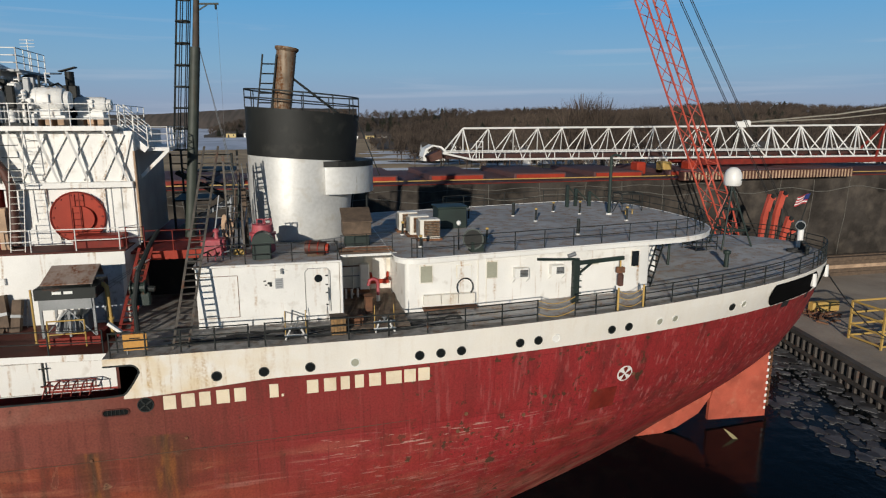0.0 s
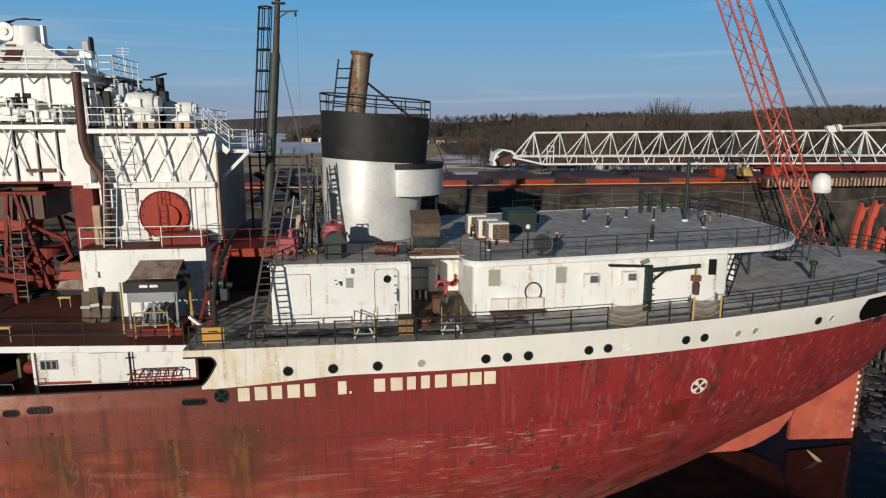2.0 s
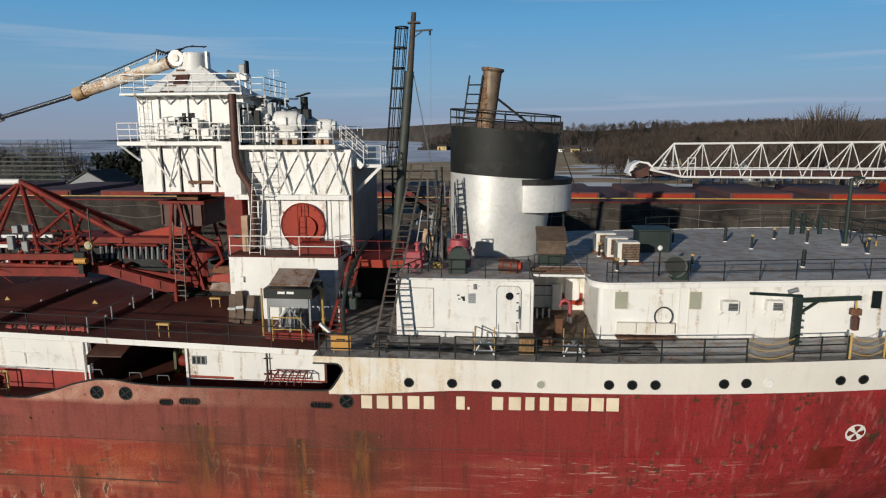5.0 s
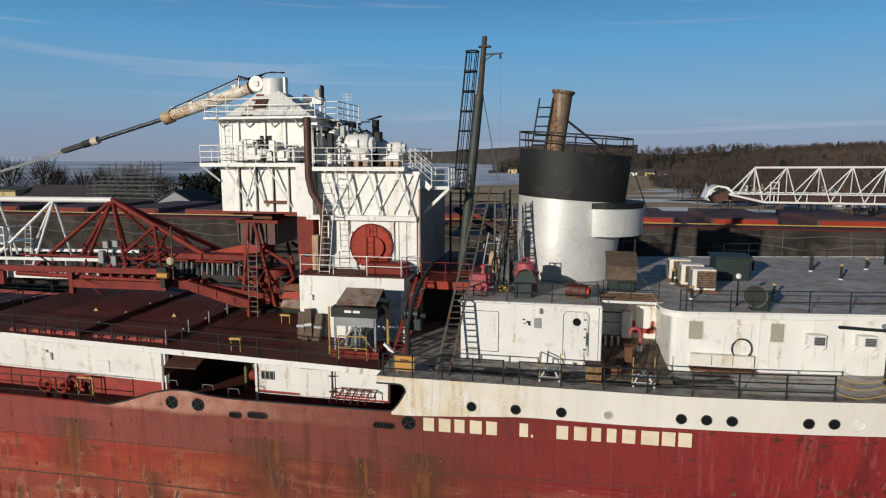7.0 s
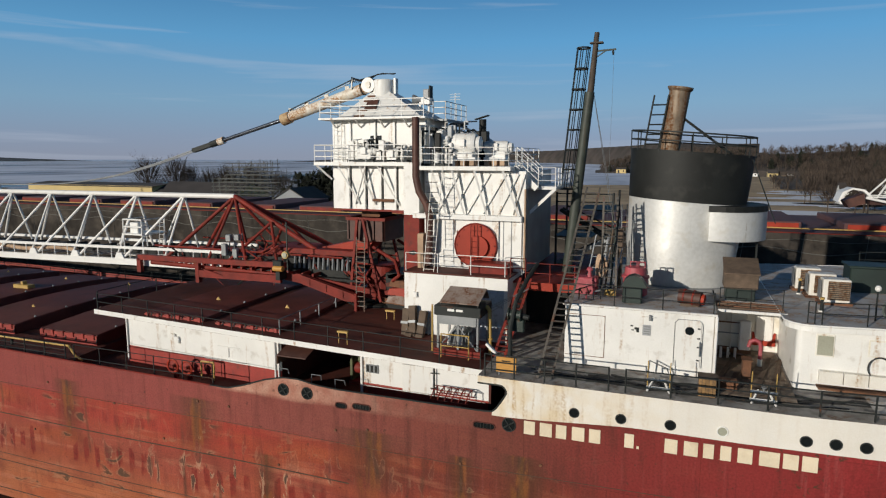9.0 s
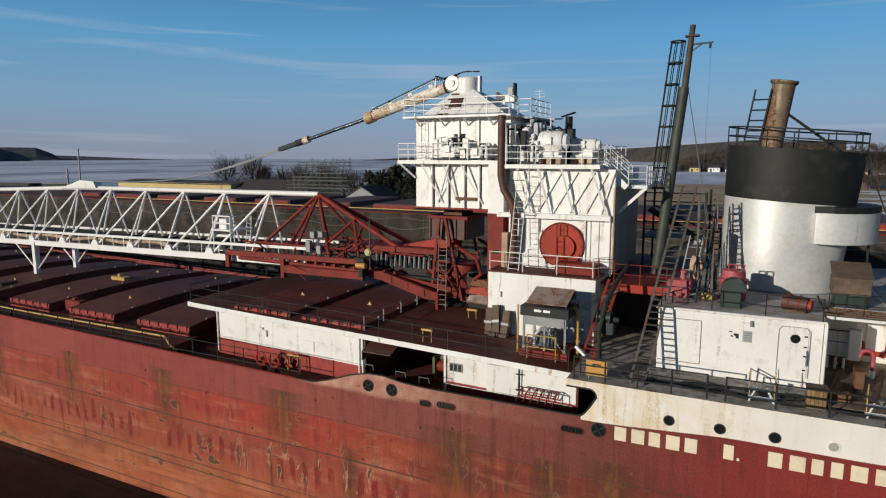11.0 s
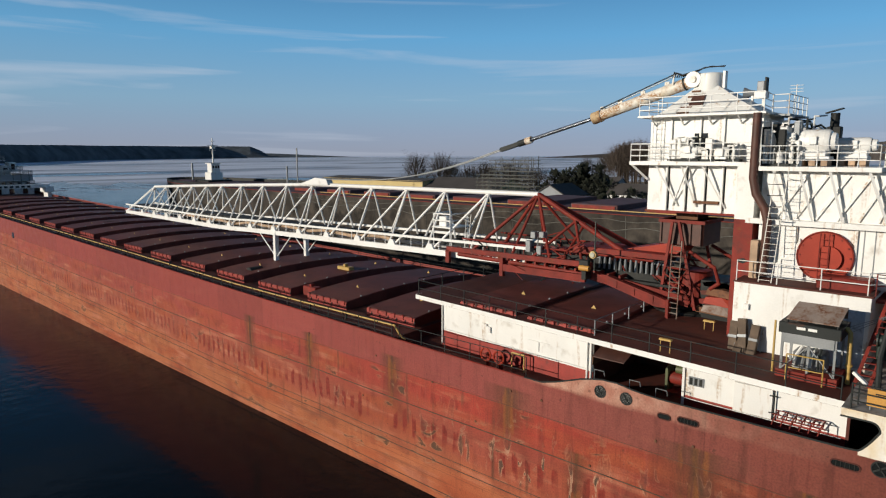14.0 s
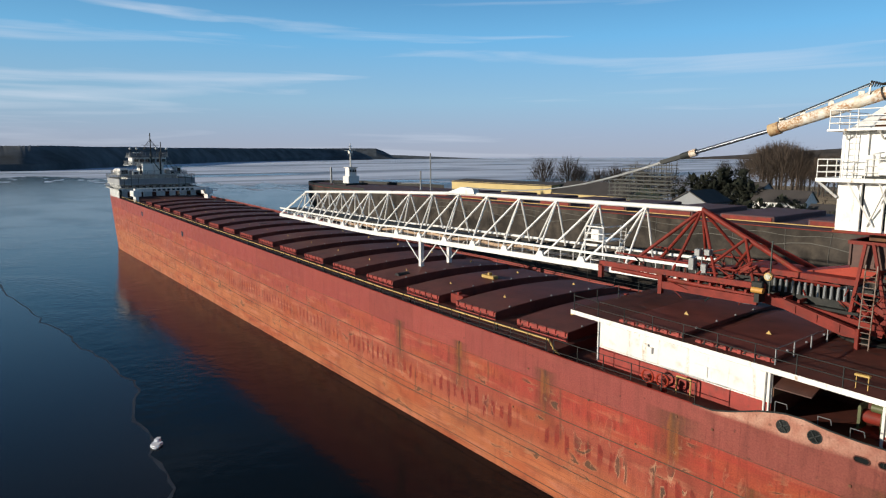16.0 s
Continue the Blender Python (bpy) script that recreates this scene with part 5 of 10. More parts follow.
part("wall_pipe", Geo().path([(7.95, 6.93, 13.7), (9.1, 6.93, 13.7)], 0.03), GREYSTEEL, rec)
part("wall_pipe", Geo().path([(8.75, 6.95, 12.6), (8.75, 6.95, 15.3)], 0.04), WHITE_RUST, rec)


def zsh(x):
    return sheer_aft(x)


def house_outline(x0, x1, hw, round_aft, rf=0.7):
    pts = []
    for i in range(7):
        a = math.pi + (math.pi / 2) * i / 6
        pts.append((x0 + rf + rf * math.cos(a), YC - hw + rf + rf * math.sin(a)))
    n = max(2, int((x1 - round_aft - x0 - rf) / 1.5))
    pts += [(x0 + rf + (x1 - round_aft - x0 - rf) * i / n, YC - hw) for i in range(1, n)]
    for i in range(25):
        a = -math.pi / 2 + math.pi * i / 24
        c, s = math.cos(a), math.sin(a)
        e = 0.75
        pts.append((x1 - round_aft + round_aft * abs(c) ** e, YC + hw * math.copysign(abs(s) ** e, s)))
    pts += [(x0 + rf + (x1 - round_aft - x0 - rf) * i / n, YC + hw) for i in range(n - 1, 0, -1)]
    for i in range(7):
        a = math.pi / 2 + (math.pi / 2) * i / 6
        pts.append((x0 + rf + rf * math.cos(a), YC + hw - rf + rf * math.sin(a)))
    return pts


aft = thing("after_house", (17.5, YC, 12.6), "long white crew deckhouse with windows, air conditioners and rust streaks", "deckhouse", kind="structure")
part("walls", Geo().prism(house_outline(11.0, 24.8, 7.55, 0.4, 0.25), 12.2, 15.2, zsh), WHITE, aft, smooth=True)
part("roof", Geo().prism(house_outline(10.5, 30.3, 8.15, 5.5, 1.1), 15.26, 15.44, zsh), GREYDECK, aft, "blue-grey roof deck with rust stains", smooth=True)
ring = house_outline(10.5, 30.3, 8.18, 5.5, 1.1)
g = Geo()
for (xa_, ya_), (xb_, yb_) in zip(ring, ring[1:] + ring[:1]):
    for lo, hi in ((15.17, 15.42),):
        g.add([(xa_, ya_, lo + zsh(xa_)), (xb_, yb_, lo + zsh(xb_)), (xb_, yb_, hi + zsh(xb_)), (xa_, ya_, hi + zsh(xa_))], [(0, 1, 2, 3)])
    d = Vector((xb_ - xa_, yb_ - ya_, 0)).normalized()
    g.tube((xa_, ya_, 15.42 + zsh(xa_)), (xb_, yb_, 15.42 + zsh(xb_)), 0.05, 6)
part("roof_edge", g, WHITE, aft, smooth=True)
part("soffit", Geo().prism(house_outline(10.6, 30.2, 8.1, 5.5, 1.1), 15.2, 15.255, zsh), WHITE, aft)
part("after_wall", Geo().box(24.8, 27.0, 6.5, 15.0, 12.6, 15.7), WHITE, aft)
YW = YC - 7.55


def house_window(x, w, z, h, material, name="window"):
    z += zsh(x)
    ob = part(name, Geo().box(x, x + w, YW - 0.03, YW + 0.02, z, z + h, 0.02), WHITE_RUST, aft)
    o2 = new("pane", Geo().box(x + 0.06, x + w - 0.06, YW - 0.045, YW, z + 0.06, z + h - 0.06).mesh("pane", material, BASE[aft]))
    o2.parent = ob
    return ob


house_window(11.72, 0.70, 14.0, 0.95, PALEGLASS)
house_window(13.62, 0.85, 14.1, 0.72, WHITE)
house_window(15.18, 0.66, 13.95, 0.95, PALEGLASS)
house_window(23.35, 0.55, 13.9, 0.95, GLASS_AND_HOLES)
house_window(21.0, 0.5, 14.2, 0.35, PALEGLASS, "vent")
part("panel_seam", Geo().box(14.75, 14.8, YW - 0.04, YW, 12.5, 15.3), WHITE_RUST, aft)
part("panel_seam", Geo().box(15.2, 15.24, YW - 0.04, YW, 12.5, 15.3), WHITE_RUST, aft)
for x in (16.65, 18.65):
    u = thing("air_conditioner", (x, YW - 0.25, 13.9 + zsh(x)), "white window air conditioner in a wall bracket", "air conditioner", "wall air conditioners")
    z = 13.95 + zsh(x)
    part("case", Geo().box(x, x + 0.75, YW - 0.42, YW + 0.01, z, z + 0.5, 0.03), WHITE, u)
    grl = part("grille", Geo().box(x + 0.25, x + 0.68, YW - 0.44, YW - 0.42, z + 0.06, z + 0.42), GREYSTEEL, u)
    for k in range(5):
        part("slat", Geo().box(x + 0.27, x + 0.66, YW - 0.455, YW - 0.44, z + 0.1 + 0.07 * k, z + 0.125 + 0.07 * k), RAILM, grl)
    for dx_ in (0.0, 0.75):
        part("bracket", Geo().path([(x + dx_, YW - 0.4, z - 0.03), (x + dx_, YW, z - 0.3)], 0.02), WHITE, u)
# locker and bench against the wall
bench = thing("deck_locker", (13.6, YW - 0.3, 12.5), "white wall locker with a dark rusty shelf below", "locker")
for k in range(3):
    part("door", Geo().box(11.9 + 0.9 * k, 12.77 + 0.9 * k, YW - 0.30, YW, 12.95, 13.45, 0.02), WHITE_RUST, bench)
part("shelf", Geo().box(11.85, 14.65, YW - 0.55, YW, 12.72, 12.80), RUST, bench)
hose = thing("hose_coil", (14.0, YW - 0.1, 13.4), "black hose hung in a coil on the white wall", "hose")
for k in range(3):
    part("loop", Geo().path([(14.05 + 0.42 * math.cos(a), YW - 0.1 - 0.03 * k, 13.75 + (0.44 + 0.02 * k) * math.sin(a)) for a in np.linspace(0, 2 * math.pi, 25)], 0.025), CABLE, hose)
davit = thing("davit_crane", (19.9, 1.9, 12.7), "dark green steel davit with a swung-out arm and brown hoist", "davit")
dx, dy, dz = 19.7, 2.1, poop_z(19.7)
part("column", Geo().box(dx - 0.17, dx + 0.17, dy - 0.17, dy + 0.17, dz, dz + 2.42, 0.04), GREEN, davit)
for k in range(6):
    part("rung", Geo().box(dx - 0.26, dx + 0.26, dy - 0.2, dy - 0.17, dz + 0.3 + 0.33 * k, dz + 0.35 + 0.33 * k), GREEN, davit)
part("arm", Geo().beam((dx - 0.2, dy, dz + 2.2), (dx + 2.9, dy + 0.4, dz + 2.28), 0.16, 0.2), GREEN, davit)
part("arm", Geo().beam((dx + 0.15, dy, dz + 2.42), (dx - 2.5, dy - 1.0, dz + 2.75), 0.11, 0.12), GREEN, davit)
part("strut", Geo().beam((dx + 0.1, dy, dz + 1.6), (dx + 0.9, dy + 0.1, dz + 2.15), 0.1, 0.1), GREEN, davit)
part("base_plate", Geo().box(dx - 0.4, dx + 0.4, dy - 0.4, dy + 0.4, dz, dz + 0.1), RUST, davit)
part("winch", Geo().tube((dx - 0.5, dy - 0.1, dz + 2.62), (dx - 0.1, dy - 0.1, dz + 2.75), 0.10, 10), GREYSTEEL, davit)
part("hoist", Geo().lathe((dx + 2.75, dy + 0.35, dz + 0.75), [(0.05, 0), (0.16, 0.05), (0.17, 0.6), (0.08, 0.75)], 12), BROWNPIPE, davit)
part("trolley", Geo().box(dx + 2.5, dx + 2.95, dy + 0.22, dy + 0.48, dz + 1.5, dz + 1.8, 0.04), RUST, davit)
part("hoist_chain", Geo().tube((dx + 2.72, dy + 0.35, dz + 1.7), (dx + 2.72, dy + 0.38, dz + 2.25), 0.05, 6), YELLOW, davit)

# ---------- funnel ----------


def stack_ring(z, grow=0.0, n=48):
    k = (z - 15.0) / 8.0
    cx, ax, ay = 6.05 + 0.48 * k, 2.75 + 0.42 * k + grow, 2.15 + 0.1 * k + grow
    out = []
    for i in range(n):
        a = 2 * math.pi * i / n
        x = cx + ax * math.cos(a)
        out.append((x, YC + ay * math.sin(a), z - 0.075 * (x - cx) * min(1.0, k * 1.4)))
    return out


stack = thing("funnel", (6.1, YC, 15.4), "raked oval funnel, silver-white with a broad black top", "funnel")
rows = [stack_ring(z) for z in (15.3, 16.5, 17.7, 18.9, 20.0)]
part("casing", Geo().grid([r + r[:1] for r in rows]), SILVER, stack, smooth=True)
rows = [stack_ring(z, 0.02) for z in (20.0, 21.3, 22.6)]
part("black_top", Geo().grid([r + r[:1] for r in rows]), BLACK, stack, smooth=True)
part("cap", Geo().add(stack_ring(22.45), [tuple(range(48))]), BLACK, stack)
part("foot_plate", Geo().grid([r + r[:1] for r in (stack_ring(15.46, 0.3), stack_ring(15.5, 0.02))]), GREYSTEEL, stack)
duct = Geo()
pr = []
for i in range(17):
    a = -math.pi / 2 + math.pi * i / 16
    pr.append((8.2 + 2.2 * math.cos(a), YC + 2.45 * math.sin(a)))
duct.prism([(7.5, YC - 2.35)] + pr + [(7.5, YC + 2.35)], 18.05, 19.55)
part("side_duct", duct, SILVER, stack, smooth=True)
part("duct_cap", Geo().prism([(7.45, YC - 2.38)] + [(x + 0.03, YC + (y - YC) * 1.01) for x, y in pr] + [(7.45, YC + 2.38)], 19.55, 19.85), BLACK, stack)
part("duct_leg", Geo().tube((9.9, 9.6, 15.4), (9.9, 9.6, 18.05), 0.06), RAILM, stack)
pa, pb = Vector((5.28, 9.7, 22.2)), Vector((5.76, 9.7, 25.85))
pd = (pb - pa).normalized()
part("exhaust_pipe", Geo().tube(pa, pb, 0.53, 28, caps=False).tube(pb - pd * 0.12, pb, 0.535, 28, 0.64, caps=False).tube(pb, pb + pd * 0.10, 0.64, 28, caps=False).tube(pb + pd * 0.10, pb + pd * 0.101, 0.64, 28, 0.47, caps=False).tube(pb + pd * 0.1, pb - pd * 0.9, 0.47, 28), RUSTPIPE, stack, smooth=True)
part("pipe_collar", Geo().tube(pa + pd * 0.05, pa + pd * 0.35, 0.58, 28), BLACK, stack, smooth=True)
part("stay", Geo().tube((5.8, 9.7, 24.5), (8.6, 9.3, 22.3), 0.075), RAILM, stack)
rr = stack_ring(22.6, 0.02)
part("top_rail", Geo().path([(x, y, z + 0.95) for x, y, z in rr + rr[:1]], 0.042), RAILM, stack)
part("top_rail", Geo().path([(x, y, z + 0.5) for x, y, z in rr + rr[:1]], 0.034), RAILM, stack)
for i in range(0, 48, 4):
    x, y, z = rr[i]
    part("rail_post", Geo().tube((x, y, z - 0.1), (x, y, z + 0.95), 0.03), RAILM, stack)
fl = ladder((4.42, 9.3, 22.5), (4.86, 9.3, 25.55), (1, 0, 0), "dark steel ladder frame beside the exhaust pipe", width=0.72, step=0.5, r=0.045, rung_r=0.04)
lad2 = ladder((3.35, 9.0, 15.6), (3.25, 8.9, 19.8), (0.5, 0.8, 0), "grey ladder up the front of the funnel", GREYSTEEL)
part("stay_wire", Geo().tube((9.4, 9.3, 22.2), (10.6, 8.9, 19.0), 0.03), RAILM, stack)

# ---------- mast with a caged ladder ----------
mast = thing("mast", (-0.3, YC, 12.5), "raked dark green pole mast with a brown topmast and caged ladder", "mast")
m0, m1, m2 = Vector((-0.45, 10.2, 10.5)), Vector((1.02, 10.2, 25.9)), Vector((1.3, 10.2, 29.1))
part("lower_pole", Geo().tube(m0, m1, 0.31, 16, 0.26), MASTP, mast, smooth=True)
part("upper_pole", Geo().tube(m1 - Vector((0, 0, 0.4)), m2, 0.19, 12, 0.14), TOPMAST, mast, "dark brown topmast", smooth=True)
part("yard", Geo().beam((1.2, 10.2, 28.1), (2.35, 10.2, 28.15), 0.09, 0.09), GREEN, mast)
part("yard_brace", Geo().beam((1.2, 10.2, 27.7), (1.8, 10.2, 28.1), 0.06, 0.06), GREEN, mast)
part("lamp", Geo().lathe((2.2, 10.2, 27.85), [(0.03, 0), (0.06, 0.05), (0.06, 0.2), (0.03, 0.25)], 10), RAILM, mast)
part("head_plate", Geo().box(0.95, 1.65, 10.0, 10.4, 28.5, 28.58), TOPMAST, mast)
for k, (z0, z1) in enumerate(((20.5, 28.3),)):
    axis = lambda z: Vector((m0.x + (m2.x - m0.x) * (z - m0.z) / (m2.z - m0.z), 10.2, z))
    for j in range(8):
        z = z0 + (z1 - z0) * j / 7
        c = axis(z) + Vector((-0.62, 0, 0))
        part("cage_hoop", Geo().path([c + Vector((0.36 * math.cos(a), 0.36 * math.sin(a), 0)) for a in np.linspace(0, 2 * math.pi, 13)], 0.045, 6), RAILM, mast)
    for a in np.linspace(0, 2 * math.pi, 8)[:-1]:
        o = Vector((-0.62 + 0.36 * math.cos(a), 0.36 * math.sin(a), 0))
        part("cage_bar", Geo().tube(axis(z0) + o, axis(z1) + o, 0.028, 5), RAILM, mast)
for y in (9.7, 10.7):
    part("stay", Geo().tube((1.1, 10.2, 26.5), (2.6, y + 0.4, 18.5), 0.014, 4), GREYSTEEL, mast)
part("halyard", Geo().tube((2.25, 10.2, 28.0), (2.2, 10.1, 15.5), 0.006, 4), GREYSTEEL, mast)

# ---------- hoist tower ----------
base = thing("tower_base_house", (-5.2, YC, 12.4), "white steel base house of the boom hoist tower", "deckhouse", kind="structure")
part("walls", Geo().box(-8.15, -2.22, 5.19, 16.1, 12.2, 15.95), WHITE, base)
part("top_plate", Geo().box(-8.2, -2.15, 5.14, 16.15, 15.95, 16.03), DECKRED, base)
part("side_panel", Geo().box(-4.1, -2.4, 5.15, 5.19, 12.6, 15.3), mat("pale_blue_grey_panel", (0.42, 0.46, 0.52), 0.6, var=0.15, scale=2, dirt=0.3), base)
part("lamp_box", Geo().box(-7.6, -7.35, 5.05, 5.19, 14.6, 14.9, 0.02), WHITE, base)
tow = thing("hoist_tower", (-6, YC, 16), "white steel hoist tower with ribbed sides, platforms and a red lower column", "tower", kind="structure")
part("after_block", Geo().box(-7.7, -1.8, 7.1, 14.2, 16.0, 21.55), WHITE, tow)
part("after_block_side", Geo().box(-1.8, -1.74, 7.3, 14.0, 16.0, 20.6), GREYSTEEL, tow)
part("girder", Geo().box(-8.3, -1.9, 6.72, 7.1, 18.85, 19.12, 0.03), WHITE, tow)
for x0, x1 in ((-6.9, -5.6), (-6.0, -4.7), (-5.1, -3.8), (-4.2, -2.9), (-3.3, -2.2), (-2.5, -1.85)):
    part("rib", Geo().beam((x0, 7.04, 19.2), (x1, 7.04, 21.4), 0.10, 0.10), WHITE, tow)
for x0, x1 in ((-7.1, -6.3), (-5.9, -5.2), (-4.6, -3.9), (-3.0, -2.1)):
    part("strut", Geo().beam((x0, 6.55, 21.7), (x1, 6.85, 19.1), 0.10, 0.10), WHITE, tow)
for x in (-5.9, -3.3, -2.0):
    part("rib", Geo().box(x - 0.05, x + 0.05, 6.98, 7.1, 16.1, 18.85), WHITE, tow)
part("column", Geo().box(-8.9, -7.95, 6.87, 9.6, 19.0, 22.0), WHITE, tow)
part("column_foot", Geo().box(-8.9, -7.95, 6.87, 9.6, 12.4, 19.0), RED, tow, "red painted column foot")
part("fore_block", Geo().box(-14.6, -8.85, 8.7, 12.64, 19.05, 21.9), WHITE, tow)
for x in (-13.4, -12.3, -11.2, -10.2, -9.4):
    part("rib", Geo().box(x - 0.05, x + 0.05, 8.50, 8.7, 19.1, 21.8), WHITE, tow)
    part("gap", Geo().box(x + 0.06, x + 0.13, 8.68, 8.705, 19.2, 21.7), RAILM, tow)
for x0, x1 in ((-13.9, -12.7), (-12.4, -11.6), (-11.2, -10.0), (-12.0, -13.0)):
    part("strut", Geo().beam((x0, 8.1, 21.75), (x1, 8.62, 19.4), 0.08, 0.08), WHITE, tow)
part("fore_block_foot", Geo().box(-14.7, -8.8, 8.6, 12.74, 18.97, 19.08), RED, tow)
part("bracket", Geo().box(-11.7, -10.3, 8.4, 8.7, 19.6, 19.75), RUST, tow)
part("upper_house", Geo().box(-14.6, -8.3, 8.75, 12.6, 21.95, 24.55), WHITE, tow)
for x in (-13.3, -11.6, -10.3):
    part("rib", Geo().box(x - 0.05, x + 0.05, 8.62, 8.75, 22.1, 24.5), WHITE, tow)
part("window", Geo().box(-8.75, -8.38, 8.70, 8.75, 22.7, 24.2), GLASS_AND_HOLES, tow)
part("doorway", Geo().box(-11.95, -11.2, 8.72, 8.76, 22.2, 23.6), GLASS_AND_HOLES, tow)
part("platform", Geo().box(-15.5, -8.2, 7.9, 13.4, 21.78, 22.0), WHITE, tow)
part("platform", Geo().box(-7.75, -2.5, 6.45, 14.6, 21.58, 21.80), WHITE, tow)
part("platform_brace", Geo().beam((-15.4, 8.0, 21.8), (-14.6, 8.6, 20.9), 0.08, 0.12), WHITE, tow)
part("side_platform", Geo().box(-1.9, -0.3, 7.9, 13.4, 20.55, 20.72), WHITE, tow)
part("platform_brace", Geo().beam((-0.35, 8.0, 20.6), (-1.8, 8.0, 19.2), 0.14, 0.16), WHITE, tow)
part("stair", Geo().beam((-2.6, 7.6, 21.8), (-1.3, 7.6, 20.6), 0.10, 0.30), WHITE, tow)
part("stair", Geo().beam((-2.6, 8.4, 21.8), (-1.3, 8.4, 20.6), 0.10, 0.30), WHITE, tow)
part("top_platform", Geo().box(-15.1, -8.0, 7.9, 13.5, 24.55, 24.66), WHITE, tow)
part("top_platform", Geo().box(-8.0, -7.2, 9.4, 13.5, 24.45, 24.56), GREYSTEEL, tow)
for x in (-14.3, -12.6, -11.0, -9.4):
    part("knee", Geo().beam((x, 8.0, 24.55), (x, 8.7, 24.1), 0.07, 0.07), WHITE, tow)
part("roof", Geo().add([(-14.3, 8.7, 24.66), (-8.5, 8.7, 24.66), (-8.5, 12.6, 24.66), (-14.3, 12.6, 24.66), (-12.6, 10.2, 26.35), (-11.3, 10.2, 26.35), (-11.3, 11.2, 26.35), (-12.6, 11.2, 26.35)], [(0, 1, 5, 4), (1, 2, 6, 5), (2, 3, 7, 6), (3, 0, 4, 7), (4, 5, 6, 7), (3, 2, 1, 0)]), WHITE, tow, "white pyramid roof")
part("hatch", Geo().add([(-12.55, 9.2, 25.22), (-11.75, 9.2, 25.22), (-11.8, 9.75, 25.85), (-12.5, 9.75, 25.85), (-12.55, 9.12, 25.26), (-11.75, 9.12, 25.26), (-11.8, 9.68, 25.9), (-12.5, 9.68, 25.9)], [(0, 1, 2, 3), (4, 7, 6, 5), (0, 4, 5, 1), (1, 5, 6, 2), (2, 6, 7, 3), (3, 7, 4, 0)]), BROWNPIPE, tow)
for k in range(5):
    part("step", Geo().box(-13.1 + 0.1 * k, -12.4 + 0.05 * k, 8.75 + 0.28 * k, 8.85 + 0.28 * k, 24.75 + 0.32 * k, 24.85 + 0.32 * k), RUST, tow)
part("head_drum", Geo().lathe((-11.9, YC, 26.1), [(0.70, 0), (0.72, 0.1), (0.72, 0.95), (0.66, 1.02)], 28), WHITE, tow, smooth=True)
part("head_plate", Geo().box(-11.18, -11.04, 10.5, 10.9, 26.1, 27.2), WHITE, tow)
part("red_door", Geo().tube((-4.55, 6.9, 17.42), (-4.55, 7.12, 17.42), 1.22, 40), REDBRIGHT, tow, "round dull red access cover")
part("cover_boss", Geo().tube((-4.4, 6.72, 17.35), (-4.4, 6.92, 17.35), 0.62, 28), REDBRIGHT, tow)
for k in range(14):
    a = 2 * math.pi * k / 14
    part("bolt", Geo().tube((-4.55 + 1.1 * math.cos(a), 6.86, 17.42 + 1.1 * math.sin(a)), (-4.55 + 1.1 * math.cos(a), 6.92, 17.42 + 1.1 * math.sin(a)), 0.05, 8), RED, tow)
part("cover_ring", Geo().path([(-4.55 + 1.22 * math.cos(a), 6.9, 17.42 + 1.22 * math.sin(a)) for a in np.linspace(0, 2 * math.pi, 41)], 0.045), RED, tow)
part("corner_pipe", Geo().tube((-1.78, 7.0, 16.1), (-1.78, 7.0, 20.6), 0.06, 8), TANBELT, tow, "rust-yellow corner pipe")
for x in (-2.55, -3.0):
    part("panel_edge", Geo().box(x - 0.02, x + 0.02, 7.07, 7.1, 16.1, 18.85), GREYSTEEL, tow)
part("red_scar", Geo().side([(-8.6, 16.85), (-8.3, 16.95), (-8.05, 16.8), (-8.3, 16.65), (-8.55, 16.7)], 6.84, 6.87), BLACK, tow)
part("gusset", Geo().side([(-7.6, 16.1), (-5.4, 16.1), (-5.7, 18.2), (-6.1, 17.4)], 6.95, 7.1), WHITE, tow)
ladder((-4.55, 6.62, 16.1), (-4.55, 6.62, 18.6), (1, 0, 0), "small rusty ladder on the red access cover", RED, width=0.4)
for x0, y0 in ((-3.4, 5.7),):
    part("red_box", Geo().box(-4.6, -2.4, 5.9, 7.0, 16.03, 16.6, 0.05), RED, tow)

RW = "white tubular railing on the hoist tower"
railing([(-8.1, 5.3, 16.03), (-2.4, 5.3, 16.03), (-1.7, 6.2, 16.03)], RW, WHITE, step=1.9, rails=2)
railing([(-15.45, 12.9, 22.0), (-15.45, 7.95, 22.0), (-8.3, 7.95, 22.0)], RW, WHITE, step=1.2, rails=3)
railing([(-7.7, 6.5, 21.8), (-2.6, 6.5, 21.8)], RW, WHITE, step=0.9, rails=3)
railing([(-2.6, 6.5, 21.8), (-2.6, 14.0, 21.8)], RW, WHITE, step=1.5, rails=3)
railing([(-2.4, 7.5, 21.8), (-1.2, 7.5, 20.72), (-0.35, 7.95, 20.72), (-0.35, 13.2, 20.72)], RW, WHITE, step=0.9, rails=3)
railing([(-2.4, 8.5, 21.8), (-1.2, 8.5, 20.72)], RW, WHITE, step=0.9, rails=3)
railing([(-15.0, 13.2, 24.66), (-15.0, 7.95, 24.66), (-8.1, 7.95, 24.66), (-8.1, 9.5, 24.56)], RW, WHITE, step=1.3, rails=3)
railing([(-8.1, 9.45, 24.56), (-7.3, 9.45, 24.56), (-7.3, 13.3, 24.56)], RW, WHITE, step=1.1, rails=3)
ladder((-14.1, 8.5, 22.0), (-14.1, 8.5, 24.6), (1, 0, 0), "white ladder up the upper house", WHITE, width=0.5)
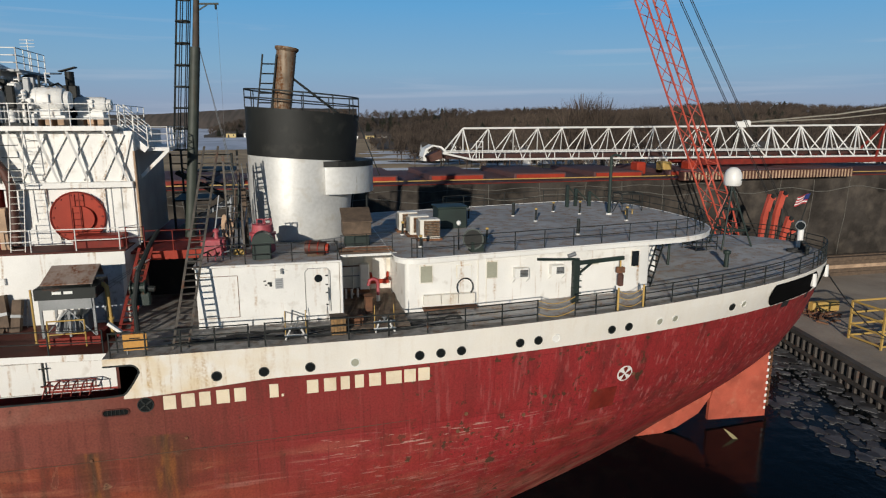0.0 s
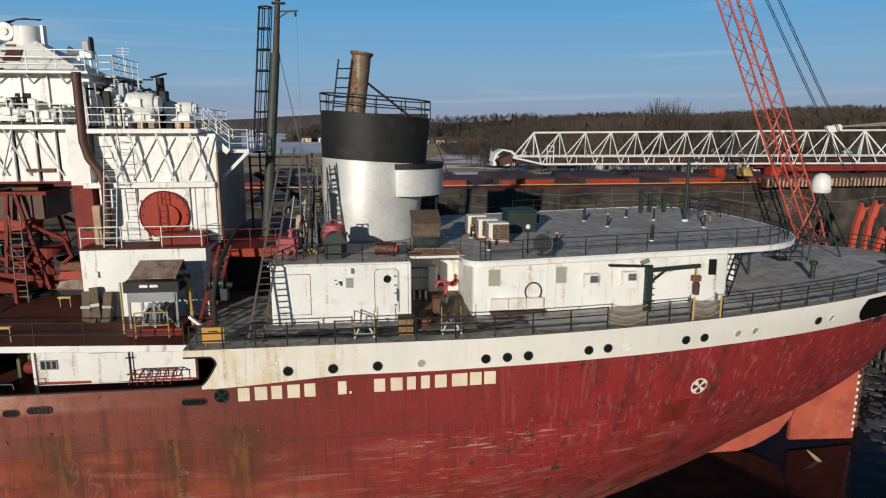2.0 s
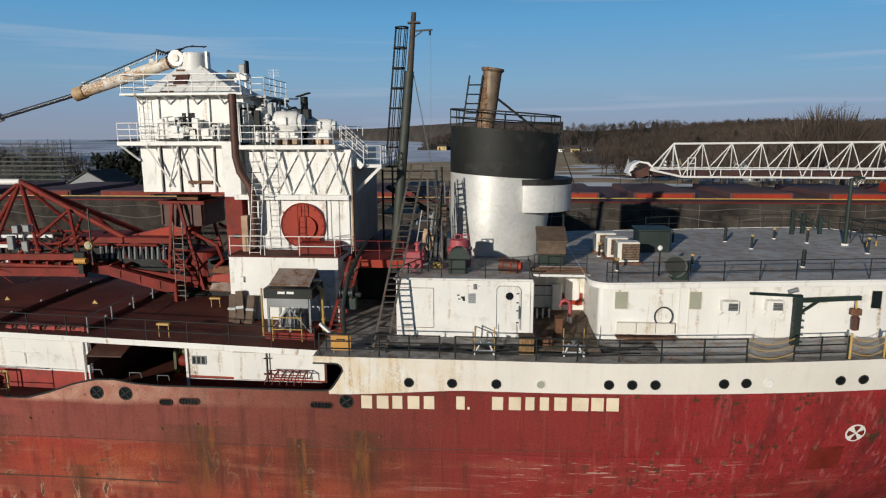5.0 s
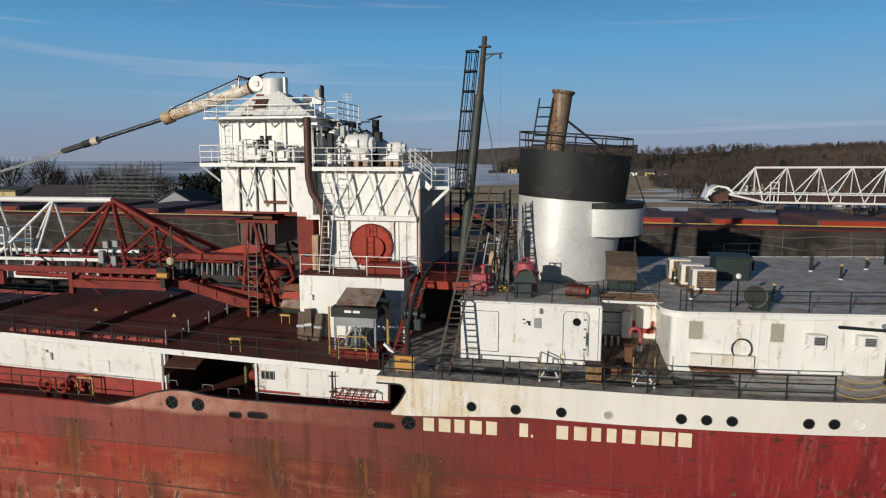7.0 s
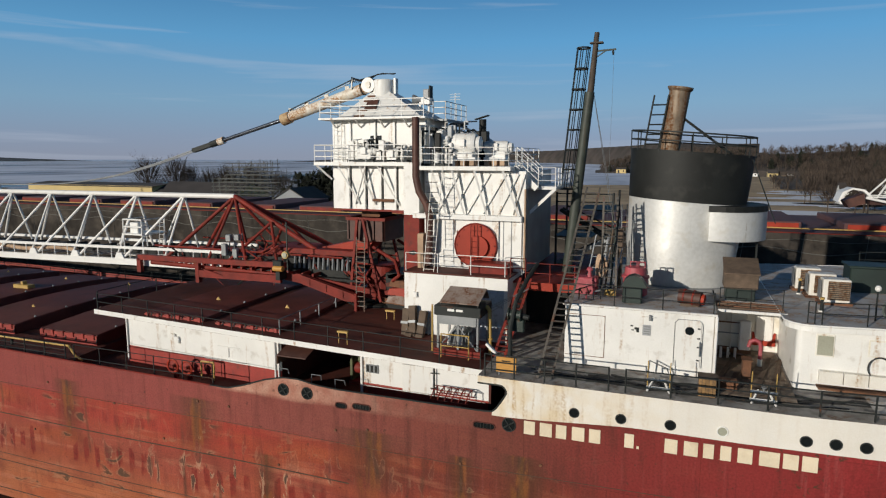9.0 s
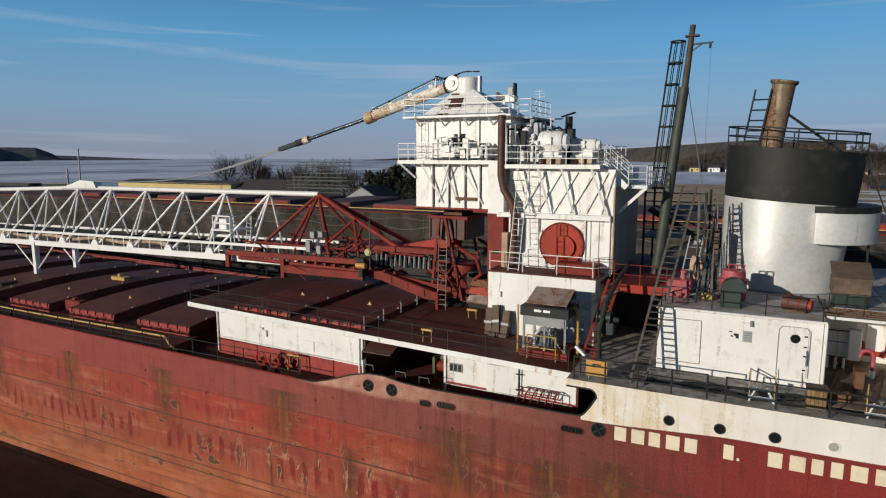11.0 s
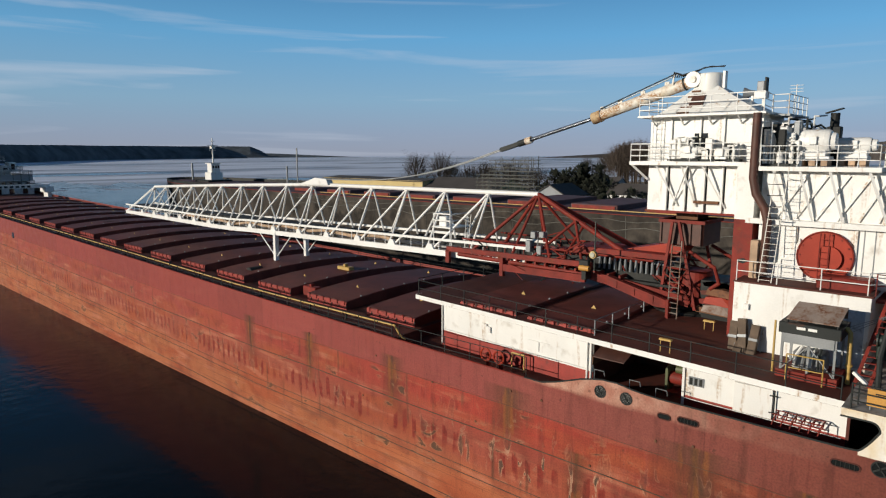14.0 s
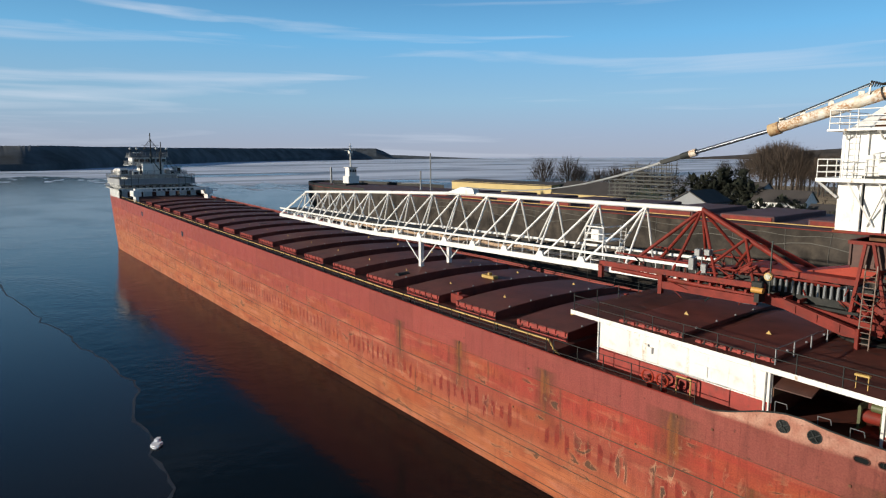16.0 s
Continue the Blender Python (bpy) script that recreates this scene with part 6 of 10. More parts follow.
cyl = thing("hoist_cylinder", (-16, YC, 26), "rust-streaked white hydraulic cylinder with a bare piston rod", "cylinder")
A, B_, C_ = Vector((-13.0, YC, 26.75)), Vector((-19.2, YC, 24.9)), Vector((-27.3, YC, 22.75))
D_ = A.lerp(B_, 0)
part("barrel", Geo().tube(A, B_, 0.36, 24, 0.33), CYLRUST, cyl, smooth=True)
part("gland", Geo().tube(B_ + (A - B_) * 0.04, B_ - (A - B_) * 0.06, 0.40, 24), mat("rusty_orange_gland", (0.50, 0.36, 0.20), 0.7, rust=0.9, rust_col=(0.20, 0.08, 0.03)), cyl, smooth=True)
part("rod", Geo().tube(B_, B_.lerp(C_, 0.75), 0.13, 16), CHROME, cyl, smooth=True)
part("fork", Geo().tube(B_.lerp(C_, 0.70), B_.lerp(C_, 0.80), 0.24, 12).beam(B_.lerp(C_, 0.78), C_, 0.35, 0.30), RAILM, cyl)
part("pin_block", Geo().tube(B_.lerp(C_, 0.66), B_.lerp(C_, 0.72), 0.26, 12), CYLRUST, cyl)
part("trunnion", Geo().tube((-12.75, YC - 0.62, 26.80), (-12.75, YC + 0.62, 26.80), 0.46, 26), WHITE, cyl, smooth=True)
part("trunnion_pin", Geo().tube((-12.75, YC - 0.70, 26.80), (-12.75, YC + 0.70, 26.80), 0.20, 18), WHITE_RUST, cyl, smooth=True)
part("eye_band", Geo().tube(A + (B_ - A) * 0.06, A + (B_ - A) * 0.075, 0.40, 24), RAILM, cyl, smooth=True)
part("pipe", Geo().path([A + Vector((-0.9, -0.15, 0.55)), B_ + Vector((0.2, -0.15, 0.50))], 0.04), RAILM, cyl)
part("pipe", Geo().path([A + Vector((-0.9, 0.1, 0.50)), B_ + Vector((0.2, 0.1, 0.46))], 0.03), WHITE_RUST, cyl)
for t in (0.25, 0.5, 0.75, 0.95):
    q = A.lerp(B_, t)
    part("pipe_clip", Geo().beam(q + Vector((0, 0, 0.3)), q + Vector((0, -0.05, 0.56)), 0.06, 0.3), WHITE_RUST, cyl)
for k in range(5):
    q = 0.09 * k
    part("hose", Geo().path([(-14.0 + q, 10.1 + 0.1 * k, 27.0), (-13.9 + q, 10.1 + 0.1 * k, 27.3 - q * 0.3), (-13.5, 10.1 + 0.1 * k, 27.1 + 0.05 * math.sin(3 * k)), (-12.9, 10.1 + 0.1 * k, 27.16 + 0.06 * math.cos(2 * k)), (-12.3, 10.2 + 0.1 * k, 27.38 + 0.03 * k), (-11.8, 10.3 + 0.08 * k, 27.5), (-11.1, 10.4 + 0.06 * k, 27.42 + 0.02 * k)], 0.032, 6), CABLE, cyl)
part("hose_rack", Geo().beam((-14.05, 10.3, 26.6), (-14.0, 10.3, 27.25), 0.08, 0.08), WHITE_RUST, cyl)
rope = thing("hoist_rope", (-30, YC, 20), "heavy grey wire rope pendant from the cylinder to the boom", "rope")
ptsr = [C_.lerp(Vector((-50.6, YC, 20.0)), t) + Vector((0, 0, -1.3 * math.sin(math.pi * t) * (1 - 0.35 * t))) for t in np.linspace(0, 1, 14)]
for dy_ in (-0.22, 0.22):
    part("strand", Geo().path([p + Vector((0, dy_, 0)) for p in ptsr], 0.048, 6), GREYSTEEL, rope)
# exhaust, ladder, machinery on the platforms
lk = thing("tan_locker", (-7.5, 6.6, 16.03), "narrow tan steel locker beside the tower column", "locker")
part("body", Geo().box(-7.85, -7.45, 6.35, 6.85, 16.03, 18.0, 0.03), TANBELT, lk)
part("door", Geo().box(-7.82, -7.48, 6.32, 6.35, 16.15, 17.9), TANBELT, lk)
ex = thing("exhaust_stack", (-7.6, 6.7, 16), "tall brown lagged exhaust pipe with a bend", "exhaust pipe")
part("pipe", Geo().path([(-7.98, 6.5, 24.5), (-7.98, 6.5, 21.2), (-7.8, 6.5, 20.4), (-7.35, 6.5, 19.7), (-7.15, 6.5, 19.0), (-7.2, 6.5, 16.2)], 0.21, 14), BROWNPIPE, ex, smooth=True)
ladder((-6.95, 5.0, 12.5), (-6.6, 6.3, 21.6), (1, 0, 0), "long pale rust-worn ladder up the tower front", WHITE_RUST, width=0.6)
cage = thing("ladder_cage", (-6.7, 6.2, 19), "dark steel hoop cage round the tower ladder", "ladder cage")
for j in range(5):
    z = 19.3 + 0.55 * j
    part("hoop", Geo().path([(-6.72 + 0.34 * math.cos(a), 6.0 + 0.30 * math.sin(a) - 0.2, z) for a in np.linspace(math.pi, 2 * math.pi, 8)], 0.02, 5), RAILM, cage)


def motor(x, y, z, r, ln, label, material=WHITE):
    ob = thing("electric_motor", (x, y, z), label, "motor", "tower motors")
    part("body", Geo().lathe((x - ln / 2, y, z + r + 0.15), [(r * 0.6, 0), (r * 0.92, 0.05), (r, 0.15), (r, ln - 0.15), (r * 0.9, ln - 0.04), (r * 0.5, ln)], 20, "x"), material, ob, smooth=True)
    part("foot_plate", Geo().box(x - ln * 0.4, x + ln * 0.4, y - r * 0.9, y + r * 0.9, z, z + 0.3, 0.03), material, ob)
    part("terminal_box", Geo().box(x - 0.18, x + 0.18, y - r - 0.12, y - r * 0.7, z + r, z + r + 0.4, 0.02), material, ob)
    part("end_bell", Geo().lathe((x + ln / 2, y, z + r + 0.15), [(r * 0.75, 0), (r * 0.7, 0.2), (r * 0.25, 0.25)], 18, "x"), material, ob, smooth=True)
    for k in (0, 4):
        part("band", Geo().lathe((x - ln * 0.3 + ln * 0.15 * k, y, z + r + 0.15), [(r * 1.02, 0), (r * 1.02, 0.03)], 20, "x"), material, ob)
    return ob


motor(-5.65, 8.3, 22.30, 0.60, 1.45, "large white electric motor on timber blocks on the tower platform")
motor(-4.15, 9.6, 22.30, 0.40, 1.5, "white electric motor on a raised steel bed")
for x, y, w, h in ((-5.65, 8.3, 1.5, 0.50), (-4.15, 9.6, 1.3, 0.50)):
    mb = thing("motor_bed", (x, y, 21.8), "raised bed of steel and pale timber under a motor", "base", "motor beds")
    part("bed", Geo().box(x - w / 2, x + w / 2, y - 0.5, y + 0.5, 21.8 + h - 0.16, 21.8 + h, 0.02), WHITE, mb)
    for dx_ in (-0.36, 0.0, 0.36):
        part("timber", Geo().box(x + dx_ * w - 0.14, x + dx_ * w + 0.14, y - 0.52, y + 0.5, 21.8, 21.8 + h - 0.16), TANBELT, mb)
motor(-12.0, 8.2, 22.2, 0.28, 1.1, "small white pump motor beside the upper house")
motor(-10.2, 8.25, 22.0, 0.30, 0.8, "small white pump motor beside the upper house")
hp = thing("hydraulic_pump", (-7.0, 8.0, 21.8), "cluttered white hydraulic pump set", "pump")
for k, (x, z, w, h) in enumerate(((-7.3, 21.8, 0.5, 1.0), (-6.9, 22.6, 0.45, 0.9), (-7.2, 23.3, 0.4, 0.5), (-6.5, 21.8, 0.4, 0.6))):
    part("block", Geo().box(x, x + w, 7.6, 8.3, z, z + h, 0.06), WHITE, hp)
for k in range(4):
    part("pipe", Geo().path([(-7.4 + 0.3 * k, 7.5, 21.9), (-7.4 + 0.3 * k, 7.5, 22.8 + 0.2 * k), (-6.4, 7.5, 22.9 + 0.2 * k)], 0.04), WHITE, hp)


def plumbing(name, x0, x1, y0, y1, z, h, seed, label, n=10):
    """A crowded set of valve blocks, small tanks, pipes and hoses."""
    r_ = random.Random(seed)
    ob = thing(name, ((x0 + x1) / 2, y0, z), label, "pump")
    part("bed", Geo().box(x0, x1, y0, y1, z, z + 0.12), RAILM, ob)
    for k in range(n):
        x, y = r_.uniform(x0, x1 - 0.3), r_.uniform(y0, y1 - 0.25)
        hh = r_.uniform(0.25, 1.0) * h
        if k % 3 == 0:
            part("accumulator", Geo().lathe((x + 0.15, y + 0.15, z + 0.1), [(0.10, 0), (0.16, 0.06), (0.16, hh * 0.8), (0.10, hh * 0.92), (0.04, hh)], 12), WHITE, ob, smooth=True)
        else:
            w = r_.uniform(0.25, 0.5)
            part("valve_block", Geo().box(x, x + w, y, y + r_.uniform(0.2, 0.4), z + 0.1 + (0.3 * h if k % 2 else 0), z + 0.1 + hh, 0.03), (WHITE, WHITE, GREYSTEEL, BLACK)[k % 4], ob)
    for k in range(n // 2):
        x, z1 = r_.uniform(x0, x1), z + r_.uniform(0.4, 1.0) * h
        part("pipe", Geo().path([(x, y0 + 0.05, z + 0.1), (x, y0 - 0.02, z1), (x + r_.uniform(-0.5, 0.5), y0 + 0.05, z1), (x + r_.uniform(-0.3, 0.3), y1, z1 + 0.1)], r_.uniform(0.03, 0.055), 6), (WHITE, RAILM, WHITE)[k % 3], ob)
    return ob


plumbing("hydraulic_unit", -8.1, -6.2, 7.2, 8.4, 21.82, 2.3, 5, "crowded white hydraulic power unit with black hoses", 18)
plumbing("hydraulic_unit", -8.0, -5.9, 9.0, 10.6, 21.82, 2.7, 6, "crowded white and grey valve stack with pipes", 18)
plumbing("pump_skid", -13.2, -11.4, 7.98, 8.6, 22.02, 1.5, 7, "white pump skid with pipes beside the upper house", 10)
plumbing("pump_skid", -11.3, -9.2, 7.98, 8.6, 22.02, 1.2, 8, "low white pump skid with dark gaps and pipes", 10)
ef = thing("exhaust_cowl", (-5.3, 10.5, 21.8), "small black exhaust stack with a tilted rain flap on the tower", "cowl")
part("casing", Geo().box(-5.62, -4.95, 10.2, 10.8, 21.8, 23.85, 0.04), BLACK, ef)
part("pipe", Geo().tube((-5.3, 10.5, 23.8), (-5.3, 10.5, 24.55), 0.22, 14), BLACK, ef)
part("rain_flap", Geo().beam((-5.75, 10.5, 24.55), (-4.95, 10.5, 24.78), 0.5, 0.05), BLACK, ef)
roofx = thing("machinery_roof", (-6, 11, 22), "sloping pale grey machinery casing on the tower", "casing")
part("casing", Geo().side([(-8.2, 21.8), (-4.5, 21.8), (-4.5, 22.7), (-6.1, 23.75), (-8.2, 24.15)], 10.8, 13.6), PALEGREY, roofx)
for x, z in ((-7.9, 24.05), (-7.1, 23.9), (-6.3, 23.75), (-5.4, 23.2)):
    part("rib", Geo().box(x - 0.04, x + 0.04, 10.72, 10.8, 21.9, z - 0.05), GREYSTEEL, roofx)
part("door", Geo().box(-6.05, -5.7, 10.74, 10.8, 21.85, 23.2, 0.02), WHITE, roofx)
for k in range(4):
    part("roof_pipe", Geo().path([(-8.0 + 0.5 * k, 10.75, 24.0 - 0.08 * k), (-7.6 + 0.5 * k, 11.2, 24.35 - 0.12 * k), (-6.7 + 0.45 * k, 11.6, 24.2 - 0.3 * k), (-6.4 + 0.5 * k, 11.6, 23.3 - 0.25 * k)], 0.05), (RAILM, GREYSTEEL, WHITE, RAILM)[k], roofx)
horn = thing("ship_horn", (-9.6, 11.5, 24.6), "pale ship's horn on a post", "horn")
for x in (-9.75, -9.15):
    part("post", Geo().box(x - 0.06, x + 0.06, 11.35, 11.5, 24.6, 25.75), WHITE, horn)
part("lantern", Geo().box(-9.5, -9.1, 11.25, 11.65, 26.0, 26.55, 0.05), PALEGREY, horn)
part("back_plate", Geo().box(-9.08, -9.0, 11.2, 11.7, 25.6, 26.75), RAILM, horn)
part("bell", Geo().lathe((-10.2, 11.45, 25.9), [(0.36, 0), (0.2, 0.3), (0.1, 0.9)], 16, "x"), GREYSTEEL, horn, smooth=True)
part("box", Geo().box(-9.6, -8.95, 11.1, 11.8, 25.6, 26.0, 0.05), WHITE, horn)
ant = thing("antenna", (-6.5, 12.0, 24.5), "thin white antenna with cross bars", "antenna")
part("mast", Geo().tube((-7.6, 12, 24.5), (-7.6, 12, 26.3), 0.025), WHITE, ant)
for k in range(3):
    part("arm", Geo().tube((-7.95, 12, 25.9 + 0.17 * k), (-7.25, 12, 25.9 + 0.17 * k), 0.015), WHITE, ant)

# ---------- unloading boom ----------
boom = thing("unloading_boom", (-23.8, YC, 14.5), "long white triangular truss boom lying over the hatches", "boom")
NX = [-23.84 - 4.55 * i for i in range(11)] + [-23.84 - 45.5 - 3.75 * i for i in range(1, 6)]


def boom_top(x):
    return lerp_table([(-94, 17.75), (-88, 17.95), (-69, 18.75), (-50.5, 19.40), (-23.8, 19.50)], x)


def boom_bot(x):
    return lerp_table([(-98, 14.35), (-66, 14.05), (-60, 14.25), (-23, 14.75)], x)


YN, YF = 8.75, 12.6
part("top_chord", Geo().path([(x, YC, boom_top(x)) for x in NX], 0.19, 10), CLEANW, boom, smooth=True)
END = NX[-1] - 5.5
for y in (YN, YF):
    gb_ = Geo()
    gr_ = Geo()
    nodes_ = [-23.5] + NX[1:] + [END]
    for gg_, w_, h_, up_ in ((gb_, 0.15, 0.23, -0.05), (gr_, 0.07, 0.10, 1.0)):
        ring_ = ((-w_, -h_), (w_, -h_), (w_, h_), (-w_, h_), (-w_, -h_))
        gg_.grid([[(x, y + a_, boom_bot(x) + up_ + b_) for a_, b_ in ring_] for x in nodes_])
    part("bottom_chord", gb_, CLEANW, boom)
    part("belt_rail", gr_, CLEANW, boom)
    for x in NX[1:]:
        part("gusset", Geo().side([(x - 0.55, boom_bot(x) + 0.15), (x + 0.4, boom_bot(x) + 0.15), (x + 0.15, boom_bot(x) + 0.6), (x - 0.3, boom_bot(x) + 0.6)], y - 0.09, y + 0.09), CLEANW, boom)
for a, b in zip(NX, NX[1:] + [END]):
    for y in (YN, YF):
        mid = (a + b) / 2
        top = (a, YC, boom_top(a))
        if a != NX[0]:
            part("diagonal", Geo().tube(top, (a - 0.5, y, boom_bot(a)), 0.085, 8), CLEANW, boom)
            part("diagonal", Geo().tube(top, (b, y, boom_bot(b)), 0.10, 8), CLEANW, boom)
    part("cross_tie", Geo().tube((a, YN, boom_bot(a)), (a, YF, boom_bot(a)), 0.07, 6), CLEANW, boom)
    for t in (0.2, 0.5, 0.8):
        x = a + (b - a) * t
        part("stanchion", Geo().tube((x, YN, boom_bot(x)), (x, YN, boom_bot(x) + 1.05), 0.035, 5), CLEANW, boom)
        part("idler_bracket", Geo().beam((x, 9.6, boom_bot(x) + 0.7), (x, 11.7, boom_bot(x) + 0.7), 0.12, 0.35), BLACK, boom)
part("tip_frame", Geo().path([(END, YN, boom_bot(END)), (END, YF, boom_bot(END)), (NX[-1], YC, boom_top(NX[-1])), (END, YN, boom_bot(END))], 0.10, 8), CLEANW, boom)
part("belt_cover", Geo().path([(x, 9.3, boom_bot(x) + 0.55 + 0.12 * math.sin(x * 0.9)) for x in stations(-78, -38, 1.2)], 0.16, 8), TANBELT, boom, "tan canvas bundle lying in the truss", smooth=True)
part("belt", Geo().box(END, -14, 9.7, 11.6, 15.1, 15.25), RUBBER_AND_HOLES, boom, "black conveyor belt")
part("belt_side", Geo().beam((END, 9.6, 14.9), (-16, 9.6, 15.35), 0.08, 0.3), BLACK, boom)
part("peak_bracket", Geo().side([(-53.4, 19.3), (-48.3, 19.45), (-48.6, 20.0), (-50.4, 20.1)], YC - 0.35, YC + 0.35), CLEANW, boom)
for y in (YN, YF):
    leg = part("cradle_leg", Geo().box(-55.6, -55.2, y - 0.22, y + 0.22, 11.2, boom_bot(-55)), CLEANW, boom)
    part("leg_brace", Geo().tube((-55.4, y, 11.6), (-58.5, y, 14.1), 0.07).tube((-55.4, y, 11.6), (-52.4, y, 14.3), 0.07), CLEANW, boom)
    part("leg_foot", Geo().box(-55.9, -54.9, y - 0.45, y + 0.45, 11.0, 11.25), RED, boom)
# platform on the boom
pl = thing("boom_platform", (-31, 10, 16), "white inspection platform in the boom", "platform")
part("deck", Geo().box(-33.2, -31.2, 9.2, 11.6, 16.5, 16.6), CLEANW, pl)
for x, y in ((-33.1, 9.3), (-31.3, 9.3), (-33.1, 11.5), (-31.3, 11.5)):
    part("leg", Geo().tube((x, y, 14.8), (x, y, 17.7), 0.05), CLEANW, pl)
for z in (17.1, 17.65):
    part("rail", Geo().path([(-33.1, 11.5, z), (-33.1, 9.3, z), (-31.3, 9.3, z), (-31.3, 11.5, z)], 0.04), CLEANW, pl)
part("box", Geo().box(-32.8, -32.0, 9.6, 10.3, 16.6, 17.4, 0.05), CLEANW, pl)
ladder((-29.9, 9.6, 14.8), (-29.6, 9.6, 17.8), (1, 0, 0), "white ladder in the boom truss", CLEANW)
# red boom root
root = thing("boom_root_frame", (-20, YC, 13), "red steel boom root frame with struts and conveyor gear", "boom root")
AP = Vector((-23.84, YC, 19.5))
for y in (8.2, 13.2):
    part("long_beam", Geo().beam((-30.6, y, 15.1), (-18.0, y, 15.25), 0.30, 0.36), RED, root)
    part("lower_beam", Geo().beam((-25.3, y, 14.25), (-18.4, y, 14.3), 0.25, 0.5), RED, root)
    part("post", Geo().box(-30.7, -30.35, y - 0.15, y + 0.15, 14.0, 15.0), RED, root)
    part("post", Geo().box(-25.4, -25.1, y - 0.15, y + 0.15, 13.6, 15.0), RED, root)
    part("fore_strut", Geo().tube(AP, (-28.4, y + (0.5 if y < YC else -0.5), 15.2), 0.13, 10), RED, root)
    part("strut", Geo().tube(AP, (-24.6, y + (0.3 if y < YC else -0.3), 15.2), 0.11, 10), RED, root)
    part("strut", Geo().tube(AP, (-21.2, y, 15.3), 0.11, 10), RED, root)
    part("back_strut", Geo().tube(AP, (-12.6, y + (0.9 if y < YC else -0.9), 14.3), 0.17, 10), RED, root)
    part("strut", Geo().tube(AP.lerp(Vector((-12.6, y, 14.3)), 0.32), (-18.7, y, 15.3), 0.10, 8), RED, root)
    part("strut", Geo().tube(AP.lerp(Vector((-12.6, y, 14.3)), 0.32), (-22.6, y, 15.3), 0.10, 8), RED, root)
    part("heel_beam", Geo().beam((-18.0, y, 14.6), (-11.8, y + (0.8 if y < YC else -0.8), 13.6), 0.3, 0.6), RED, root)
    for k in range(7):
        x = -29 + 1.7 * k
        part("idler_post", Geo().tube((x, y + 0.8, 15.2), (x, y + 0.8, 15.9), 0.05), RED, root)
    part("guard_rail", Geo().tube((-29.5, y + 0.5, 15.95), (-14, y + 0.4, 15.9), 0.07), RED, root)
    part("side_tube", Geo().tube((-29.8, y + 0.4, 14.7), (-18.5, y + 0.4, 14.5), 0.16, 10), RED, root)
random.seed(11)
for k in range(16):
    x = -28 + 0.8 * k
    part("cross_member", Geo().beam((x, 8.2, 15.0 - 0.02 * k), (x, 13.2, 15.0 - 0.02 * k), 0.14, 0.2), RED, root)
for k in range(12):
    x = -26.5 + 1.1 * k
    part("gear_box", Geo().box(x, x + random.uniform(0.4, 0.8), 9 + random.uniform(0, 1.5), 10.5 + random.uniform(0, 1.5), 15.1, 15.4 + random.uniform(0.1, 0.5), 0.04), (RED, RED, DECKRED, GREYSTEEL)[k % 4], root)
for k in range(14):
    a = Vector((random.uniform(-22, -13), random.uniform(8.2, 9.2), random.uniform(14.2, 16)))
    part("brace", Geo().tube(a, a + Vector((random.uniform(-1.8, 1.8), random.uniform(-0.2, 0.6), random.uniform(-0.9, 0.9))), 0.05), RED, root)
for k in range(70):
    a = Vector((random.uniform(-28, -11.5), random.uniform(8.0, 13.0), random.uniform(13.6, 16.2)))
    part("brace", Geo().tube(a, a + Vector((random.uniform(-1.5, 1.5), random.uniform(-0.4, 0.6), random.uniform(-0.8, 0.8))), random.uniform(0.03, 0.07), 5), (RED, RED, RED, RAILM)[k % 4], root)
# random boxes as clutter, the black ones there to darken gaps
for k in range(26):
    x, y, z = random.uniform(-27, -12), random.uniform(8.6, 12), random.uniform(13.4, 15.4)
    part("gear_box", Geo().box(x, x + random.uniform(0.3, 1.0), y, y + random.uniform(0.3, 0.8), z, z + random.uniform(0.2, 0.7), 0.03), (BLACK, DECKRED, RED, BLACK, GREYSTEEL)[k % 5], root)
# black sheets added to deepen the shade between the struts
part("side_guard", Geo().box(-28.2, -13.2, 9.15, 9.22, 14.2, 15.6), BLACK, root)
part("belt_pan", Geo().box(-28.5, -13, 8.7, 12.7, 14.35, 14.5), BLACK, root)
part("belt_hood", Geo().side([(-16.6, 16.25), (-13.2, 16.25), (-12.4, 17.0), (-13.2, 17.0), (-15.0, 16.6)], 10.2, 12.2), REDBRIGHT, root)
part("belt_guard", Geo().box(-20, -13.5, 9.3, 12.2, 15.9, 16.25, 0.03), RED, root)
for k in range(12):
    part("roller", Geo().tube((-17.8 + 0.36 * k, 8.9, 15.0), (-17.8 + 0.36 * k, 9.0, 15.85), 0.075, 8), GREYSTEEL, root)
hop = thing("feed_hopper", (-12.4, YC, 16), "rusty brown loading hopper under the tower", "hopper")
hbody = part("body", Geo().box(-13.9, -11.3, 9.2, 12.2, 17.0, 18.5, 0.08), BROWNPIPE, hop)
part("top_frame", Geo().box(-14.0, -11.2, 9.1, 12.3, 18.3, 18.5), RED, hop)
part("neck", Geo().box(-13.2, -11.9, 9.8, 11.6, 18.5, 19.0), RUST, hop)
for k in range(5):
    part("rib", Geo().box(-13.9 + 0.6 * k, -13.8 + 0.6 * k, 9.1, 9.2, 17.1, 18.3), BROWNPIPE, hbody)
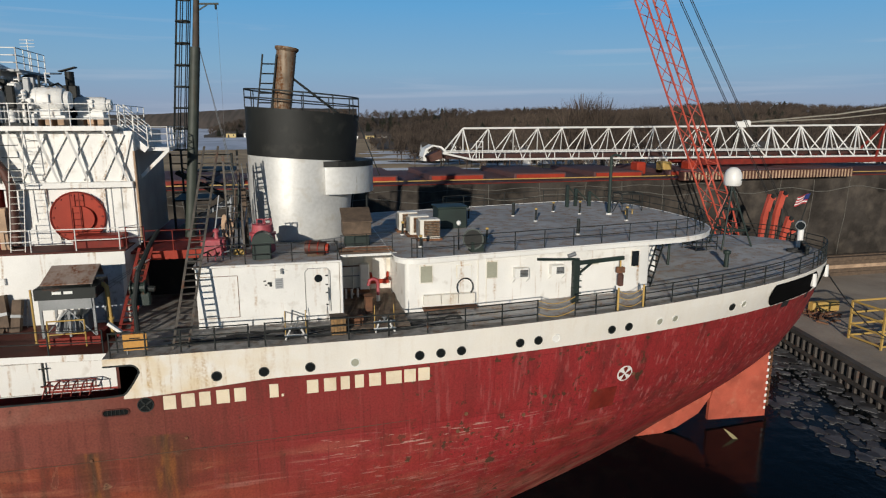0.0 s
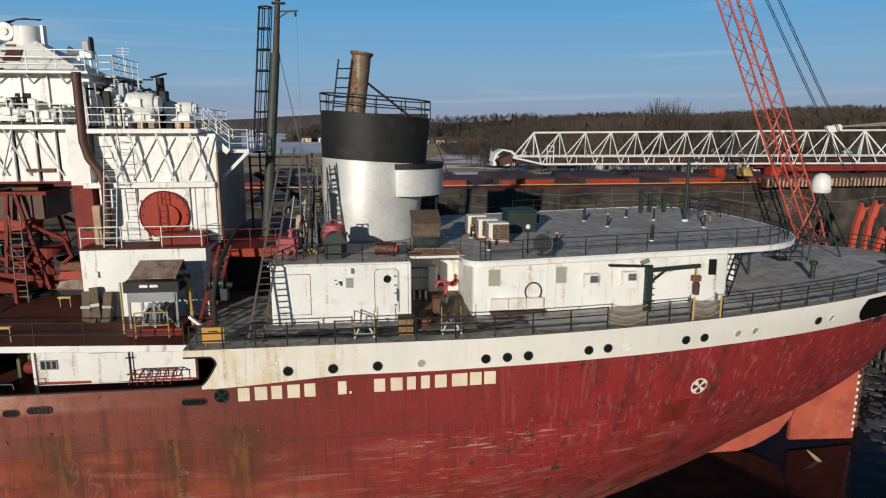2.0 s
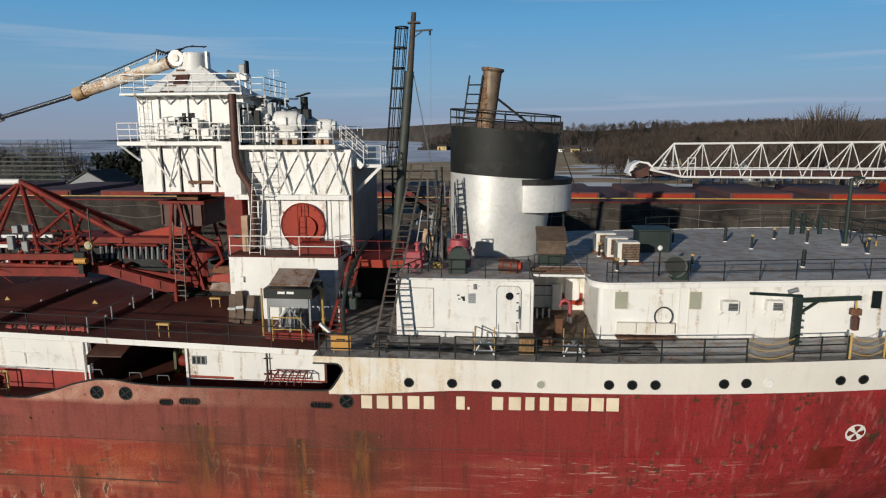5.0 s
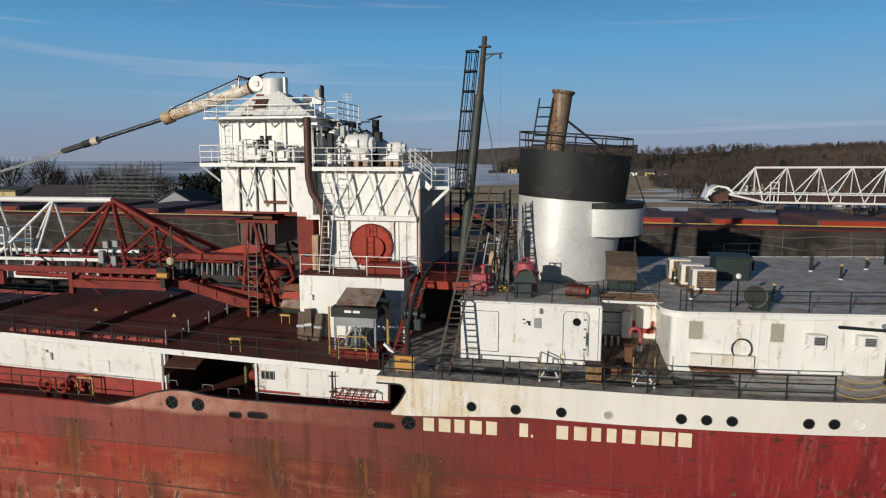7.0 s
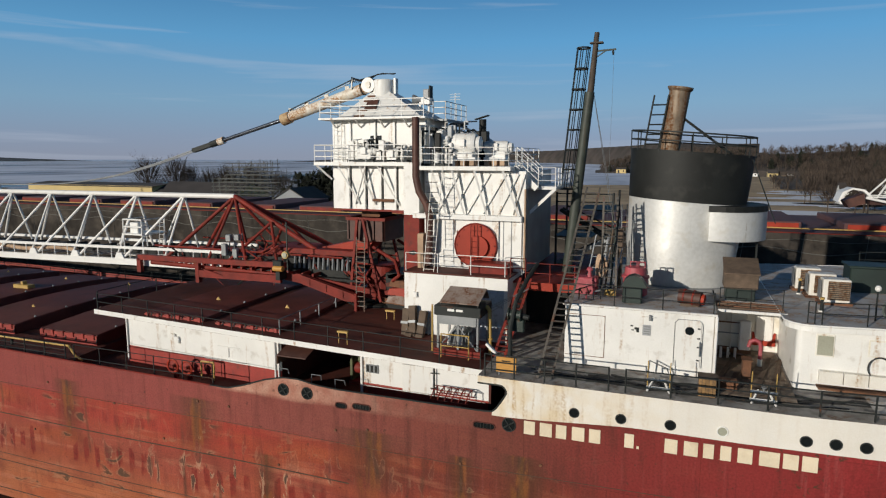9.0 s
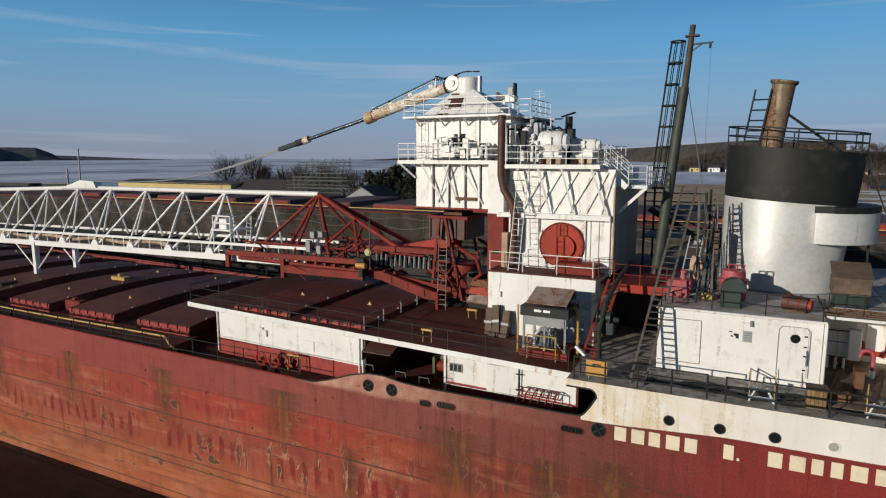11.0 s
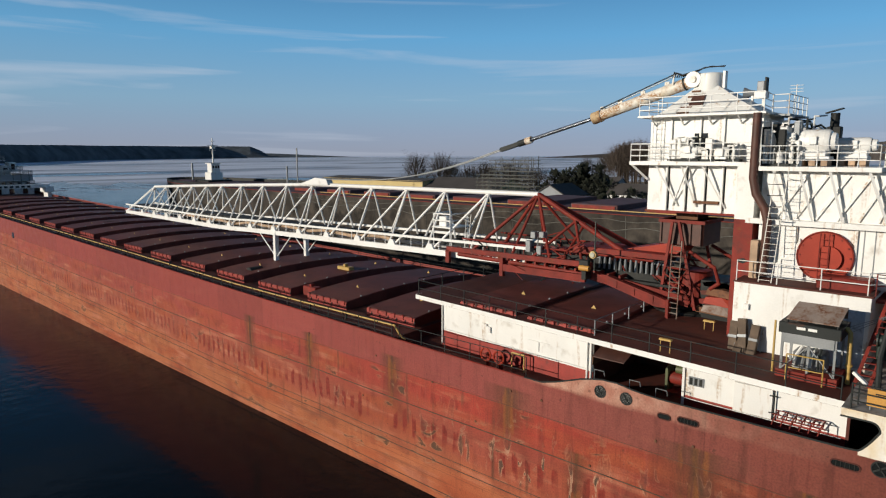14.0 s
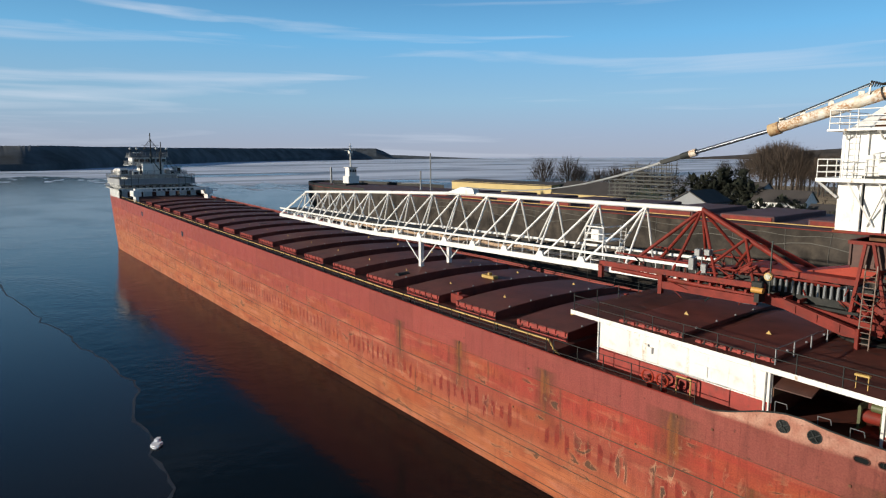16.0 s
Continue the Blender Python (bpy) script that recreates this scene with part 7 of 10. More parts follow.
for y in (8.8, 12.5):
    part("leg", Geo().beam((-13.0, y, 18.4), (-13.6, y, 13.2), 0.16, 0.16), RED, hop)
    part("leg", Geo().beam((-12.6, y, 18.4), (-11.4, y, 13.2), 0.16, 0.16), RED, hop)
    part("arm", Geo().path([(-11.9, y, 16.7), (-10.4, y, 15.9), (-10.1, y, 15.0), (-10.6, y, 14.6)], 0.11, 8), RED, hop)
for y in (8.75, 12.55):
    part("brace", Geo().tube((-13.4, y, 13.4), (-11.9, y, 15.6), 0.06).tube((-11.5, y, 13.4), (-13.1, y, 15.6), 0.06).tube((-13.3, y, 15.6), (-11.9, y, 15.6), 0.06), RED, hop)
slew = thing("slewing_ring", (-12.8, YC, 12.6), "dark greasy slewing ring of the boom", "turntable")
part("ring", Geo().lathe((-12.6, YC + 0.3, 12.7), [(2.2, 0), (2.2, 0.18), (2.0, 0.25), (1.5, 0.25), (1.5, 0.5), (1.3, 0.55)], 40), BLACK, slew)
part("turret", Geo().lathe((-12.2, YC + 0.3, 12.9), [(1.2, 0), (1.1, 1.6), (0.9, 2.4)], 24), RED, slew)
for k in range(4):
    part("chute_plate", Geo().side([(-11.4 + 0.1 * k, 13.1 + 0.52 * k), (-9.2 - 0.06 * k, 13.0 + 0.52 * k), (-9.0 - 0.06 * k, 13.35 + 0.5 * k), (-10.6, 13.5 + 0.5 * k), (-11.5 + 0.1 * k, 13.35 + 0.5 * k)], 9.0 + 0.1 * k, 12.0), (RUST, RED, DECKRED, RED)[k], slew)
part("skirt", Geo().box(-11.3, -9.4, 9.3, 11.8, 12.6, 15.0), BLACK, slew)
ladder((-12.35, 7.8, 12.75), (-12.3, 7.9, 17.4), (1, 0, 0), "rust-worn yellow-brown ladder up the boom root", ROOFRUST, width=0.56, r=0.04, rung_r=0.028)
trough = thing("heel_trough", (-15.5, 7.9, 13.2), "deep red box girder at the heel of the boom", "girder")
part("web", Geo().side([(-16.6, 14.75), (-12.7, 13.75), (-12.7, 13.3), (-13.4, 13.3), (-16.6, 14.2)], 7.75, 7.95), RED, trough)
part("top_flange", Geo().beam((-16.6, 7.85, 14.77), (-12.7, 7.85, 13.77), 0.36, 0.06), RED, trough)
part("end_stop", Geo().box(-12.75, -12.55, 7.7, 8.1, 12.7, 13.85, 0.03), RED, trough)
for k in range(3):
    part("stiffener", Geo().box(-16.0 + 1.2 * k, -15.92 + 1.2 * k, 7.70, 7.75, 14.1 - 0.31 * k, 14.55 - 0.31 * k), RED, trough)
dust = thing("dust_skirt", (-9.8, 8.9, 12.9), "stack of torn rusty red skirt plates by the turntable", "plate")
for k in range(3):
    z = 13.25 + 0.52 * k
    part("plate", Geo().add([(-11.0 + 0.1 * k, 8.7, z), (-9.3 - 0.05 * k, 8.7, z - 0.12), (-9.1 - 0.05 * k, 8.9, z + 0.22), (-9.9, 8.8, z + 0.48 - 0.06 * k), (-10.9 + 0.1 * k, 8.8, z + 0.34), (-11.0 + 0.1 * k, 9.2, z), (-9.3 - 0.05 * k, 9.2, z - 0.12), (-9.1 - 0.05 * k, 9.3, z + 0.22), (-9.9, 9.3, z + 0.48 - 0.06 * k), (-10.9 + 0.1 * k, 9.3, z + 0.34)],
                                [(0, 1, 2, 3, 4), (9, 8, 7, 6, 5), (0, 5, 6, 1), (1, 6, 7, 2), (2, 7, 8, 3), (3, 8, 9, 4), (4, 9, 5, 0)]), (ROOFRUST, REDBRIGHT, RUST)[k], dust)
lampA = thing("flood_lamp", (-17.4, 7.3, 15.6), "round yellow work lamp on the boom root", "lamp")
lhead = part("head", Geo().tube((-17.4, 7.2, 16.1), (-17.4, 7.45, 16.1), 0.24, 16), YELLOW, lampA)
part("lens", Geo().tube((-17.4, 7.14, 16.1), (-17.4, 7.2, 16.1), 0.17, 16), PALEGLASS, lhead)
part("post", Geo().tube((-17.4, 7.5, 14.9), (-17.4, 7.5, 18.2), 0.05), GREEN, lampA)
part("bracket", Geo().beam((-17.4, 7.45, 15.0), (-17.4, 8.6, 14.6), 0.12, 0.12), RED, lampA)
lampB = thing("brake_unit", (-18.0, 7.5, 13.3), "orange hydraulic brake unit with a black base", "machine")
part("body", Geo().tube((-18.4, 7.4, 15.15), (-17.7, 7.4, 15.15), 0.18, 14), ORANGE, lampB)
part("foot", Geo().box(-18.2, -17.9, 7.3, 8.3, 14.4, 14.95), BLACK, lampB)
part("top", Geo().box(-18.4, -17.7, 7.25, 7.55, 15.35, 15.7, 0.05), BLACK, lampB)
cab = thing("control_cabinets", (-22.5, 8.6, 15), "grey electrical boxes on the red boom frame", "cabinet")
for k, (x, z, h) in enumerate(((-22.9, 16.6, 0.45), (-22.2, 16.7, 0.4), (-23.3, 15.6, 0.8), (-22.4, 15.5, 0.6))):
    part("box", Geo().box(x, x + 0.4, 8.3, 8.6, z, z + h, 0.03), GREYSTEEL, cab)
    part("post", Geo().tube((x + 0.25, 8.9, 14.8), (x + 0.25, 8.9, z + h), 0.05), GREYSTEEL, cab)

# ---------- second ship across the pier ----------
S2Y, S2B = 46.0, 24.0


def s2_half(x):
    u = min(1.0, max(0.0, (-x - 134) / 48.0))
    v = min(1.0, max(0.0, (x - 92) / 24.0))
    return S2B / 2 * max(0.0, 1 - u ** 2.2) ** (1 / 1.8) * max(0.0, 1 - v ** 2.2) ** 0.5


S2C = S2Y + S2B / 2
S2Z = lambda x: 14.7 + 0.003 * max(0.0, -90 - x)
s2 = thing("laid_up_freighter", (-20, S2C, 0), "dark-hulled freighter lying beyond the pier, its side hung with dark netting", "ship", kind="structure")
xs2 = [-182 + 48 * (i / 24) ** 1.6 for i in range(25)] + stations(-132, 92, 8) + [92 + 24 * (1 - (1 - i / 12) ** 1.6) for i in range(1, 13)]
for s in (-1, 1):
    part("hull_side", Geo().grid([[(x, S2C + s * s2_half(x) * (0.90 + 0.10 * min(1, z / 11)), z if z < 20 else S2Z(x)) for z in (0.0, 3, 6, 9, 12, 25)] for x in xs2]), CANVAS, s2, smooth=True)
part("deck", Geo().grid([[(x, S2C + s * s2_half(x), S2Z(x) - 0.02 + 0.3 * (1 - abs(s))) for s in (-1, -0.5, 0, 0.5, 1)] for x in xs2]), DECK2, s2)
part("rail_edge", Geo().path([(x, S2C - s2_half(x) - 0.02, S2Z(x) + 0.06) for x in xs2], 0.06), RED, s2)
part("yellow_pipe", Geo().path([(x, S2Y + 2.2, 15.0) for x in stations(-100, 90, 20)], 0.07), YELLOW, s2)
random.seed(21)
for k in range(34):
    x = -110 + 5.8 * k + random.uniform(-0.6, 0.6)
    sag = random.uniform(-0.3, 0.3)
    part("net_seam", Geo().path([(x + sag * math.sin(z), S2Y + 1.2 * max(0, 1 - z / 11) - 0.03, z) for z in (2.5, 6, 9, 12, 14.6)], 0.035, 4), SEAM, s2)
part("net_rope", Geo().path([(x, S2Y - 0.04, 12.9 + 0.35 * math.sin(x * 0.55)) for x in stations(-105, 90, 2.0)], 0.05, 4), SEAM, s2)
part("net_rope", Geo().path([(x, S2Y - 0.04, 14.0 + 0.15 * math.sin(x * 0.8)) for x in stations(-105, 60, 2.0)], 0.035, 4), SEAM, s2)
# bow bulwark
bw2 = [x for x in xs2 if x < -128]
part("bow_bulwark", Geo().grid([[(x, S2C - s2_half(x) - 0.02, S2Z(x) + dz_) for dz_ in (0, 0.8)] for x in bw2[::-1]] + [[(x, S2C + s2_half(x), S2Z(x) + dz_) for dz_ in (0, 0.8)] for x in bw2]), BLACK, s2)
for k in range(18):
    x1 = -112 + 11.2 * k
    hatch2 = thing("far_hatch_cover", (x1, S2C, 14.8), "low red-brown hatch on the far ship", "hatch", "far ship hatches")
    part("cover", Geo().box(x1, x1 + 7.2, S2Y + 4.5, S2Y + 19.5, 14.7, 15.5, 0.1), DECK2, hatch2)
    part("end_plate", Geo().box(x1 + 0.3, x1 + 6.9, S2Y + 4.35, S2Y + 4.49, 14.7, 15.35), REDBRIGHT if k > 9 else RED, hatch2)
PX, PB = -160.0, S2Z(-160)
pil = thing("far_pilothouse", (PX, S2C, PB), "small white pilothouse and mast on the far ship's bow", "deckhouse")
part("foot", Geo().box(PX - 4, PX + 3.5, S2C - 3.5, S2C + 3.5, PB - 0.1, PB + 0.7, 0.1), BLACK, pil)
part("house", Geo().box(PX - 1.7, PX + 1.7, S2C - 1.7, S2C + 1.7, PB + 0.6, PB + 2.7, 0.1), WHITE, pil)
part("upper", Geo().box(PX - 1.2, PX + 1.2, S2C - 1.2, S2C + 1.2, PB + 2.7, PB + 5.0, 0.1), WHITE, pil)
part("upper_roof", Geo().box(PX - 1.5, PX + 1.5, S2C - 1.5, S2C + 1.5, PB + 5.0, PB + 5.2), WHITE, pil)
for y in (-0.7, 0.1, 0.8):
    part("window", Geo().box(PX + 1.21, PX + 1.26, S2C + y - 0.25, S2C + y + 0.25, PB + 3.8, PB + 4.5), GLASS_AND_HOLES, pil)
part("mast", Geo().tube((PX, S2C, PB + 5.1), (PX, S2C, PB + 11.8), 0.26, 8, 0.12), WHITE_RUST, pil)
for z, w in ((9.9, 1.6), (8.6, 0.9), (11.0, 0.6)):
    part("yard", Geo().tube((PX, S2C - w, PB + z), (PX, S2C + w, PB + z), 0.09), WHITE_RUST, pil)
part("lookout", Geo().box(PX - 0.5, PX + 0.5, S2C - 0.5, S2C + 0.5, PB + 9.0, PB + 9.8), WHITE_RUST, pil)
for x, h, r_ in ((-172, 4.7, 0.3), (-121.4, 8.7, 0.16), (-125.5, 4.5, 0.2)):
    p_ = thing("far_pole", (x, S2C, S2Z(x)), "thin post on the far ship's deck", "pole")
    part("pole", Geo().tube((x, S2C, S2Z(x) + 0.1), (x, S2C, S2Z(x) + 0.3 + h), r_, 8), GREYSTEEL, p_)
    if h < 4.6:
        part("arm", Geo().tube((x - 8.5, S2C, S2Z(x) + 1.6), (x, S2C, S2Z(x) + 1.8), 0.12, 6), GREYSTEEL, p_)
b2 = thing("far_unloading_boom", (60, S2C, 15), "white triangular truss boom on the far ship", "boom")
N2 = [28.7 + 3.65 * i for i in range(13)]
N3 = [N2[-1] + 5.4 * i for i in range(6)]
t2 = lambda x: 21.15 + 0.006 * (x - 30)
q2 = lambda x: 17.0 - 0.004 * (x - 30)
part("top_chord", Geo().path([(x, S2C, t2(x)) for x in N2 + N3[1:]], 0.14, 8), CLEANW, b2)
for y in (S2C - 2, S2C + 2):
    part("bottom_chord", Geo().path([(25.4, y, q2(25) + 0.9), (29.5, y, q2(29))] + [(x, y, q2(x)) for x in N2[1:]] + [(N3[-1], y, q2(N3[-1]))], 0.14, 8), CLEANW, b2)
    part("inner_rail", Geo().path([(25.4, y, q2(25) + 1.0), (N3[-1], y, q2(90) + 1.0)], 0.08, 6), CLEANW, b2)
    part("nose_strut", Geo().tube((N2[0], S2C, t2(28)), (26.4, y, q2(26) + 0.9), 0.10, 6), CLEANW, b2)
    part("nose_strut", Geo().tube((N2[0], S2C, t2(28)), (29.3, y, q2(29)), 0.09, 6), CLEANW, b2)
    for a, b in zip(N2, N2[1:]):
        part("diagonal", Geo().tube((b, S2C, t2(b)), (a + 0.7, y, q2(a)), 0.072, 6), CLEANW, b2)
        part("upright", Geo().tube((b, S2C, t2(b)), (b + 0.7, y, q2(b)), 0.062, 6), CLEANW, b2)
        part("rail_post", Geo().tube((a + 1.8, y, q2(a)), (a + 1.8, y, q2(a) + 1.05), 0.06, 5), CLEANW, b2)
    for a, b in zip(N3, N3[1:]):
        m_ = (a + b) / 2
        part("diagonal", Geo().tube((a, S2C, t2(a)), (m_ + 0.6, y, q2(a)), 0.10, 6), CLEANW, b2)
        part("diagonal", Geo().tube((b, S2C, t2(b)), (m_ + 0.6, y, q2(b)), 0.10, 6), CLEANW, b2)
        part("upright", Geo().tube((a, S2C, t2(a)), (a + 0.8, y, q2(a)), 0.09, 6), CLEANW, b2)
for k in range(30):
    x = 29.0 + 2.45 * k
    part("idler", Geo().box(x, x + 0.25, S2C - 1.5, S2C + 1.5, 16.95, 17.08), RED, b2)
for x in (30.0, 30.9):
    part("gate_post", Geo().tube((x, S2C - 2.2, 17.2), (x, S2C - 2.2, 19.5), 0.07, 6), CLEANW, b2)
for z in (18.0, 18.7, 19.4):
    part("gate_bar", Geo().tube((30.0, S2C - 2.2, z), (30.9, S2C - 2.2, z), 0.05, 6), CLEANW, b2)
part("belt", Geo().box(26, 102, S2C - 1.2, S2C + 1.2, 17.1, 17.7), mat("dark_red_brown_belt", (0.05, 0.02, 0.016), 0.8, var=0.4, scale=0.6), b2)
part("tip_hood", Geo().side([(22.8, 17.4), (23.2, 18.5), (24.2, 19.0), (25.4, 18.8), (26.2, 18.0), (26.0, 17.9), (25.2, 18.6), (24.2, 18.8), (23.4, 18.3), (23.0, 17.4)], S2C - 1.4, S2C + 1.4), CLEANW, b2)
part("tip_chute", Geo().side([(23.5, 17.5), (25.4, 18.3), (25.6, 17.2), (24.0, 16.7)], S2C - 1.1, S2C + 1.1), BROWNPIPE, b2)
part("peak", Geo().box(71.7, 73.3, S2C - 0.4, S2C + 0.4, 21.2, 22.1, 0.15), CLEANW, b2)
part("peak_wheel", Geo().tube((73.4, S2C - 0.5, 21.8), (73.4, S2C + 0.5, 21.8), 0.5, 14), CLEANW, b2)
fr2 = thing("far_hoist_rope", (80, S2C, 22), "pair of heavy grey hoist ropes on the far ship's boom", "rope")
for dy_, dz_ in ((-0.3, 0.0), (0.3, 0.0), (0.0, -0.5)):
    part("strand", Geo().path([(73.4, S2C + dy_, 21.9), (90, S2C + dy_, 23.2 + 1.3 * dz_), (110, S2C + dy_, 25.6 + 2.5 * dz_)], 0.09, 5), ROPE, fr2)
r2 = thing("far_boom_root", (104, S2C, 15), "red boom root frame on the far ship", "boom root")
for y in (S2C - 2.2, S2C + 2.2):
    part("strut", Geo().tube((N3[-1], S2C, 21.6), (112, y, 16), 0.3, 8), RED, r2)
    part("strut", Geo().tube((N3[-1], S2C, 21.6), (96, y, 16.4), 0.22, 8), RED, r2)
    part("beam", Geo().beam((62, y, 16.2), (114, y, 16.2), 0.5, 0.8), RED, r2)
for k, x in enumerate((52, 56, 60)):
    part("stand", Geo().box(x, x + 1.4, S2Y + 6, S2Y + 8, 15.0, 16.6, 0.2), (REDBRIGHT, YELLOW, REDBRIGHT)[k], r2)

# ---------- pier, quay and crane ----------
PZ = 2.2
pier = thing("quay", (60, 35, 0), "gravel and dirt quay with a sheet pile edge", "quay", kind="structure")
part("pier_top", Geo().prism([(-175, 29.0), (53.98, 29.0), (45.5, -10.0), (70, -60), (400, -60), (400, 45.5), (-175, 45.5)], -3, PZ), GROUND, pier)
sheet = []
pile = Geo().add([(-0.35, 0, -2.5), (-0.12, -0.3, -2.5), (0.12, -0.3, -2.5), (0.35, 0, -2.5), (-0.35, 0, PZ - 0.25), (-0.12, -0.3, PZ - 0.25), (0.12, -0.3, PZ - 0.25), (0.35, 0, PZ - 0.25)], [(0, 1, 5, 4), (1, 2, 6, 5), (2, 3, 7, 6), (4, 5, 6, 7)]).mesh("sheet_pile", SHEET)
ea, eb = Vector((53.98, 29.0, 0)), Vector((45.5, -10.0, 0))
ang = math.atan2((eb - ea).y, (eb - ea).x) + math.pi
for k in range(42):
    p = ea.lerp(eb, (k + 0.5) / 42)
    share("sheet_pile", pile, pier, p + Vector((-0.02, 0, 0)), (0, 0, ang + math.pi))
part("cap_beam", Geo().beam(ea + Vector((0, 0, PZ + 0.02)), eb + Vector((0, 0, PZ + 0.02)), 0.6, 0.4), SHEET, pier)
part("waling", Geo().beam(ea + Vector((-0.35, 0, 0.8)), eb + Vector((-0.35, 0, 0.8)), 0.25, 0.3), SHEET, pier)
# crawler crane
crane = thing("crawler_crane", (54, 34, PZ), "red lattice-boom crawler crane standing on the pier", "crane")
F, T = Vector((54.2, 33.0, 6.0)), Vector((35.5, 33.0, 46.0))
ax = (T - F).normalized()
sx = ax.cross(Vector((0, 1, 0))).normalized()
sy = Vector((0, 1, 0))
L = (T - F).length
W_ = 0.95
corner = [(-1, -1), (1, -1), (1, 1), (-1, 1)]


def cr_pt(d, c):
    w = W_ * min(1.0, 0.4 + d / 8)
    return F + ax * d + sx * c[0] * w + sy * c[1] * w


for c in corner:
    part("chord", Geo().path([cr_pt(d, c) for d in (0, 3, 7, 14, 22, 30, L)], 0.10, 6), CRANE, crane)
nb = int(L / 1.7)
for i in range(nb):
    d0, d1 = L * i / nb, L * (i + 1) / nb
    for a, b in ((0, 1), (1, 2), (2, 3), (3, 0)):
        p, q = (a, b) if i % 2 else (b, a)
        part("lacing", Geo().tube(cr_pt(d0, corner[p]), cr_pt(d1, corner[q]), 0.045, 5), CRANE, crane)
part("house", Geo().box(50.5, 57.5, 31.5, 35.0, PZ + 1.6, PZ + 4.6, 0.2), CRANE, crane)
for y in (30.8, 35.2):
    part("track", Geo().box(49.5, 57.5, y - 0.5, y + 0.5, PZ, PZ + 1.3, 0.3), RUBBER_AND_HOLES, crane)
part("gantry", Geo().path([(55.0, 32, PZ + 4.5), (60.0, 33, 9.8), (61.3, 33, 9.8), (57.5, 34.5, PZ + 4.5)], 0.12), CRANE, crane)
for dx_ in (-0.65, 0.65):
    for dy_ in (-0.14, 0.14):
        part("pendant", Geo().tube((60.6 + dx_, 33 + dy_, 9.8), (37.6 + dx_, 33 + dy_, 46.0), 0.04, 5), CABLE, crane)
part("hoist_line", Geo().tube((55.6, 33, 7.5), (37.2, 33, 46.0), 0.03, 5), CABLE, crane)
exc = thing("material_handler", (56.5, 31, PZ), "bright orange-red hydraulic loader arms raised on the pier", "excavator")
for k, (x, zt) in enumerate(((55.0, 14.3), (56.5, 14.6), (57.6, 11.8))):
    part("boom", Geo().beam((x - 0.5, 31, PZ + 1.5), (x + 0.3, 31, zt - 2.4), 0.42, 0.5, up=(1, 0, 0)).beam((x + 0.3, 31, zt - 2.6), (x + 0.95, 31, zt), 0.40, 0.62, up=(1, 0, 0)), CRANE, exc)
    part("ram", Geo().tube((x + 0.35, 30.7, 6.5), (x + 0.75, 30.7, zt - 1.8), 0.12, 8), RAILM, exc)
    part("pin", Geo().tube((x + 0.95, 30.6, zt - 0.15), (x + 0.95, 31.4, zt - 0.15), 0.24, 12), RAILM, exc)
    part("lug", Geo().box(x + 0.6, x + 1.35, 30.7, 31.3, zt - 0.55, zt - 0.25, 0.05), CRANE, exc)
part("clamp", Geo().box(55.3, 56.3, 30.3, 30.7, 8.6, 9.6, 0.1), RAILM, exc)
part("body", Geo().box(53, 59, 29.7, 33, PZ + 0.9, PZ + 3.2, 0.3), REDBRIGHT, exc)
part("carriage", Geo().box(52.8, 59.2, 29.6, 33.1, PZ, PZ + 0.9, 0.2), RUBBER_AND_HOLES, exc)
gang = thing("far_gangway", (63, 46, 14), "brown corrugated gangway along the far ship's edge", "gangway")
gpanel = part("panel", Geo().beam((54, S2Y - 1.2, 15.2), (80, S2Y - 1.2, 15.4), 1.0, 1.1), BROWNPIPE, gang)
for k in range(52):
    part("rib", Geo().box(54.2 + 0.5 * k, 54.4 + 0.5 * k, S2Y - 1.75, S2Y - 1.68, 14.75, 15.75), TANBELT, gpanel)
cage2 = thing("yellow_steel_cage", (58, 17.5, PZ), "yellow tubular steel cage standing on the quay", "cage")
for x in (55.6, 60.4):
    for y in (15.6, 19.0):
        part("post", Geo().beam((x, y, PZ), (x, y, PZ + 3.6), 0.16, 0.16), YELLOW, cage2)
for z in (0.3, 1.4, 2.5, 3.6):
    part("bar", Geo().path([(55.6, 15.6, PZ + z), (60.4, 15.6, PZ + z), (60.4, 19.0, PZ + z), (55.6, 19.0, PZ + z), (55.6, 15.6, PZ + z)], 0.07), YELLOW, cage2)
bar2 = thing("yellow_barrier", (60.5, 27, PZ), "low yellow concrete barrier on the quay", "barrier")
part("block", Geo().box(58.8, 62.2, 26.6, 27.4, PZ, PZ + 1.0, 0.1), YELLOW, bar2)
part("block", Geo().box(53.8, 54.6, 25.2, 25.8, PZ, PZ + 0.9, 0.1), YELLOW, bar2)
for k, (x, y, ln_) in enumerate(((66.0, 41.0, 26), (68.0, 39.8, 22))):
    tw = thing("timber_stack", (x, y, PZ), "long stack of dark weathered timbers on the quay", "timber", "quay timbers")
    for j in range(5):
        part("timber", Geo().box(x + 0.4 * (j % 2), x + ln_, y - 0.35 + 0.05 * (j % 2), y + 0.35, PZ + 0.5 * j, PZ + 0.47 + 0.5 * j, 0.03), WOOD if (j + k) % 3 else TANBELT, tw)
rk = thing("scrap_heap", (58, 24.6, PZ), "rusty heap of chain and scrap on the quay", "scrap", kind="stuff")
random.seed(5)
g = Geo()
for k in range(40):
    p = Vector((58 + random.gauss(0, 0.8), 24.6 + random.gauss(0, 0.6), PZ + random.uniform(0, 0.5)))
    g.beam(p, p + Vector((random.uniform(-0.8, 0.8), random.uniform(-0.8, 0.8), random.uniform(-0.1, 0.3))), 0.12, 0.12)
part("pieces", g, RUST, rk)
# floating ice by the stern
random.seed(8)
g = Geo()
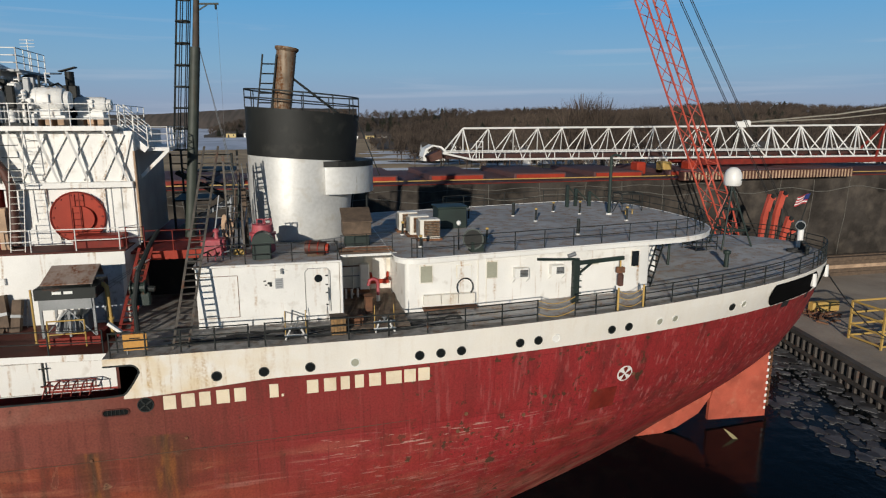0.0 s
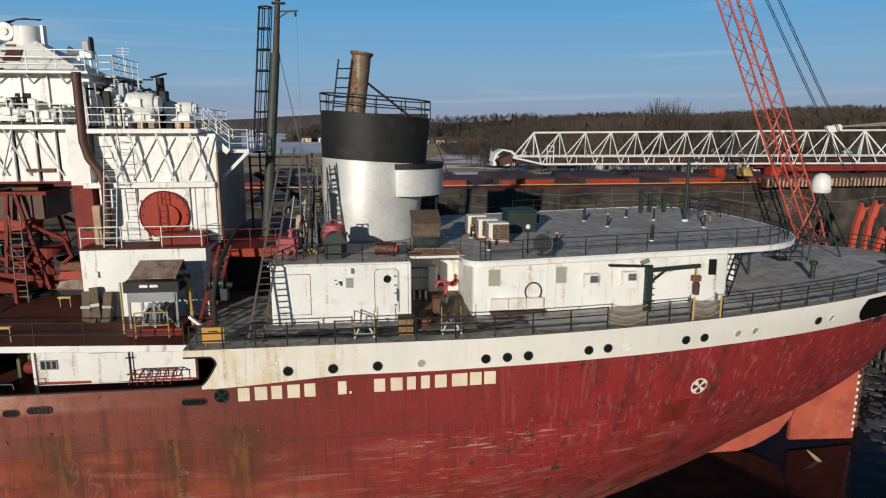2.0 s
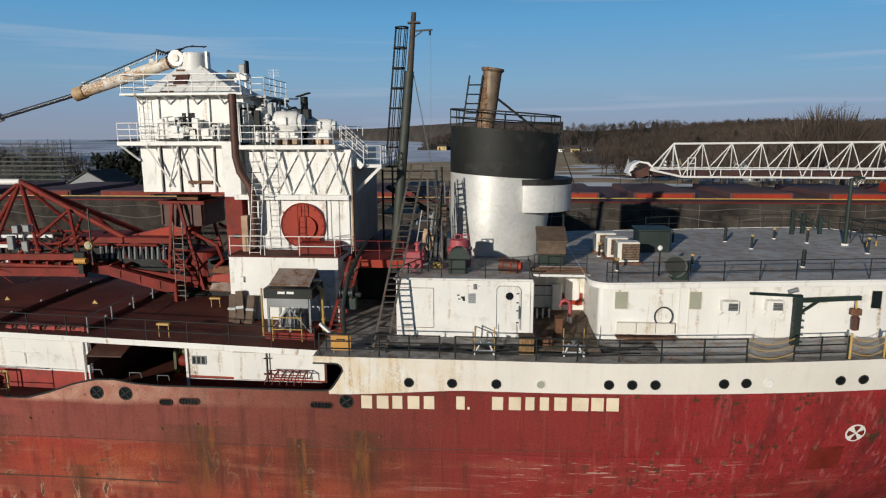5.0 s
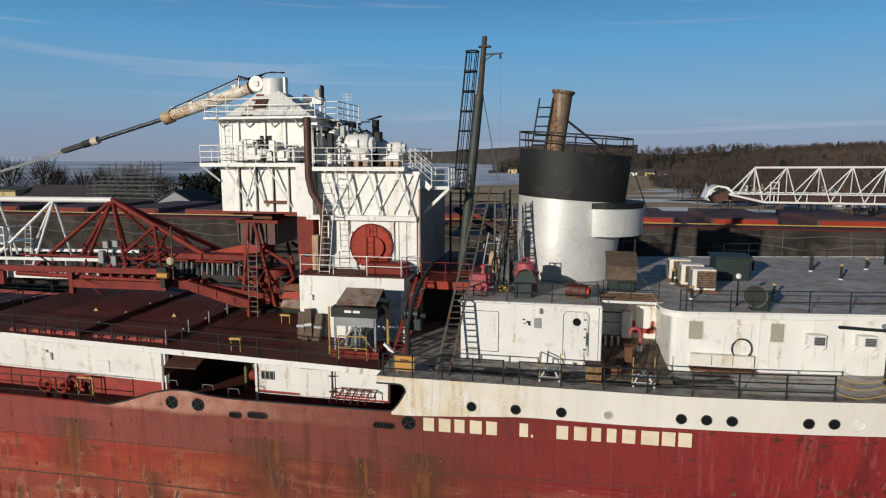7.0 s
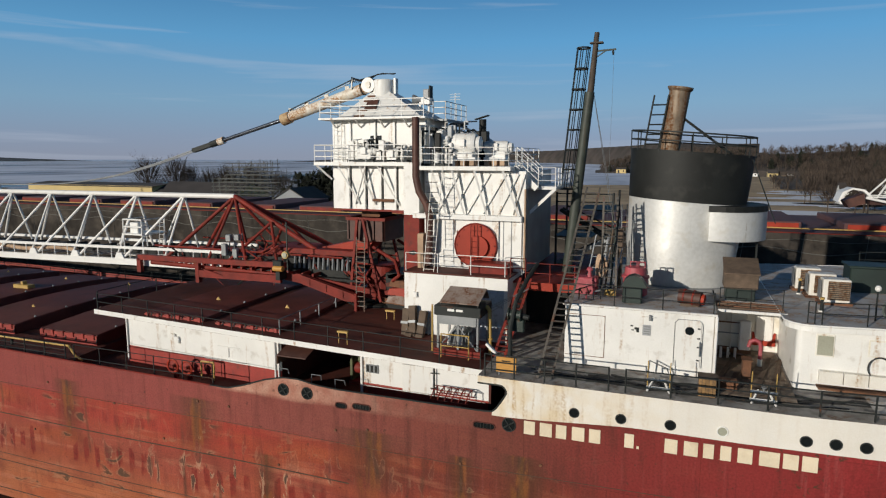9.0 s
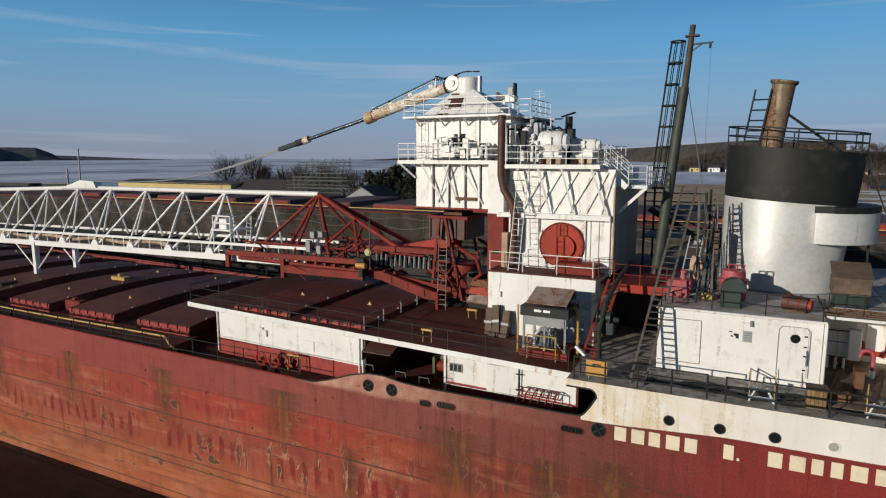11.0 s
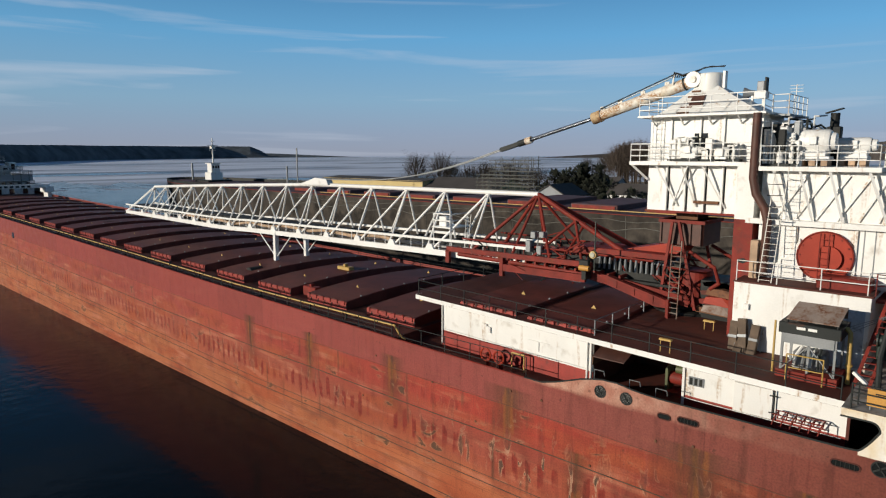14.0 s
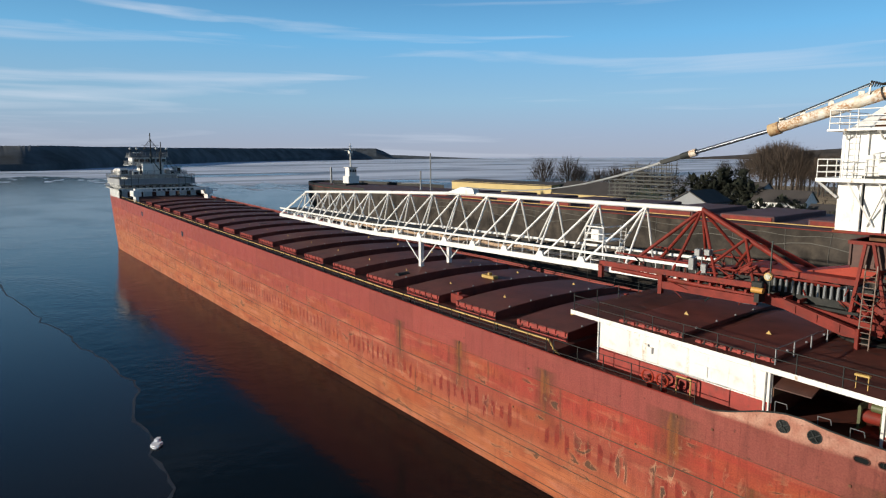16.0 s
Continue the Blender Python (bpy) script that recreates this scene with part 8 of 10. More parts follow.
for k in range(900):
    cy = random.uniform(-8, 25)
    edge_ = 45.5 + (cy + 10) * 0.2174
    cx = edge_ - 0.7 - 8.0 * random.random() ** 1.4
    if cx < 41.0 and random.random() < 0.8:
        continue
    r = 0.08 + 0.6 * random.random() ** 2.8
    pts = [(cx + r * random.uniform(0.5, 1.2) * math.cos(a), cy + 1.3 * r * random.uniform(0.5, 1.2) * math.sin(a)) for a in np.linspace(0, 2 * math.pi, 9)[:-1]]
    g.prism(pts, -0.05, 0.02 + 0.00008 * k)
single("ice_floes", g, mat("grey_floe_ice", (0.13, 0.13, 0.135), 0.45, var=0.4, scale=1.0, dirt=0.4, dirt_col=(0.06, 0.055, 0.05), island=0.75), "thin grey ice floes drifting by the stern", "ice", kind="stuff")

# ---------- land and distance ----------


def land_z(x, y):
    """Height of the shore: flat fields, then a wooded rise."""
    r = math.hypot(x - 20, y)
    a = math.degrees(math.atan2(y, x - 20))
    k = min(1.0, max(0.0, (r - 420) / 480.0))
    k = k * k * (3 - 2 * k) * min(1.0, max(0.0, (83.0 - a) / 9.0))
    return 2.4 + k * (23 + 3 * math.sin(a * 0.13) + 2 * math.sin(a * 0.37 + 1) + 7 * min(1.0, max(0.0, (62 - a) / 12)))


g = Geo()
rows = []
for a in np.linspace(radians(-35), radians(84), 60):
    r0 = 74 if a > 1.2 else 60
    row = []
    for r in (0, 90, 160, 250, 350, 420, 480, 540, 600, 680, 760, 850, 950, 1100, 1400, 2200):
        if r == 0:
            r = max(30, min(400, 73.5 / max(0.1, math.sin(a)))) if a > 0.35 else 300
        elif a > 0.35:
            r = max(r, 73.5 / max(0.1, math.sin(a)) + r * 0.02)
        x, y = 20 + r * math.cos(a), r * math.sin(a)
        row.append((x, y, land_z(x, y)))
    rows.append(row)
g.grid(rows)
gw = Geo()
gw.grid([[(x, y, land_z(x, y) + 0.6 + 4.0 * min(1, max(0, (82.5 - math.degrees(math.atan2(y, x - 20))) / 8)) * min(1, max(0, (math.hypot(x - 20, y) - 440) / 60)) * (0.75 + 0.5 * noise.noise((x * 0.03, y * 0.03, 0)))) for x, y in [(20 + r * math.cos(a), r * math.sin(a)) for r in stations(432, 1200, 24)]] for a in np.linspace(radians(-35), radians(84), 160)])
single("woodland_floor", gw, FARWOOD, "dense brown undergrowth on the wooded rise", "woods", kind="stuff", base=(200, 300, 0))
single("shore_land", g, GRASS, "brown winter fields rising to wooded hills", "ground", kind="structure", base=(200, 200, 0))
# spit of land ahead, with the boatyard
single("boatyard_ground", Geo().prism([(-188, 71), (60, 71), (130, 700), (62, 760), (48, 600), (0, 470), (-100, 440), (-225, 392), (-180, 300), (-125, 195), (-150, 150), (-185, 110)], -2, 2.5), GRASS, "flat brown grass and gravel boatyard", "ground", kind="structure")
g = Geo()
random.seed(31)
for k in range(80):
    r, a = random.uniform(200, 440), radians(random.uniform(36, 84))
    cx, cy = 20 + r * math.cos(a), r * math.sin(a)
    pts = []
    rx, ry = random.uniform(12, 50), random.uniform(5, 14)
    for t in np.linspace(0, 2 * math.pi, 13)[:-1]:
        q = random.uniform(0.7, 1.15)
        x, y = cx + rx * q * math.cos(t), cy + ry * q * math.sin(t)
        pts.append((x, y, land_z(x, y) + 0.25))
    g.add(pts, [tuple(range(12))])
single("snow_patches", g, SNOW, "thin patches of old snow lying on the fields", "snow", kind="stuff")
# islands and far shores over the ice


def ridge(name, a0, a1, r_fn, h_fn, label, depth=120, mat_=None):
    rows = []
    for a in np.linspace(radians(a0), radians(a1), 700):
        r, h = r_fn(math.degrees(a)), h_fn(math.degrees(a))
        jag = 1.0 + 0.01 * math.sin(a * 60) + 0.022 * noise.noise((a * 1500, 0, 0)) + 0.012 * noise.noise((a * 300, 5, 0))
        rows.append([((r + d) * math.cos(a), (r + d) * math.sin(a), max(0.0, z)) for d, z in ((0, 0), (depth * 0.03, h * 0.26), (depth * 0.3, h * 0.50), (depth * 0.65, h * 0.76), (depth, h * jag), (depth * 1.3, h * jag * 0.97), (depth * 2, 0))])
    return single(name, Geo().grid(rows), mat_ or FARISLE, label, "hill", kind="structure", base=(0, 0, 0), smooth=True)


random.seed(4)
sm = lambda t: t * t * (3 - 2 * t)
ridge("island", 149.5, 200, lambda a: 1250 + 2200 * sm(min(1, max(0, (178 - a) / 28.0))), lambda a: (43 + 20 * sm(min(1, max(0, (178 - a) / 28.0)))) * min(1, max(0.0, (a - 149.5) / 2.5)) ** 0.6, "dark wooded island beyond the ice")
ridge("headland", 147.6, 155, lambda a: 4100, lambda a: 70 * min(1, max(0.0, (a - 147.6) / 1.6)) ** 0.6, "hazy dark wooded headland behind the island")
ridge("low_point", 139.6, 149, lambda a: 4300, lambda a: 27 * min(1, (a - 139.6) / 8), "thin low wooded point on the horizon")
ridge("far_shore", 84, 124, lambda a: 1500 + 1900 * sm(min(1, max(0, (a - 88) / 20))), lambda a: 58 * min(1, max(0.0, (124 - a) / 16)) * (1 + 0.05 * math.sin(a * 0.35)), "wooded hills on the far side of the bay", mat_=FARWOOD)
ridge("bay_shore", 60, 97, lambda a: 760 + 200 * sm(min(1, max(0, (a - 78) / 16))), lambda a: (30 + 2 * math.sin(a * 0.6)) * min(1, (97 - a) / 5), "low wooded shore of the bay", mat_=FARWOOD)

# ---------- trees ----------


def bare_tree(g, x, y, z, h, rnd, limbs=7, twigs=3, spread=0.38, thick=0.018):
    """Trunk running up into the crown, limbs all the way up it, twigs thinning outwards."""
    lean = Vector((rnd.uniform(-0.06, 0.06), rnd.uniform(-0.06, 0.06), 1)).normalized()
    b = Vector((x, y, z))
    top = b + lean * h * 0.72
    g.tube(b, top, h * thick, 4, h * thick * 0.25, caps=False)
    for i in range(limbs):
        t0 = rnd.uniform(0.18, 0.98) if i else 1.0
        fork = b.lerp(top, t0)
        a = 2 * math.pi * (i * 0.382 + rnd.random() * 0.2)
        ln = h * (0.30 + 0.22 * (1 - t0)) * rnd.uniform(0.7, 1.1)
        out = spread * rnd.uniform(0.6, 1.5)
        tip = fork + Vector((math.cos(a) * out, math.sin(a) * out, rnd.uniform(0.55, 0.9))) * ln
        tip.z = min(tip.z, z + h)
        mid = fork.lerp(tip, 0.5) + Vector((math.cos(a), math.sin(a), -0.3)) * h * 0.02
        g.tube(fork, mid, h * thick * 0.36, 3, h * thick * 0.22, caps=False)
        g.tube(mid, tip, h * thick * 0.22, 3, h * thick * 0.05, caps=False)
        for j in range(twigs):
            s = fork.lerp(tip, rnd.uniform(0.3, 0.97))
            e = s + Vector((rnd.uniform(-1, 1), rnd.uniform(-1, 1), rnd.uniform(0.1, 1))) * h * 0.12
            g.tube(s, e, h * thick * 0.10, 3, h * thick * 0.03, caps=False)
            for q in range(2):
                s2_ = s.lerp(e, rnd.uniform(0.3, 0.95))
                g.tube(s2_, s2_ + Vector((rnd.uniform(-1, 1), rnd.uniform(-1, 1), rnd.uniform(0, 1))) * h * 0.07, h * thick * 0.06, 3, h * thick * 0.02, caps=False)


def far_tree(g, x, y, z, h, rnd, limbs=6, twigs=46, thin=0.012, low=0.52):
    """Bare tree far off: trunk, fanning limbs and a rounded haze of thin twigs."""
    b = Vector((x, y, z))
    g.tube(b, b + Vector((0, 0, h * 0.5)), h * 0.022, 3, h * 0.012, caps=False)
    w = h * rnd.uniform(0.30, 0.44)
    for i in range(limbs):
        a = 6.283 * (i + rnd.random()) / limbs
        f = b + Vector((0, 0, h * rnd.uniform(0.22, 0.5)))
        u = rnd.uniform(0.3, 0.95)
        tip = b + Vector((w * u * math.cos(a), w * u * math.sin(a), h * (low + (0.97 - low) * math.sqrt(max(0.0, 1 - u * u)))))
        g.tube(f, tip, h * 0.010, 3, h * 0.003, caps=False)
    for i in range(twigs):
        a, u = rnd.uniform(0, 6.283), math.sqrt(rnd.random())
        tip = b + Vector((w * u * math.cos(a), w * u * math.sin(a), h * (low + (1 - low) * math.sqrt(max(0.0, 1 - u * u)) * rnd.uniform(0.75, 1.0))))
        root = tip - Vector((math.cos(a) * u * w * 0.5, math.sin(a) * u * w * 0.5, h * rnd.uniform(0.14, 0.26)))
        s = Vector((rnd.uniform(-1, 1), rnd.uniform(-1, 1), 0)) * h * thin
        g.add([root - s, root + s, tip], [(0, 1, 2)])


def tree(x, y, h, seed, label="bare grey-brown winter tree with a fan of thin twigs", thick=0.013, m=None):
    rnd = random.Random(seed)
    ob = thing("bare_tree", (x, y, 2.4), label, "tree", "bare trees")
    g = Geo()
    bare_tree(g, x, y, 2.4, h * 0.96, rnd, 22, 7, 0.72, thick)
    far_tree(g, x, y, 2.4, h, rnd, 4, 420, 0.0042, 0.46)
    part("crown", g, m or BARK, ob)
    part("trunk", Geo().tube((x, y, 2.3), (x, y, 2.4 + h * 0.3), h * 0.014, 8, h * 0.011), BARK, ob)
    return ob


for i, (x, y, h) in enumerate(((-175, 152, 22), (-163, 153, 22), (-160, 156, 19), (-146, 150, 18), (-142, 154, 19), (-137, 150, 18), (-133, 155, 19), (-128, 151, 18), (-123, 154, 17), (-117, 152, 17),
                               (-166, 148, 7), (-190, 160, 8), (-150, 147, 9), (-155, 148, 8))):
    tree(x, y, h, 100 + i)
for i in range(9):
    tree(-212 + 7 * i + (i % 3), 352 + 9 * (i % 2), 19 + (i * 7) % 4, 140 + i)
rnd = random.Random(55)
for i in range(26):
    k = (i + 0.5) / 26
    y = rnd.uniform(300, 335)
    tree(-73 - 0.50 * (y - 150) * 1.0 + 24 * k + rnd.uniform(-2, 2) - 0.11 * (1 - k) * (y - 150), y, (22 + 8 * math.sin(math.pi * min(1, 0.2 + k))) * rnd.uniform(0.85, 1.05), 160 + i, "tall bare poplar in a dense winter grove", 0.010, TWIG)
for i, (x, y, h) in enumerate(((108, 200, 29), (115, 203, 32), (121, 199, 31), (128, 203, 28), (142, 200, 28), (150, 206, 25), (185, 204, 27))):
    tree(x, y, h, 70 + i, "tall bare tree standing above the far woods", 0.012, TWIG)


def conifer(g, x, y, z, h, rnd):
    for k in range(16):
        t = k / 16
        r = h * 0.27 * min(1.0, 1.7 * (1 - t)) ** 0.7 * rnd.uniform(0.6, 1.15)
        zz = z + h * (0.1 + 0.88 * t)
        for j in range(8):
            a = 2 * math.pi * (j + rnd.random()) / 8
            tip = Vector((x + r * math.cos(a), y + r * math.sin(a), zz - r * 0.25))
            s = Vector((-math.sin(a), math.cos(a), 0)) * r * 0.32
            c = Vector((x, y, zz + h * 0.05))
            g.add([c, tip + s, tip - s, tip + Vector((0, 0, -r * 0.2))], [(0, 1, 3), (0, 3, 2)])


def bushy(g, x, y, z, h, rnd):
    """Rounded evergreen: lumps of many small needle sprays with gaps between."""
    lumps = []
    for k in range(13):
        t = rnd.uniform(0.12, 0.92)
        r = h * 0.30 * math.sin(math.pi * min(1.0, 0.25 + 0.75 * (1 - t))) ** 0.7 * rnd.uniform(0.5, 1.0)
        a = rnd.uniform(0, 6.283)
        lumps.append((Vector((x + r * 0.7 * math.cos(a), y + r * 0.7 * math.sin(a), z + h * t)), h * rnd.uniform(0.10, 0.17)))
    for c, r in lumps:
        for k in range(110):
            d = Vector((rnd.gauss(0, 1), rnd.gauss(0, 1), rnd.gauss(0, 0.9))).normalized()
            p_ = c + d * r * rnd.uniform(0.55, 1.1)
            u = d.cross(Vector((0.3, 0.2, 1))).normalized() * r * rnd.uniform(0.14, 0.28)
            w = (d + Vector((0, 0, rnd.uniform(-0.2, 0.8)))).normalized() * r * rnd.uniform(0.25, 0.45)
            g.add([p_ - u, p_ + u, p_ + w, p_ - w * 0.5], [(0, 1, 2), (0, 3, 1)])


def pine(x, y, h, seed):
    rnd = random.Random(seed)
    ob = thing("conifer", (x, y, 2.4), "dark green bushy conifer", "tree", "conifers")
    g = Geo()
    bushy(g, x, y, 2.4, h, rnd)
    part("crown", g, PINE, ob)
    part("trunk", Geo().tube((x, y, 2.3), (x, y, 2.4 + h * 0.5), h * 0.02, 6), BARK, ob)


for i, (x, y, h) in enumerate(((-113, 148, 12), (-110, 152, 13), (-107, 149, 15), (-104, 153, 16), (-101, 149, 15), (-99, 154, 17), (-96, 150, 14), (-93, 152, 15),
                               (-78, 111, 10), (-75, 114, 11), (-72, 111, 11), (-69, 112, 11), (-66, 115, 12), (-62, 111, 11), (-59, 116, 11), (-56, 112, 10), (-52, 115, 9), (-90, 120, 10), (-94, 118, 9))):
    pine(x, y, h * 0.96, 300 + i)
# undergrowth below the grove and round the sheds
rnd = random.Random(91)
gu = Geo()
for k in range(170):
    y = rnd.uniform(285, 350) if k < 110 else rnd.uniform(150, 200)
    x = rnd.uniform(-1.02, -0.50) * (y - 40) + 38 if k < 110 else rnd.uniform(-118, -70)
    bare_tree(gu, x, y, 2.3, rnd.uniform(3.5, 9), rnd, 14, 4, 0.9, 0.016)
single("undergrowth", gu, BARK, "tangled bare brown bushes on the shore", "bushes", kind="stuff", base=(-120, 300, 0))
# woods on the rise


rnd = random.Random(17)
g, gp = Geo(), Geo()
for k in range(5200):
    a = radians(rnd.uniform(24, 82))
    r = 425 + 480 * rnd.random() ** 0.8
    x, y = 20 + r * math.cos(a), r * math.sin(a)
    if rnd.random() < 0.012 + 0.10 * max(0, noise.noise((x * 0.008, y * 0.008, 3))):
        conifer(gp, x, y, land_z(x, y) - 0.3, rnd.uniform(9, 17), rnd)
    else:
        far_tree(g, x, y, land_z(x, y) - 0.3, rnd.uniform(10, 17), rnd)
for k in range(190):
    a = radians(rnd.uniform(38, 83))
    r = rnd.uniform(200, 430)
    x, y = 20 + r * math.cos(a), r * math.sin(a)
    far_tree(g, x, y, land_z(x, y) - 0.3, rnd.uniform(8, 15), rnd, 10, 160)
for k in range(110):
    a, r = radians(rnd.uniform(70, 84.5)), rnd.uniform(385, 445)
    x, y = 20 + r * math.cos(a), r * math.sin(a)
    far_tree(g, x, y, land_z(x, y) - 0.3, rnd.uniform(6, 14), rnd, 8, 70)
for k in range(1300):
    # far side of the bay
    a = rnd.uniform(62, 96.5)
    d = rnd.uniform(4, 125)
    r = 760 + 200 * sm(min(1, max(0, (a - 78) / 16))) + d
    z = lerp_table([(0, 0), (9.6, 0.3), (30, 0.55), (72, 0.8), (125, 1.0)], d) * (30 + 2 * math.sin(a * 0.6)) * min(1, (97 - a) / 5)
    x, y = r * math.cos(radians(a)), r * math.sin(radians(a))
    if rnd.random() < 0.05:
        conifer(gp, x, y, z - 0.5, rnd.uniform(8, 14), rnd)
    else:
        far_tree(g, x, y, z - 0.5, rnd.uniform(8, 14), rnd)
single("bare_woods", g, TWIG, "bare brown winter woods covering the hills", "woods", kind="stuff", base=(200, 300, 0))
single("scattered_conifers", gp, PINE, "dark conifers scattered through the bare woods", "woods", kind="stuff", base=(200, 300, 0))

# ---------- buildings ----------


def shed(x0, x1, y0, y1, z, eave, rise, wall, roof, label, doors=2):
    ob = thing("shed", ((x0 + x1) / 2, (y0 + y1) / 2, z), label, "building")
    ym = (y0 + y1) / 2
    part("wall", Geo().box(x0, x1, y0, y1, z, z + eave), wall, ob)
    for x in (x0, x1 - 0.1):
        gb = Geo().add([(x, y0, z + eave), (x, y1, z + eave), (x, ym, z + eave + rise), (x + 0.1, y0, z + eave), (x + 0.1, y1, z + eave), (x + 0.1, ym, z + eave + rise)], [(0, 1, 2), (3, 5, 4), (0, 3, 4, 1), (1, 4, 5, 2), (2, 5, 3, 0)])
        part("gable", gb, wall, ob)
    o = 0.4
    part("roof", Geo().add([(x0 - o, y0 - o, z + eave - 0.1), (x1 + o, y0 - o, z + eave - 0.1), (x1 + o, ym, z + eave + rise + 0.1), (x0 - o, ym, z + eave + rise + 0.1), (x0 - o, y1 + o, z + eave - 0.1), (x1 + o, y1 + o, z + eave - 0.1),
                            (x0 - o, y0 - o, z + eave - 0.3), (x1 + o, y0 - o, z + eave - 0.3), (x0 - o, y1 + o, z + eave - 0.3), (x1 + o, y1 + o, z + eave - 0.3)],
                           [(0, 1, 2, 3), (3, 2, 5, 4), (0, 6, 7, 1), (4, 5, 9, 8)]), roof, ob)
    n = max(1, int((x1 - x0) / 5))
    for k in range(n):
        x = x0 + (x1 - x0) * (k + 0.5) / n
        part("window", Geo().box(x - 0.6, x + 0.6, y0 - 0.06, y0 + 0.02, z + eave * 0.4, z + eave * 0.75), GLASS_AND_HOLES, ob)
    for k in range(doors):
        x = x0 + (x1 - x0) * (k + 0.25) / doors
        part("door", Geo().box(x - 1.2, x + 1.2, y0 - 0.05, y0 + 0.02, z, z + eave * 0.7), ROOFD, ob)
    return ob


shed(-180, -131.5, 110, 124, 2.4, 11.9, 0.5, TIMBERWALL, ROOFD, "long cream industrial shed with a dark roof")
shed(-131, -103.5, 110, 124, 2.4, 10.0, 3.0, TIMBERWALL, ROOFD, "cream boat shed with a broad brown roof")

shed(-50, -40, 128, 136, 2.4, 8.5, 2.2, WHITE, ROOFD, "small white house with a dark roof")
shed(-90, -76, 148, 156, 2.4, 8.0, 3.0, WHITE, ROOFD, "white bungalow with a brown roof behind the conifers", 1)
shed(-118, -98, 168, 178, 2.4, 8.8, 3.2, GREYWALL, ROOFD, "low building with a weathered brown roof", 1)
shed(-60, -54, 112, 118, 2.4, 8.5, 1.8, TIMBERWALL, ROOFD, "narrow yellowish two-storey hut")
rnd = random.Random(9)
for k in range(26):
    a = radians(36 + 1.8 * k + rnd.uniform(-1, 1))
    r = rnd.uniform(260, 425)
    x, y = 20 + r * math.cos(a), r * math.sin(a)
    w = rnd.uniform(9, 15)
    shed(x, x + w, y, y + 9, land_z(x, y) - 0.4, rnd.uniform(4.5, 7.5), rnd.uniform(2, 3.4), (WHITE, WHITE, TIMBERWALL, CLEANW)[k % 4], ROOFD, "house among the bare trees below the hill", 1)
for k in range(11):
    a = radians(81.5 + 1.35 * k + rnd.uniform(-0.4, 0.4))
    r = 752 + 200 * sm(min(1, max(0, (math.degrees(a) - 78) / 16))) - rnd.uniform(0, 14)
    x, y, w = r * math.cos(a), r * math.sin(a), rnd.uniform(10, 17)
    shed(x, x + w, y, y + 9, 0.2, rnd.uniform(4, 7), rnd.uniform(2.5, 4), (WHITE, TIMBERWALL, WHITE)[k % 3], ROOFD, "white house on the far shore of the bay", 1)
shed(20, 33, 118, 126, 2.4, 3.0, 1.0, WHITE, ROOFD, "low white shed on the brown field", 1)
gs = thing("shed", (-82.5, 108, 2.4), "grey gabled boat shed", "building")
part("wall", Geo().side([(-87, 2.4), (-78, 2.4), (-78, 12.3), (-82.5, 14.8), (-87, 12.3)], 104, 114), GREYWALL, gs)
for sx in (-1, 1):
    part("roof", Geo().side([(-82.5, 14.82), (-82.5, 15.05), (-82.5 + sx * 4.9, 12.33), (-82.5 + sx * 4.9, 12.1)], 103.6, 114.4), ROOFD, gs)
part("door", Geo().box(-84.5, -80.5, 103.93, 104.0, 2.4, 9.0), BLACK, gs)
# scaffold tower
sc = thing("scaffold_tower", (-98, 108, 2.4), "tall pale grey tube scaffolding tower", "scaffold")
rnd = random.Random(66)
for i in range(9):
    for j in range(3):
        x, y = -107 + 2.1 * i, 106 + 2.2 * j
        part("standard", Geo().tube((x, y, 2.4), (x, y, (20.6 if i > 2 else 17.2) + rnd.uniform(-0.8, 1.3)), 0.11, 4), STEELTUBE, sc)
for k in range(9):
    z = 4.2 + 1.95 * k
    x0 = -107.5 if z < 17 else -103
    for j in range(3):
        part("ledger", Geo().tube((x0, 106 + 2.2 * j, z), (-89.6, 106 + 2.2 * j, z), 0.10, 4), STEELTUBE, sc)
        part("guard_rail", Geo().tube((x0, 106 + 2.2 * j, z + 0.9), (-89.6, 106 + 2.2 * j, z + 0.9), 0.08, 4), STEELTUBE, sc)
    part("board", Geo().box(x0 + rnd.uniform(0, 3), -90 - rnd.uniform(0, 4), 106.2, 107.4, z - 0.12, z - 0.04), WOOD if k % 3 else STEELTUBE, sc)
    for i in range(8):
        x = -107 + 2.1 * i
        if x >= x0 - 0.5 and (i + k) % 2:
            part("brace", Geo().tube((x, 106, z), (x + 2.1, 106, z + 1.95), 0.055, 4), STEELTUBE, sc)

# ---------- rails and fittings on the poop ----------
RL = "dark steel three-bar railing along the deck edge"


def edge_pt(x, inset=0.12, s=-1):
    return (x, YC + s * (half_breadth(x, poop_z(x)) - inset), poop_z(x) + 0.02)


railing([edge_pt(x) for x in stations(-1.9, 3.6, 1.4)], RL, step=1.4, r=0.03)
railing([edge_pt(x) for x in stations(4.3, 16.9, 1.8)], RL, step=1.8, r=0.03)
railing([edge_pt(x) for x in stations(18.9, 21.2, 1.2)], RL, step=1.2, r=0.03)
tail = [edge_pt(x) for x in stations(22.9, 36.5, 1.6) + stations(37.2, 40.6, 0.6)]
tail += [edge_pt(x, s=1) for x in (stations(37.2, 40.9, 0.6)[::-1] + stations(20, 36.5, 1.8)[::-1])]
railing(tail, RL, step=1.7, r=0.03)
for x in (21.3, 22.8):
    p_ = edge_pt(x)
    single("gate_post", Geo().tube(p_, (p_[0], p_[1], p_[2] + 1.15), 0.05, 8), YELLOW, "yellow steel gate post at the boarding gap", "post", "gate posts")
